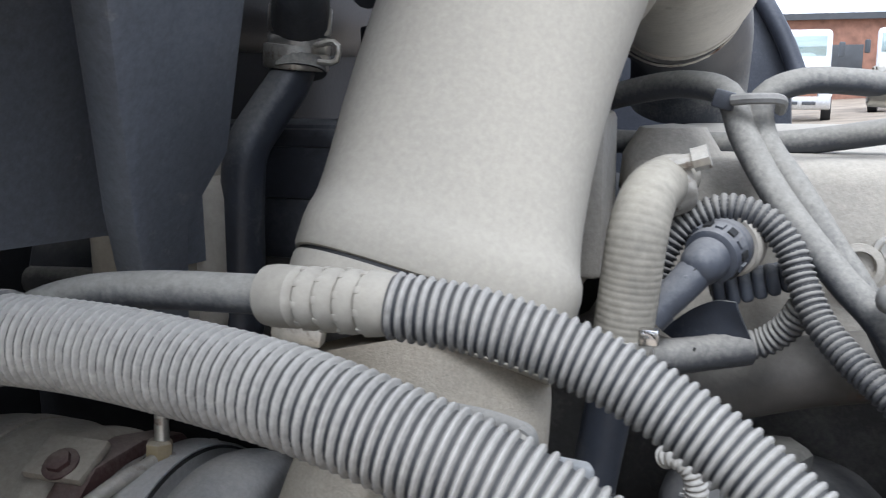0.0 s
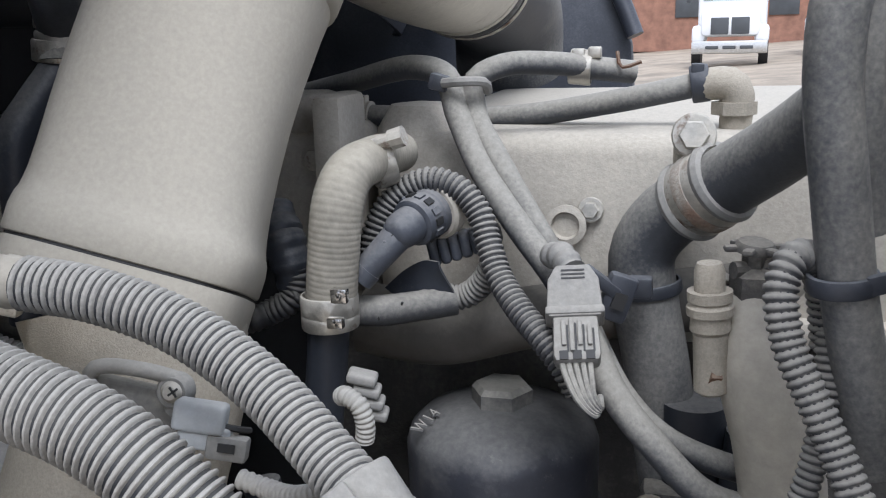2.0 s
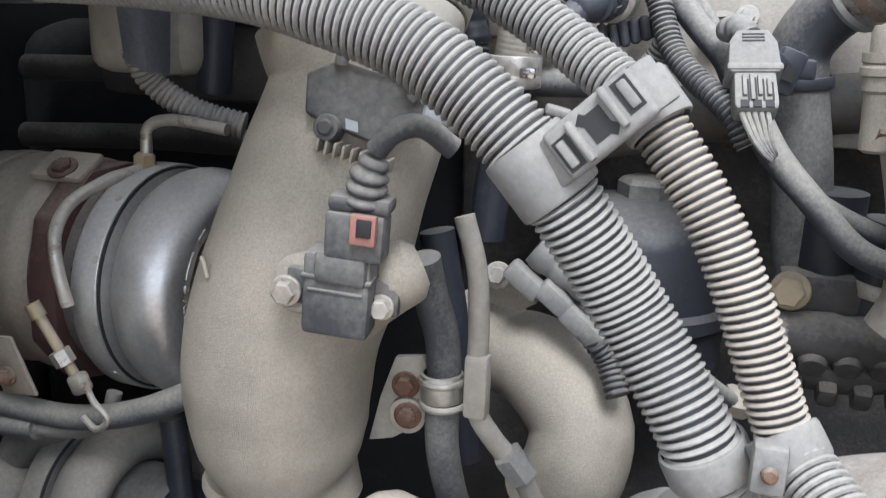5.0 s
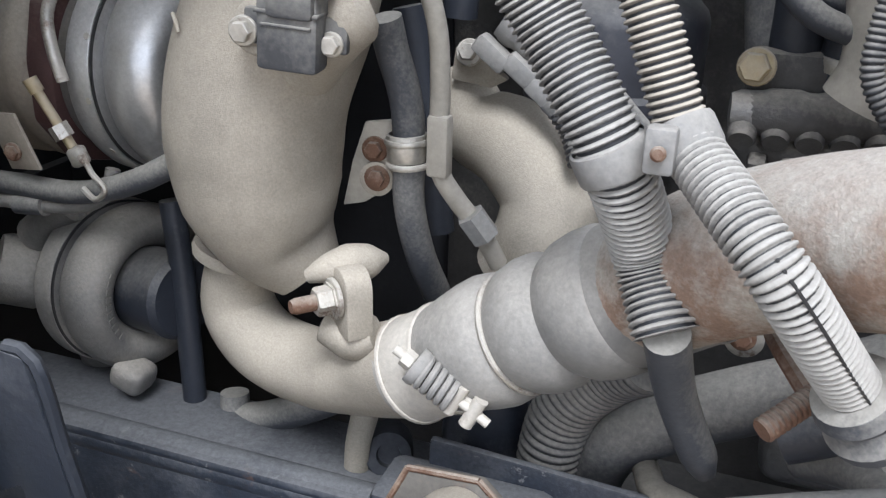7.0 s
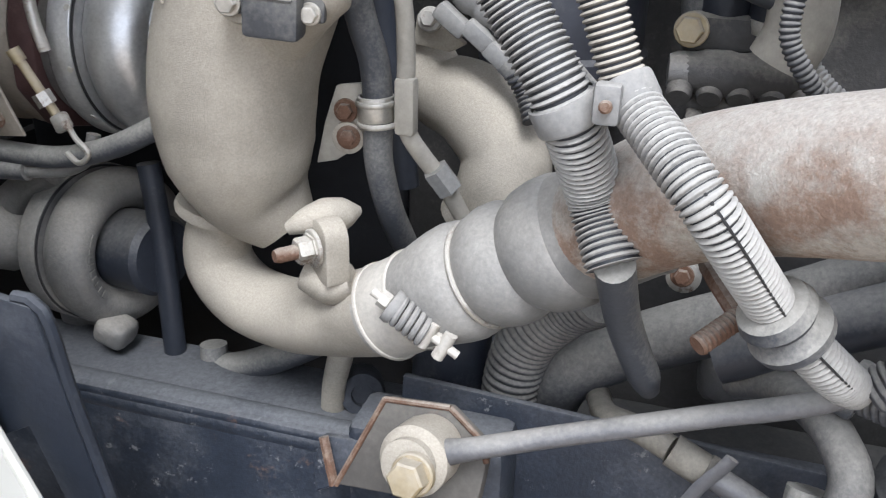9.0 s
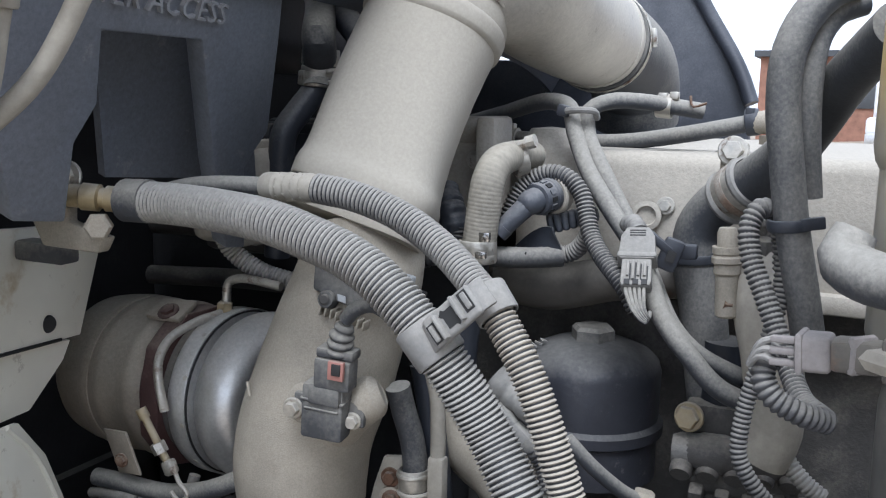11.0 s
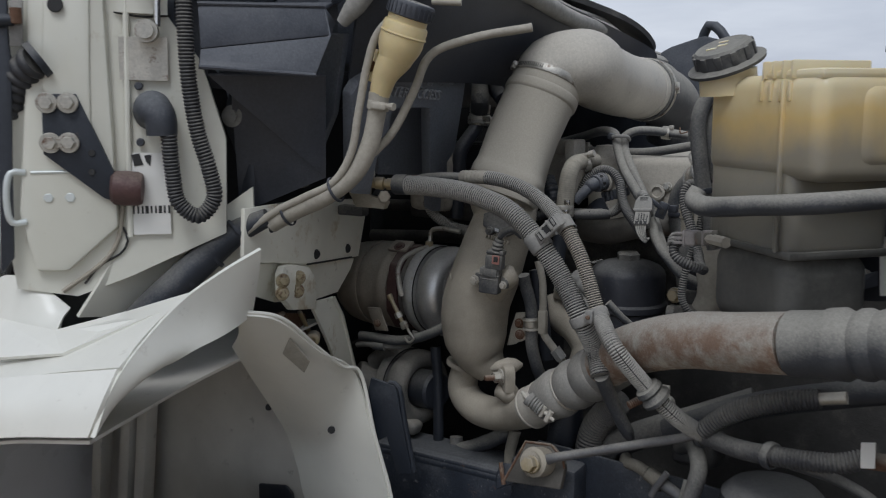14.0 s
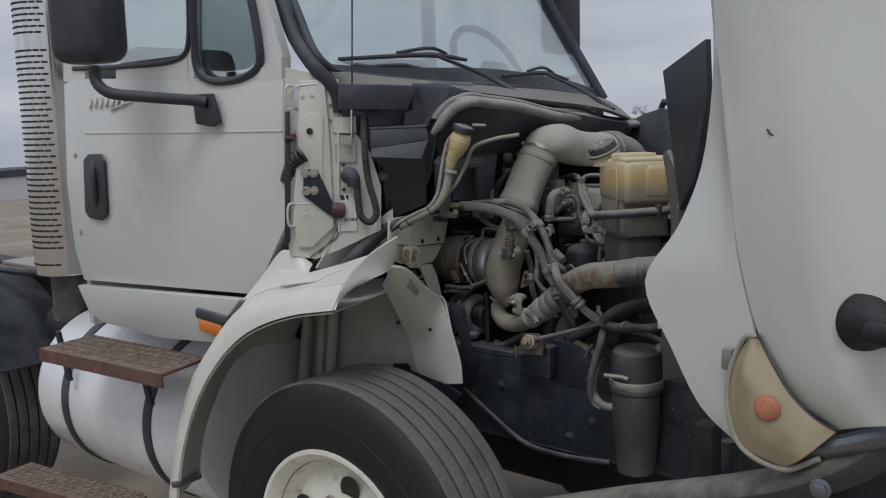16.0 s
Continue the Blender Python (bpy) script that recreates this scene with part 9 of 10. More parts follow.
part("vent_seal", sweep([(-0.767, -0.218, 2.234), (-0.786, -0.222, 1.986), (-0.778, -0.222, 1.875), (-0.719, -0.222, 1.842), (-0.564, -0.222, 1.843), (-0.490, -0.222, 1.875), (-0.486, -0.222, 1.932), (-0.539, -0.215, 2.158)], 0.012, 8, 0.02), "plast", dr_, "black window seal")
part("glass_seal", sweep([(-1.497, -0.222, 1.918), (-1.227, -0.222, 1.909), (-0.872, -0.222, 1.916), (-0.825, -0.222, 1.941), (-0.802, -0.215, 2.239)], 0.009, 8, 0.02), "plast", dr_, "black window seal")
hd = part("handle_bezel", plate([(-1.421, -0.228, 1.616), (-1.347, -0.228, 1.617), (-1.325, -0.228, 1.593), (-1.334, -0.228, 1.405), (-1.371, -0.228, 1.381), (-1.448, -0.228, 1.387), (-1.475, -0.228, 1.408), (-1.458, -0.228, 1.596)], 0.010, 0.003), "plast", dr_, "black handle bezel")
part("handle_bar", sweep([(-1.395, -0.232, 1.593), (-1.384, -0.245, 1.544), (-1.383, -0.245, 1.474), (-1.397, -0.232, 1.432)], 0.010, 10, 0.01), "plast", hd)
part("lock", lathe([(0.014, 0.0), (0.014, 0.004), (0.009, 0.005), (0.0, 0.005)], (-1.418, -0.229, 1.425), (0, -1, 0), 20), "plast_grey", hd)
for q in ((-1.533, -0.223, 1.611), (-1.539, -0.223, 1.328), (-1.438, -0.221, 1.107), (-1.425, -0.211, 1.025)):
    part("rivet", lathe([(0.009, 0.0), (0.009, 0.003), (0.0, 0.005)], q, (0, -1, 0), 14), "steel", dr_)
# door badge as plain chrome shapes
for k in range(7):
    part("badge_stroke", rbox((0.012 if k < 3 else 0.016, 0.004, 0.038), Matrix.Translation(Vector((-1.398, -0.226, 1.790)) + Vector((0.034 * k, 0, 0.004 * (k % 2)))) @ pose(0, 0, 0, 0, 12 if k < 4 else 28, 0), 0.002), "chrome", dr_)
part("badge_swash", sweep([(-1.273, -0.227, 1.767), (-1.218, -0.228, 1.779), (-1.143, -0.227, 1.792)], 0.004, 8, 0.005), "chrome", dr_)
mi = thing("side_mirror", "black side mirror on a bent arm", "mirror", (-0.711, -0.240, 1.745))
part("head", rbox((0.215, 0.15, 0.40), Matrix.Translation((-0.975, -0.460, 2.099)) @ pose(0, 0, 0, 0, 0, 12), 0.05, segments=4), "plast", mi)
part("arm", sweep([(-0.963, -0.460, 1.891), (-0.954, -0.460, 1.846), (-0.914, -0.450, 1.814), (-0.818, -0.380, 1.796), (-0.736, -0.280, 1.783), (-0.708, -0.250, 1.775)], 0.017, 14, 0.01), "plast", mi)
part("base", plate([(-0.782, -0.235, 1.802), (-0.684, -0.235, 1.802), (-0.655, -0.235, 1.714), (-0.689, -0.235, 1.702), (-0.771, -0.235, 1.712)], 0.014, 0.004), "plast", mi)
part("base_hole", lathe([(0.0, 0.001), (0.012, 0.001), (0.013, 0.0)], (-0.696, -0.236, 1.728), (0, -1, 0), 16), "ink", mi)
ml = thing("marker_lamp", "amber side marker lamp in a black housing", "lamp", (-0.763, -0.240, 1.091))
part("housing", rbox((0.16, 0.05, 0.035), Matrix.Translation((-0.747, -0.235, 1.110)) @ pose(0, 0, 0, 0, 4, 0), 0.01), "plast", ml)
part("lens", rbox((0.12, 0.045, 0.05), Matrix.Translation((-0.757, -0.235, 1.076)) @ pose(0, 0, 0, 0, 6, 0), 0.012), "amber", ml, "orange lens")
# far mirror
mf = thing("far_mirror", "black mirror head beyond the windscreen", "mirror", (-0.924, 2.150, 2.205))
part("head", rbox((0.12, 0.24, 0.46), Matrix.Translation((-0.934, 2.150, 2.249)), 0.04, segments=3), "plast", mf)
part("arm", sweep([(-0.928, 2.100, 2.118), (-0.84, 1.96, 2.10), (-0.74, 1.80, 2.11)], 0.016, 10, 0.02), "plast", mf)
# seats and steering wheel
for y in (0.15, 1.35):
    s_ = part("cab_seat", rbox((0.45, 0.48, 0.36), Matrix.Translation((-1.12, y, 1.36)), 0.06, segments=3), "seat", cab, "grey cloth seat")
    part("backrest", rbox((0.14, 0.46, 0.55), Matrix.Translation((-1.36, y, 1.72)) @ pose(0, 0, 0, 0, -8, 0), 0.05, segments=3), "seat", s_)
ring_pts = []
for k in range(25):
    a = 2 * math.pi * k / 24
    ring_pts.append((-0.80 - 0.11 * math.sin(a), 1.35 + 0.23 * math.cos(a), 1.90 + 0.20 * math.sin(a)))
sw = part("steering_wheel", sweep(ring_pts, 0.016, 10, 0.02), "seat", cab, "grey steering wheel")
part("hub", rbox((0.06, 0.16, 0.12), Matrix.Translation((-0.80, 1.35, 1.89)) @ pose(0, 0, 0, 0, 30, 0), 0.02), "plast", sw)
part("column", sweep([(-0.80, 1.35, 1.89), (-0.62, 1.35, 1.80)], 0.03, 12, 0.02), "plast", sw)
# wipers and aerial
for a1, a2, a3, b1, b2 in (((-0.06, 0.605, 1.737), (-0.27, 0.58, 1.848), (-0.365, 0.426, 1.918), (-0.35, -0.038, 1.89), (-0.375, 0.609, 1.909)), ((-0.135, 1.227, 1.723), (-0.3, 1.274, 1.805), (-0.425, 1.198, 1.877), (-0.41, 0.88, 1.86), (-0.44, 1.397, 1.856))):
    wi = thing("wiper", "black windscreen wiper arm and blade", "wiper", a1, group="wipers")
    part("arm", sweep([a1, a2, a3], [0.011, 0.007, 0.006], 8, 0.02), "plast", wi)
    part("blade", sweep([b1, a3, b2], [0.006, 0.009, 0.006], 8, 0.02), "plast", wi)
    part("bridge", sweep([tuple(Vector(b1).lerp(Vector(a3), 0.6) + Vector((0, -0.01, 0.012))), tuple(Vector(a3) + Vector((0, -0.015, 0.022))), tuple(Vector(b2).lerp(Vector(a3), 0.6) + Vector((0, -0.01, 0.012)))], 0.006, 8, 0.01), "plast", wi)
an = thing("aerial", "thin black whip aerial on a steel stud", "aerial", (-0.237, -0.111, 1.677))
part("mast", sweep([(-0.2345, -0.108, 1.775), (-0.231, -0.105, 1.889), (-0.221, -0.096, 2.222)], 0.0025, 6, 0.05), "plast", an)
part("lower_mast", sweep([(-0.2385, -0.111, 1.660), (-0.2345, -0.108, 1.780)], [0.0042, 0.0036], 10, 0.02), "chrome", an, "bright steel lower mast")

# ---- tank, steps and stack ----
ft = thing("fuel_tank", "white cylindrical fuel tank with black straps", "fuel tank", (-1.5, 0.10, 0.3))
TX0, TX1, TY, TZ, TR = -2.0, -0.90, 0.10, 0.63, 0.325
part("shell", lathe([(0.0, 0.0), (TR * 0.9, 0.002), (TR * 0.975, 0.012), (TR, 0.035), (TR, TX1 - TX0 - 0.035), (TR * 0.975, TX1 - TX0 - 0.012), (TR * 0.9, TX1 - TX0 - 0.002), (0.0, TX1 - TX0)], (TX0, TY, TZ), (1, 0, 0), 72), "tankalu", ft)
for x in (-1.76, -1.20):
    part("strap", ring((x, TY, TZ), (1, 0, 0), TR + 0.001, 0.05, 0.006, 72), "plast", ft, "black tank strap")
for x in (-1.72, -1.18):
    part("step_hanger", plate([(x, DY - 0.03, 0.94), (x + 0.03, DY - 0.03, 0.94), (x + 0.06, DY - 0.015, 0.75), (x + 0.03, DY - 0.015, 0.75)], 0.012), "frame", ft)
def tread(name_m, label, p, g):
    t_ = thing("cab_step", label, "step", p[0], group="cab steps")
    part("tread", plate(p, 0.012, 0.003), "step", t_)
    P0, P1, P3 = Vector(p[0]), Vector(p[1]), Vector(p[3])
    part("front_lip", plate([p[0], p[1], tuple(P1 - Vector((0, 0, 0.045))), tuple(P0 - Vector((0, 0, 0.045)))], 0.008), "step", t_)
    for i in range(16):
        for j in range(5):
            c = P0 + (P1 - P0) * (i + 0.75 + 0.35 * (j % 2)) / 17.2 + (P3 - P0) * (j + 0.7) / 5.6
            part("dimple", lathe([(0.016, 0.0), (0.013, 0.004), (0.009, 0.005), (0.008, 0.002), (0.0, 0.002)], tuple(c), (0, 0, 1), 10), "rusty", t_)
tread("upper", "brown dimpled steel cab step", [(-1.452, -0.456, 0.955), (-0.800, -0.406, 0.955), (-0.852, -0.204, 0.955), (-1.482, -0.240, 0.955)], 0)
tread("lower", "brown dimpled steel lower step", [(-1.911, -0.457, 0.380), (-1.204, -0.346, 0.380), (-1.245, -0.217, 0.380), (-1.931, -0.300, 0.380)], 0)
sk = thing("exhaust_stack", "slotted chrome exhaust stack shield", "exhaust stack", (-2.101, -0.100, 1.153))
SX, SY, SR = -2.02, -0.02, 0.125
SX = Vector((-2.073, -0.100, 1.310)).x
part("shield", lathe([(SR * 0.96, 1.10), (SR, 1.105), (SR, 2.9), (SR * 0.96, 2.905)], (SX, 0.0, 0.0), (0, 0, 1), 48, closed=True), "chrome", sk)
slots = Geo()
for r in range(62):
    if r in (1, 2, 38, 39):
        continue
    for k in range(9):
        a = radians(-152 + 13.5 * k + (6.7 if r % 2 else 0))
        rbox((0.024, 0.004, 0.008), pose(SX + SR * math.cos(a), SR * math.sin(a), 1.15 + 0.0235 * r, 0, 0, math.degrees(a) + 90), 0.0, slots)
part("perforation", slots, "ink", sk, "rows of dark slots")["kind"] = "stuff"
for z in (1.30, 1.62, 1.95):
    part("bracket", rbox((0.30, 0.04, 0.03), Matrix.Translation((SX + 0.22, 0.03, z)), 0.004), "steel", sk)
part("inner_pipe", lathe([(0.07, 0.9), (0.07, 3.0)], (SX, 0.0, 0.0), (0, 0, 1), 24), "cast_dark", sk)
bhind = thing("rear_chassis", "dark chassis clutter behind the cab", "chassis", (-2.6, 0.5, 0.6))
part("beam", rbox((2.4, 0.12, 0.22), Matrix.Translation((-2.9, 0.36, 0.9)), 0.01), "frame", bhind)
part("beam", rbox((2.4, 0.12, 0.22), Matrix.Translation((-2.9, 1.3, 0.9)), 0.01), "frame", bhind)
part("deck", rbox((1.2, 1.3, 0.02), Matrix.Translation((-2.5, 0.85, 1.03)), 0.004), "steel", bhind)
part("air_line", sweep([(-3.4, 0.0, 1.08), (-2.6, 0.05, 1.05), (-2.05, 0.1, 1.1)], 0.02, 10, 0.03), "rubber_dark", bhind)
rw = copy_thing(wheel, pose(-3.10, 0.05, 0.34))
part("mud_guard", sheet([[(-3.75, -0.20, 0.55), (-3.45, -0.20, 0.88), (-3.10, -0.20, 1.00), (-2.75, -0.20, 0.90), (-2.50, -0.20, 0.62)], [(-3.75, 0.25, 0.55), (-3.45, 0.25, 0.88), (-3.10, 0.25, 1.00), (-2.75, 0.25, 0.90), (-2.50, 0.25, 0.62)]], 0.006, 4, 1), "frame", bhind, "black rear mudguard")
part("air_tank", lathe([(0.0, 0.0), (0.10, 0.004), (0.125, 0.03), (0.125, 0.52), (0.10, 0.546), (0.0, 0.55)], (-2.45, 0.18, 0.80), (1, 0, 0), 28), "frame", bhind, "black air tank")
part("battery_box", rbox((0.36, 0.40, 0.34), Matrix.Translation((-2.20, 0.30, 0.98)), 0.012), "frame", bhind)

# ---- radiator side, drier and front ----
rp2 = thing("radiator_support", "dusty grey radiator side support plate", "support", (0.66, 0.05, 0.7))
part("upright", sweep([(0.622, 0.100, 1.617), (0.647, 0.090, 1.550), (0.679, 0.060, 1.436), (0.694, 0.030, 1.355), (0.706, 0.000, 1.287)], [0.016, 0.024, 0.030, 0.028, 0.016], 10, 0.02, squash=0.5), "support", rp2)
part("edge", sweep([(0.629, 0.090, 1.619), (0.662, 0.070, 1.572), (0.657, 0.070, 1.594)], 0.006, 8, 0.01), "seal", rp2)
part("lower_plate", plate([(0.638, 0.060, 1.260), (0.719, 0.020, 1.288), (0.739, 0.020, 1.100), (0.649, 0.060, 1.062)], 0.02, 0.003), "support", rp2)
part("peg", sweep([(0.678, 0.050, 1.489), (0.701, 0.040, 1.492)], 0.012, 12, 0.01), "plast_grey", rp2)
cc = thing("charge_cooler_tank", "dusty cast cooler end tank", "cooler", (0.725, 0.050, 1.340))
part("tank", rbox((0.12, 0.10, 0.13), Matrix.Translation((0.726, 0.100, 1.327)), 0.025, segments=3), "cast", cc)
part("neck", lathe([(0.040, -0.03), (0.042, 0.0), (0.05, 0.03)], (0.681, 0.075, 1.336), (1, 0, 0), 28), "cast", cc)
rd = thing("radiator", "dark radiator core and shroud", "radiator", (0.95, 0.8, 0.7))
part("core", rbox((0.10, 1.5, 0.95), Matrix.Translation((0.95, 0.83, 1.15)), 0.01), "dark", rd)
part("shroud", rbox((0.12, 1.3, 0.75), Matrix.Translation((0.84, 0.83, 1.18)), 0.04, segments=3), "plast", rd)
dd = thing("air_drier", "grey air drier canister held by a steel strap", "air drier", (0.45, 0.28, 0.78))
DC = Vector((0.447, 0.285, 0.0))
rdr = 0.0689
ztop = 1.066
part("dome", lathe([(rdr * 1.0, -0.085), (rdr * 1.0, -0.03), (rdr * 0.96, -0.012), (rdr * 0.80, -0.001), (rdr * 0.4, 0.004), (0.0, 0.005)], (DC.x, DC.y, ztop), (0, 0, 1), 40), "drier", dd)
part("strap", ring((DC.x, DC.y, ztop - 0.098), (0, 0, 1), rdr * 1.06, 0.022, 0.003, 40), "steel", dd, "steel strap")
part("strap_bolt", sweep([(0.388, 0.210, 0.993), (0.441, 0.210, 0.996), (0.461, 0.210, 0.993)], 0.006, 10, 0.01), "steel", dd)
part("body", lathe([(rdr * 0.75, -0.36), (rdr * 0.82, -0.32), (rdr * 0.93, -0.235), (rdr * 0.98, -0.23), (rdr * 0.98, -0.125), (rdr * 1.08, -0.12), (rdr * 1.08, -0.108), (rdr * 1.0, -0.085)], (DC.x, DC.y, ztop), (0, 0, 1), 40), "cast_dark", dd)
part("pipe", sweep([(0.346, 0.270, 1.054), (0.339, 0.240, 0.986), (0.336, 0.240, 0.919), (0.368, 0.240, 0.891), (0.397, 0.260, 0.888)], 0.014, 12, 0.01), "rubber", dd)
part("lower_pipe", sweep([(0.429, 0.240, 0.845), (0.434, 0.240, 0.756), (0.473, 0.250, 0.715)], 0.010, 12, 0.01), "steel", dd)
wl2 = thing("hydraulic_hose", "dusty ribbed hydraulic hoses with rusty end", "hose", (0.451, 0.200, 1.150))
J2, J3 = Vector((0.356, 0.273, 1.122)), Vector((0.459, 0.198, 1.141))
part("loom", loom([tuple(J2), tuple((J2 + J3) / 2 + Vector((0, 0, -0.004))), tuple(J3), (0.534, 0.190, 1.150), (0.562, 0.195, 1.159)], 0.0125, 0.0045, 0.15, 14), "loom_dark", wl2)
part("band", ring(tuple(J3), (1, -0.5, 0), 0.014, 0.012, 0.003, 20), "rubber", wl2)
part("band", ring(tuple(J2), (1, -0.5, -0.3), 0.014, 0.012, 0.003, 20), "rubber", wl2)
part("rusty_end", sweep([(0.562, 0.195, 1.159), (0.618, 0.200, 1.159)], [0.011, 0.009], 12, 0.01), "rusty", wl2)
part("tag", plate([(0.560, 0.180, 1.184), (0.575, 0.180, 1.187), (0.576, 0.180, 1.157), (0.561, 0.180, 1.154)], 0.002), "label", wl2, "pale paper tag")
part("upper_loom", loom([(0.358, 0.250, 1.135), (0.396, 0.250, 1.167), (0.461, 0.250, 1.195), (0.502, 0.250, 1.205)], [0.012, 0.014, 0.014, 0.013], 0.0045, 0.15, 14), "loom_dark", wl2)
part("upper_end", sweep([(0.502, 0.250, 1.205), (0.533, 0.250, 1.212)], 0.008, 12, 0.01), "steel", wl2)
part("bulk_pipe", sweep([(0.286, 0.330, 1.096), (0.409, 0.330, 1.157), (0.531, 0.330, 1.195), (0.610, 0.330, 1.216)], 0.018, 16, 0.02), "rubber_dark", wl2)
part("drop_hose", sweep([(0.302, 0.35, 1.069), (0.322, 0.32, 1.088), (0.337, 0.295, 1.095), (0.351, 0.265, 1.094), (0.359, 0.245, 1.081), (0.343, 0.235, 1.013), (0.334, 0.23, 0.967), (0.332, 0.23, 0.929), (0.34, 0.23, 0.898), (0.365, 0.23, 0.886)], [0.0115, 0.0115, 0.0115, 0.0115, 0.0115, 0.0115, 0.0112, 0.0105, 0.0075, 0.007], 16, 0.006), "grimy_hose", wl2)
part("curl_hose", sweep([(0.458, 0.240, 1.121), (0.536, 0.220, 1.117), (0.584, 0.200, 1.101), (0.609, 0.190, 1.065), (0.626, 0.190, 1.055)], 0.007, 12, 0.01), "grimy_hose", wl2)
part("bolt", bolt_geo((0.567, 0.180, 1.104), (0, -1, 0), 0.008, 0.010), "cast_mid", wl2)
sp3 = thing("ground_cable", "black cable hanging along the rail", "cable", (0.012, 0.280, 0.778))
part("cable", sweep([(-0.175, 0.300, 0.832), (-0.068, 0.300, 0.766), (0.061, 0.300, 0.699), (0.204, 0.300, 0.689), (0.357, 0.300, 0.702)], 0.008, 10, 0.02), "rubber_dark", sp3)

# ---- opened hood ----
ho = thing("tilted_hood", "white hood tilted forward with a headlamp", "hood", (1.0, -0.35, 0.7))
part("side_panel", sheet([[(0.876, -0.290, 2.001), (0.896, -0.300, 1.855), (0.896, -0.305, 1.731), (0.880, -0.310, 1.604), (0.837, -0.312, 1.493), (0.758, -0.294, 1.372), (0.831, -0.320, 1.246), (0.896, -0.330, 1.144), (0.982, -0.340, 1.083)],
                          [(0.892, -0.315, 1.996), (0.908, -0.320, 1.853), (0.923, -0.335, 1.730), (0.932, -0.345, 1.607), (0.923, -0.350, 1.502), (0.900, -0.350, 1.405), (0.928, -0.352, 1.267), (0.962, -0.355, 1.163), (0.999, -0.360, 1.101)],
                          [(0.908, -0.340, 1.991), (0.921, -0.345, 1.851), (0.942, -0.360, 1.729), (0.961, -0.375, 1.609), (0.977, -0.380, 1.478), (0.993, -0.380, 1.397), (1.015, -0.380, 1.317), (1.020, -0.380, 1.244), (1.025, -0.380, 1.139)]], 0.006, 5, 5), "white", ho)
part("bonnet", sheet([[(0.910, -0.342, 1.990), (0.923, -0.347, 1.851), (0.945, -0.362, 1.729), (0.964, -0.377, 1.609), (0.980, -0.382, 1.478), (1.023, -0.382, 1.318), (1.085, -0.385, 1.215), (1.168, -0.400, 1.172)],
                      [(1.002, -0.400, 1.972), (1.014, -0.410, 1.840), (1.030, -0.420, 1.727), (1.051, -0.430, 1.614), (1.074, -0.435, 1.491), (1.118, -0.440, 1.342), (1.160, -0.450, 1.255), (1.217, -0.460, 1.204)],
                      [(1.116, -0.440, 1.953), (1.128, -0.450, 1.830), (1.143, -0.460, 1.724), (1.156, -0.465, 1.618), (1.174, -0.470, 1.502), (1.206, -0.475, 1.361), (1.236, -0.480, 1.276), (1.270, -0.480, 1.223)],
                      [(1.315, -0.400, 1.932), (1.329, -0.410, 1.817), (1.343, -0.420, 1.718), (1.357, -0.430, 1.619), (1.371, -0.440, 1.512), (1.387, -0.450, 1.380), (1.400, -0.460, 1.299), (1.411, -0.470, 1.252)]], 0.006, 5, 5), "white", ho)
part("rear_skin", plate([(1.315, -0.400, 1.932), (1.411, -0.470, 1.252), (2.3, 0.2, 1.0), (2.3, 0.2, 2.3)], 0.006), "white", ho)
part("inner_liner", plate([(0.494, 0.359, 1.821), (0.850, -0.200, 1.853), (0.866, -0.220, 1.709), (0.850, -0.240, 1.582), (0.809, -0.220, 1.514), (0.600, 0.220, 1.653)], 0.01), "frame", ho, "black inner liner")
part("inner_flap", plate([(0.602, 0.215, 1.653), (0.857, -0.215, 1.704), (0.848, -0.235, 1.582), (0.807, -0.215, 1.514)], 0.012), "dark", ho)
part("inner_apron", plate([(0.612, 0.15, 1.648), (0.729, 0.0, 1.39), (0.8, -0.2, 1.395), (0.835, -0.225, 1.5), (0.842, -0.228, 1.58)], 0.010), "frame", ho, "black inner apron")
part("nose_inside", rbox((0.04, 1.9, 0.9), Matrix.Translation((1.55, 0.75, 1.6)) @ pose(0, 0, 0, 0, 25, 0), 0.02), "plast", ho)
part("scratch", sweep([(1.048, -0.434, 1.681), (1.054, -0.434, 1.672), (1.064, -0.434, 1.670)], 0.0016, 6, 0.006), "ink", ho)
lens = part("headlamp", sheet([[(1.003, -0.382, 1.307), (0.978, -0.385, 1.249), (0.975, -0.390, 1.175), (1.005, -0.395, 1.107), (1.079, -0.400, 1.085)], [(1.020, -0.400, 1.311), (1.021, -0.420, 1.254), (1.040, -0.430, 1.198), (1.069, -0.435, 1.154), (1.121, -0.430, 1.121)], [(1.028, -0.390, 1.308), (1.061, -0.400, 1.261), (1.095, -0.410, 1.218), (1.133, -0.415, 1.189), (1.170, -0.415, 1.173)]], 0.01, 6, 5), "lens", ho, "yellowed headlamp lens")
part("reflector", lathe([(0.0, 0.0040), (0.012, 0.0036), (0.019, 0.0020), (0.0225, -0.0015), (0.023, -0.004)], (1.061, -0.4385, 1.201), (0, -1, 0.12), 28), "orange", lens, "orange reflector behind the lens")
part("lens_rim", sweep([(1.024, -0.390, 1.313), (1.004, -0.386, 1.310), (0.977, -0.388, 1.252), (0.974, -0.393, 1.174), (1.004, -0.398, 1.105), (1.081, -0.403, 1.083), (1.143, -0.410, 1.119)], 0.005, 8, 0.01), "tanhose", ho)
part("lamp_tab", rbox((0.02, 0.02, 0.04), Matrix.Translation((0.966, -0.375, 1.261)), 0.004), "plast_grey", ho)
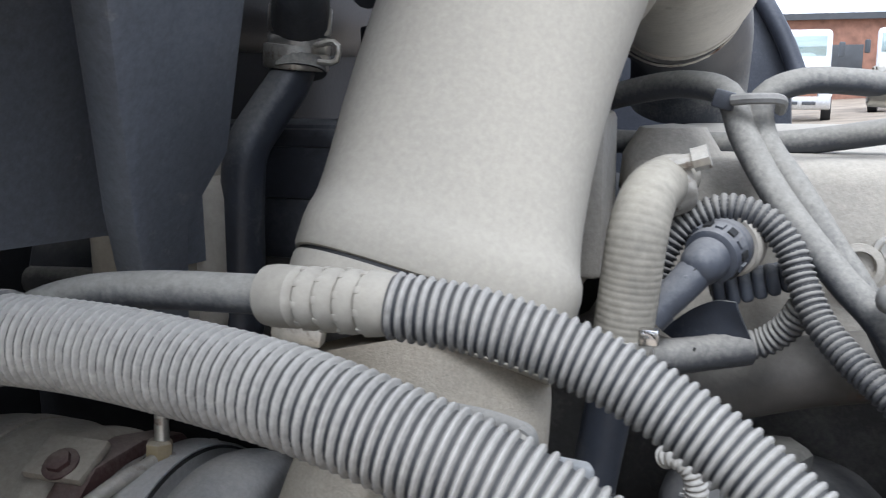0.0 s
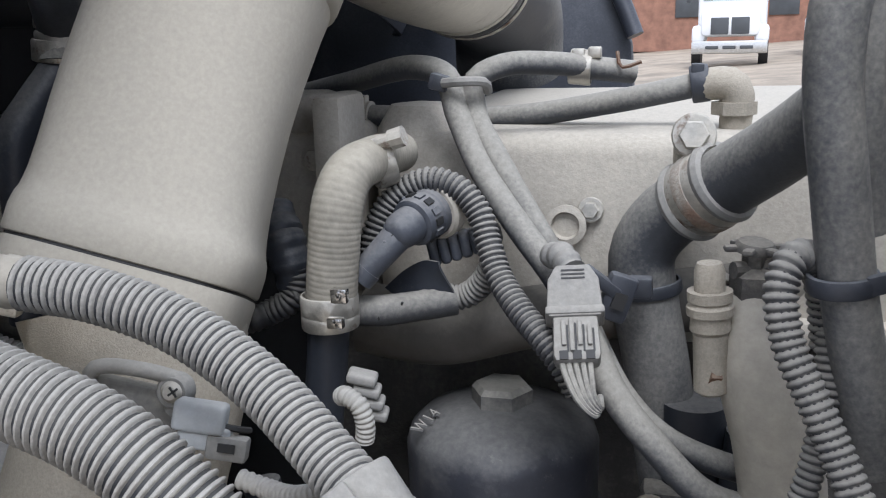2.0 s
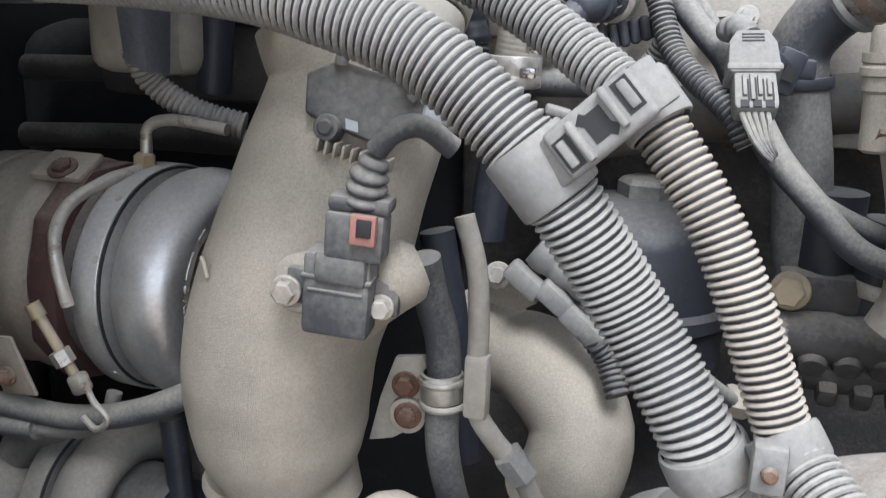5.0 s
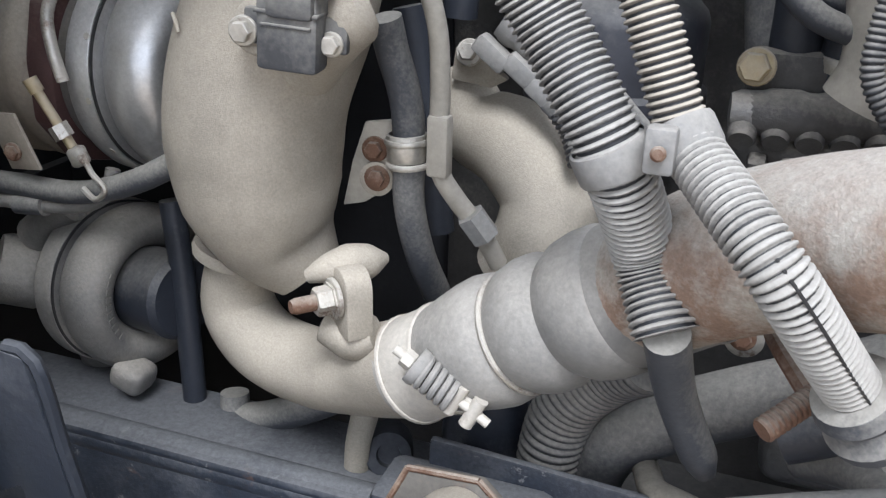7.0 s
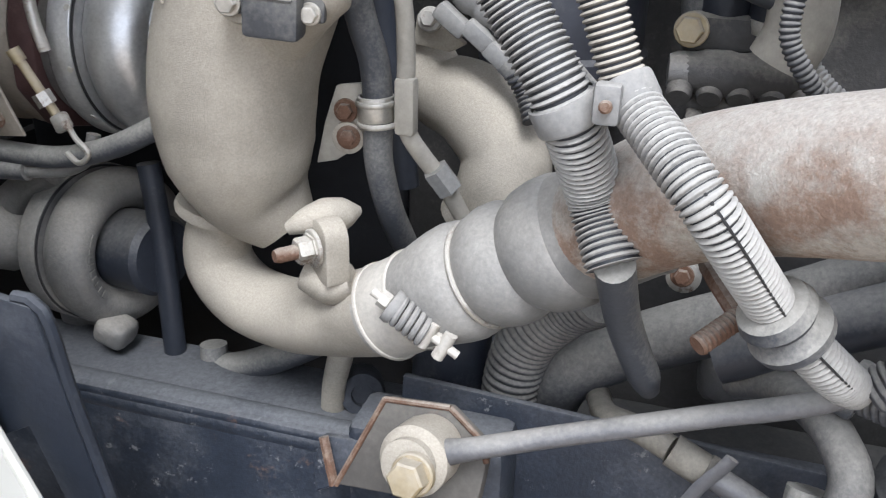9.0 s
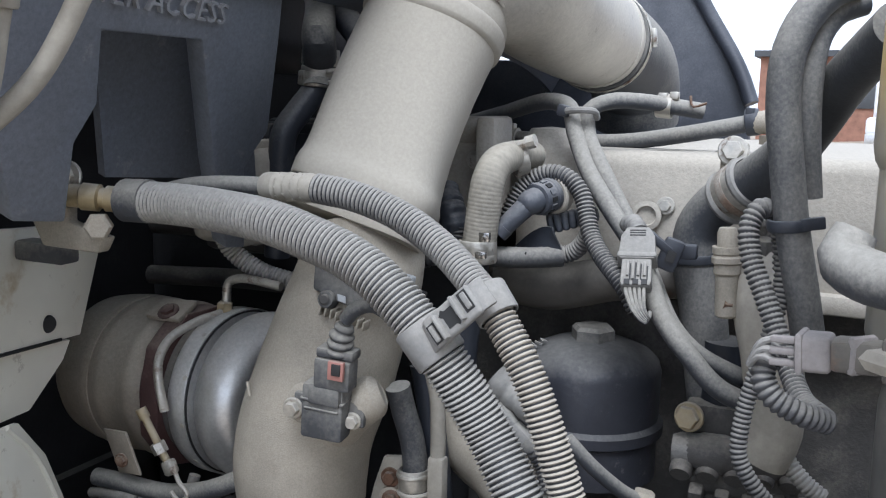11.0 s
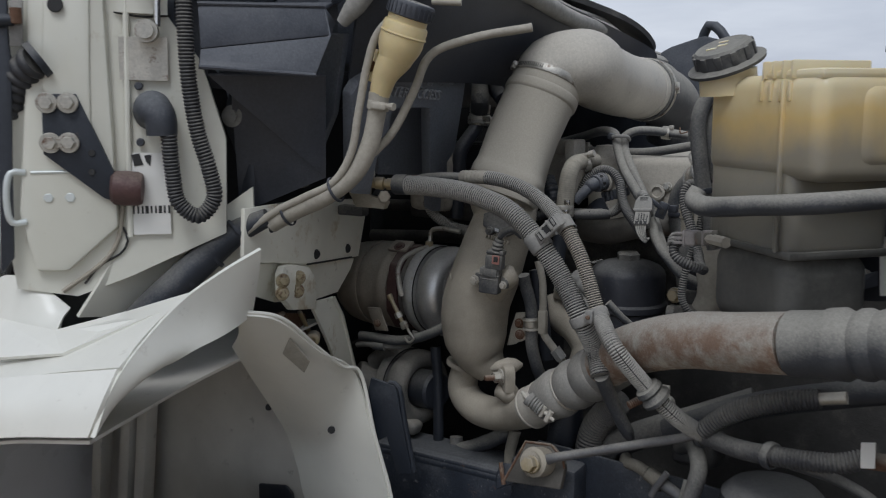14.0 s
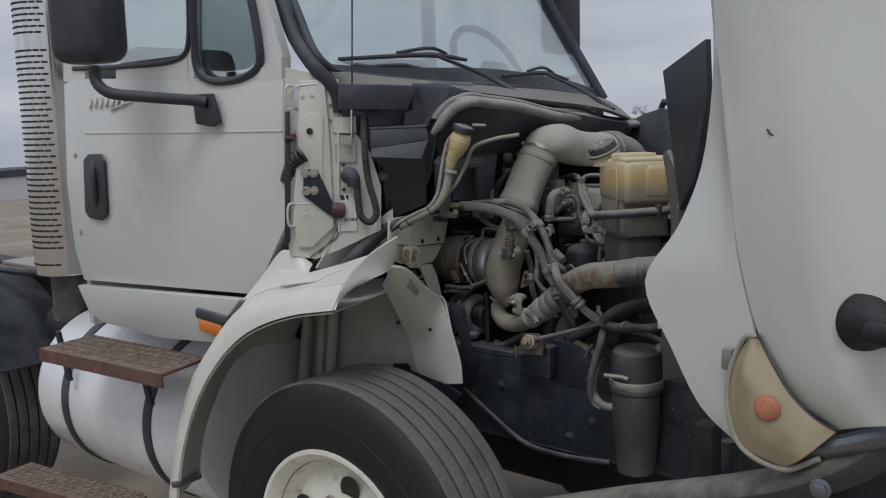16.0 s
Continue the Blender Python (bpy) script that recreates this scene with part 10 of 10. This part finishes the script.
part("seam_gasket", sweep([(1.027, -0.392, 1.319), (1.059, -0.400, 1.266), (1.094, -0.408, 1.220), (1.132, -0.412, 1.190), (1.172, -0.415, 1.175)], 0.0022, 8, 0.01), "plast", ho)
hm = thing("hood_mirror_mount", "black plastic hood mirror mount", "mirror mount", (1.223, -0.480, 1.383))
part("cone", lathe([(0.0, 0.08), (0.014, 0.076), (0.026, 0.045), (0.042, 0.018), (0.050, 0.0)], (1.224, -0.462, 1.379), (0.55, -0.8, 0.05), 28), "cone", hm)
part("stalk", sweep([(1.244, -0.530, 1.378), (1.297, -0.560, 1.382), (1.374, -0.600, 1.401)], 0.018, 12, 0.02), "cone", hm)
bu = thing("front_bumper", "dull silver front bumper under the hood", "bumper", (1.3, -0.2, 0.4))
part("beam", sweep([(0.344, -0.150, 0.717), (0.657, -0.200, 0.845), (0.948, -0.280, 0.968), (1.095, -0.340, 1.045), (1.216, -0.360, 1.132), (1.290, -0.340, 1.239)], [0.04, 0.05, 0.055, 0.06, 0.06, 0.06], 12, 0.02, squash=0.6), "cast_dark", bu)
part("upper_trim", sweep([(1.080, -0.360, 1.102), (1.167, -0.400, 1.144), (1.248, -0.420, 1.185), (1.307, -0.420, 1.208)], 0.018, 10, 0.02), "bumper", bu)
part("bolt", bolt_geo((1.150, -0.420, 1.070), (0, -1, 0), 0.012, 0.01), "bumper", bu)
part("post", rbox((0.05, 0.06, 0.25), Matrix.Translation((0.794, -0.050, 0.888)), 0.008), "dark", bu)
part("damper", sweep([(0.903, -0.200, 1.037), (0.908, -0.200, 0.913)], 0.016, 14, 0.01), "rubber_dark", bu)

# ---- far side of the bay ----
fs = thing("far_splash_shield", "blue-black plastic splash shield, extended over the dark far side of the engine", "shield", (0.026, 1.300, 1.633))
# Left part of the plate is added to fill the dark view past the engine.
part("shield", plate([(-0.091, 1.360, 1.690), (-0.065, 1.360, 1.703), (0.015, 1.360, 1.726), (0.057, 1.360, 1.715), (0.099, 1.360, 1.652), (0.143, 1.360, 1.584), (0.171, 1.360, 1.512), (0.182, 1.360, 1.337), (-0.446, 1.360, 1.291), (-0.452, 1.360, 1.599), (-0.145, 1.360, 1.589)], 0.03, 0.006), "cowl", fs)
part("rim", sweep([(0.006, 1.350, 1.716), (0.023, 1.340, 1.750), (0.047, 1.330, 1.744), (0.103, 1.330, 1.659), (0.154, 1.320, 1.576), (0.177, 1.310, 1.522)], 0.012, 12, 0.02), "cowl", fs)
part("eyelet", lathe([(0.006, 0.0), (0.012, 0.0), (0.012, 0.006), (0.006, 0.006)], (-0.049, 1.350, 1.676), (0, -1, 0), 20), "plast", fs)

# ---- yard beyond the truck ----
def far_truck(p, s, turn):
    t_ = thing("parked_truck", "white day-cab truck parked across the yard", "truck", p, group="parked trucks")
    m = pose(p[0], p[1], p[2], 0, 0, turn)
    def bx(size, at, bev=0.05):
        return rbox(size, m @ Matrix.Translation(at), bev)
    part("cab", bx((2.1, 1.5, 1.75), (0, 2.3, 1.95), 0.15), "far_white", t_)
    part("hood", bx((1.75, 1.9, 0.85), (0, 0.9, 1.35), 0.18), "far_white", t_)
    part("fender", bx((0.42, 1.1, 0.55), (-0.92, 0.65, 1.0), 0.12), "far_white", t_)
    part("fender", bx((0.42, 1.1, 0.55), (0.92, 0.65, 1.0), 0.12), "far_white", t_)
    part("windscreen", bx((1.8, 0.05, 0.62), (0, 1.53, 2.32), 0.02), "glass", t_)
    part("windscreen_back", bx((1.8, 0.03, 0.62), (0, 1.56, 2.32), 0.02), "far_glass", t_)
    for dx in (-0.3, 0.3):
        part("grille", bx((0.52, 0.05, 0.5), (dx, -0.06, 1.25), 0.03), "far_dark", t_)
    part("bumper", bx((2.2, 0.3, 0.38), (0, -0.1, 0.62), 0.05), "silver", t_)
    for dx in (-0.5, 0.0, 0.5):
        part("bumper_slot", bx((0.38, 0.05, 0.10), (dx, -0.25, 0.62), 0.02), "far_dark", t_)
    for dx in (-0.98, 0.98):
        part("wheel", lathe([(0.0, -0.14), (0.5, -0.14), (0.5, 0.14), (0.0, 0.14)], m @ Vector((dx, 0.65, 0.5)), m.to_3x3() @ Vector((1, 0, 0)), 24), "tyre", t_)
        part("mirror", bx((0.18, 0.12, 0.45), (dx * 1.35, 1.35, 2.2), 0.04), "far_dark", t_)
    return t_
far_truck((1.3, 29.5, 0.02), 1, -4)
far_truck((4.9, 33.0, 0.2), 1, -10)
tl = thing("box_trailer", "white box trailer standing far behind", "trailer", (-18.0, 44.0, -1.1))
part("box", rbox((13.0, 2.6, 2.75), pose(-18.0, 45.5, 0.15, 0, 0, 12), 0.05), "far_white", tl)
part("chassis", rbox((12.0, 2.2, 0.5), pose(-18.0, 45.5, -1.5, 0, 0, 12), 0.05), "far_dark", tl)
part("logo_disc", lathe([(0.0, 0.02), (0.42, 0.02), (0.42, 0.0)], (-14.4, 45.0, 0.95), (0.2, -0.98, 0), 24), "brown", tl, "round dark emblem")
bl_ = thing("brick_building", "low brick building across the yard", "building", (10.0, 49.0, 0.0))
part("wall", rbox((34.0, 6.0, 4.2), Matrix.Translation((12.0, 52.0, 2.0)), 0.0), "brickwall", bl_)
part("roof", rbox((34.6, 6.6, 0.3), Matrix.Translation((12.0, 52.0, 4.2)), 0.0), "far_dark", bl_)
for k in range(6):
    part("window", rbox((1.4, 0.1, 1.3), Matrix.Translation((0.0 + 4.5 * k, 48.97, 2.2)), 0.02), "far_dark", bl_)
sh_ = thing("long_shed", "grey low shed on the horizon", "building", (-75.0, 36.0, -4.4))
part("wall", rbox((4.0, 60.0, 2.2), pose(-78.0, 40.0, -3.4, 0, 0, 10), 0.0), "far_white", sh_)
part("roof", rbox((4.6, 60.6, 0.6), pose(-78.0, 40.0, -2.1, 0, 0, 10), 0.0), "far_dark", sh_)


def bare_tree(p, h, seed):
    """A leafless tree: a tapered trunk, limbs that fork again and again, and fine twigs."""
    rng = random.Random(seed)
    t_ = thing("bare_tree", "leafless grey winter tree", "tree", p, group="bare trees")
    tr_, tw_ = Geo(), Geo()
    def limb(a, d, length, r, depth):
        mid = a + d * length * 0.5 + Vector((rng.uniform(-1, 1), rng.uniform(-1, 1), rng.uniform(-0.3, 0.6))) * length * 0.06
        b = a + d * length
        sweep([tuple(a), tuple(mid), tuple(b)], [r, r * 0.8, r * 0.6], 5 if depth < 3 else 3, length / 3, cap=False, geo=tr_ if depth < 2 else tw_)
        if depth >= 5:
            return
        for k in range(3 if depth else 6):
            u = rng.uniform(0.45, 1.0) if k else 1.0
            q = a.lerp(b, u)
            side = Vector((rng.gauss(0, 1), rng.gauss(0, 1), rng.gauss(0.1, 0.6))).normalized()
            nd = (d * 0.75 + side * rng.uniform(0.5, 0.95) + Vector((0, 0, 0.18))).normalized()
            limb(q, nd, length * rng.uniform(0.55, 0.8), r * 0.55, depth + 1)
    limb(Vector(p), Vector((0, 0, 1)), h * 0.32, h * 0.022, 0)
    part("trunk", tr_, "bark", t_)
    part("crown", tw_, "bark", t_)["kind"] = "stuff"


for k, (x, y, h) in enumerate(((-44, 127, 11), (-52, 124, 10), (-37, 133, 9), (-31, 140, 8), (-25, 146, 9), (-33, 143, 8), (-60, 122, 9), (14, 70, 7), (20, 66, 8))):
    bare_tree((x, y, -0.03 + 0.058 * x), h, 11 + k)
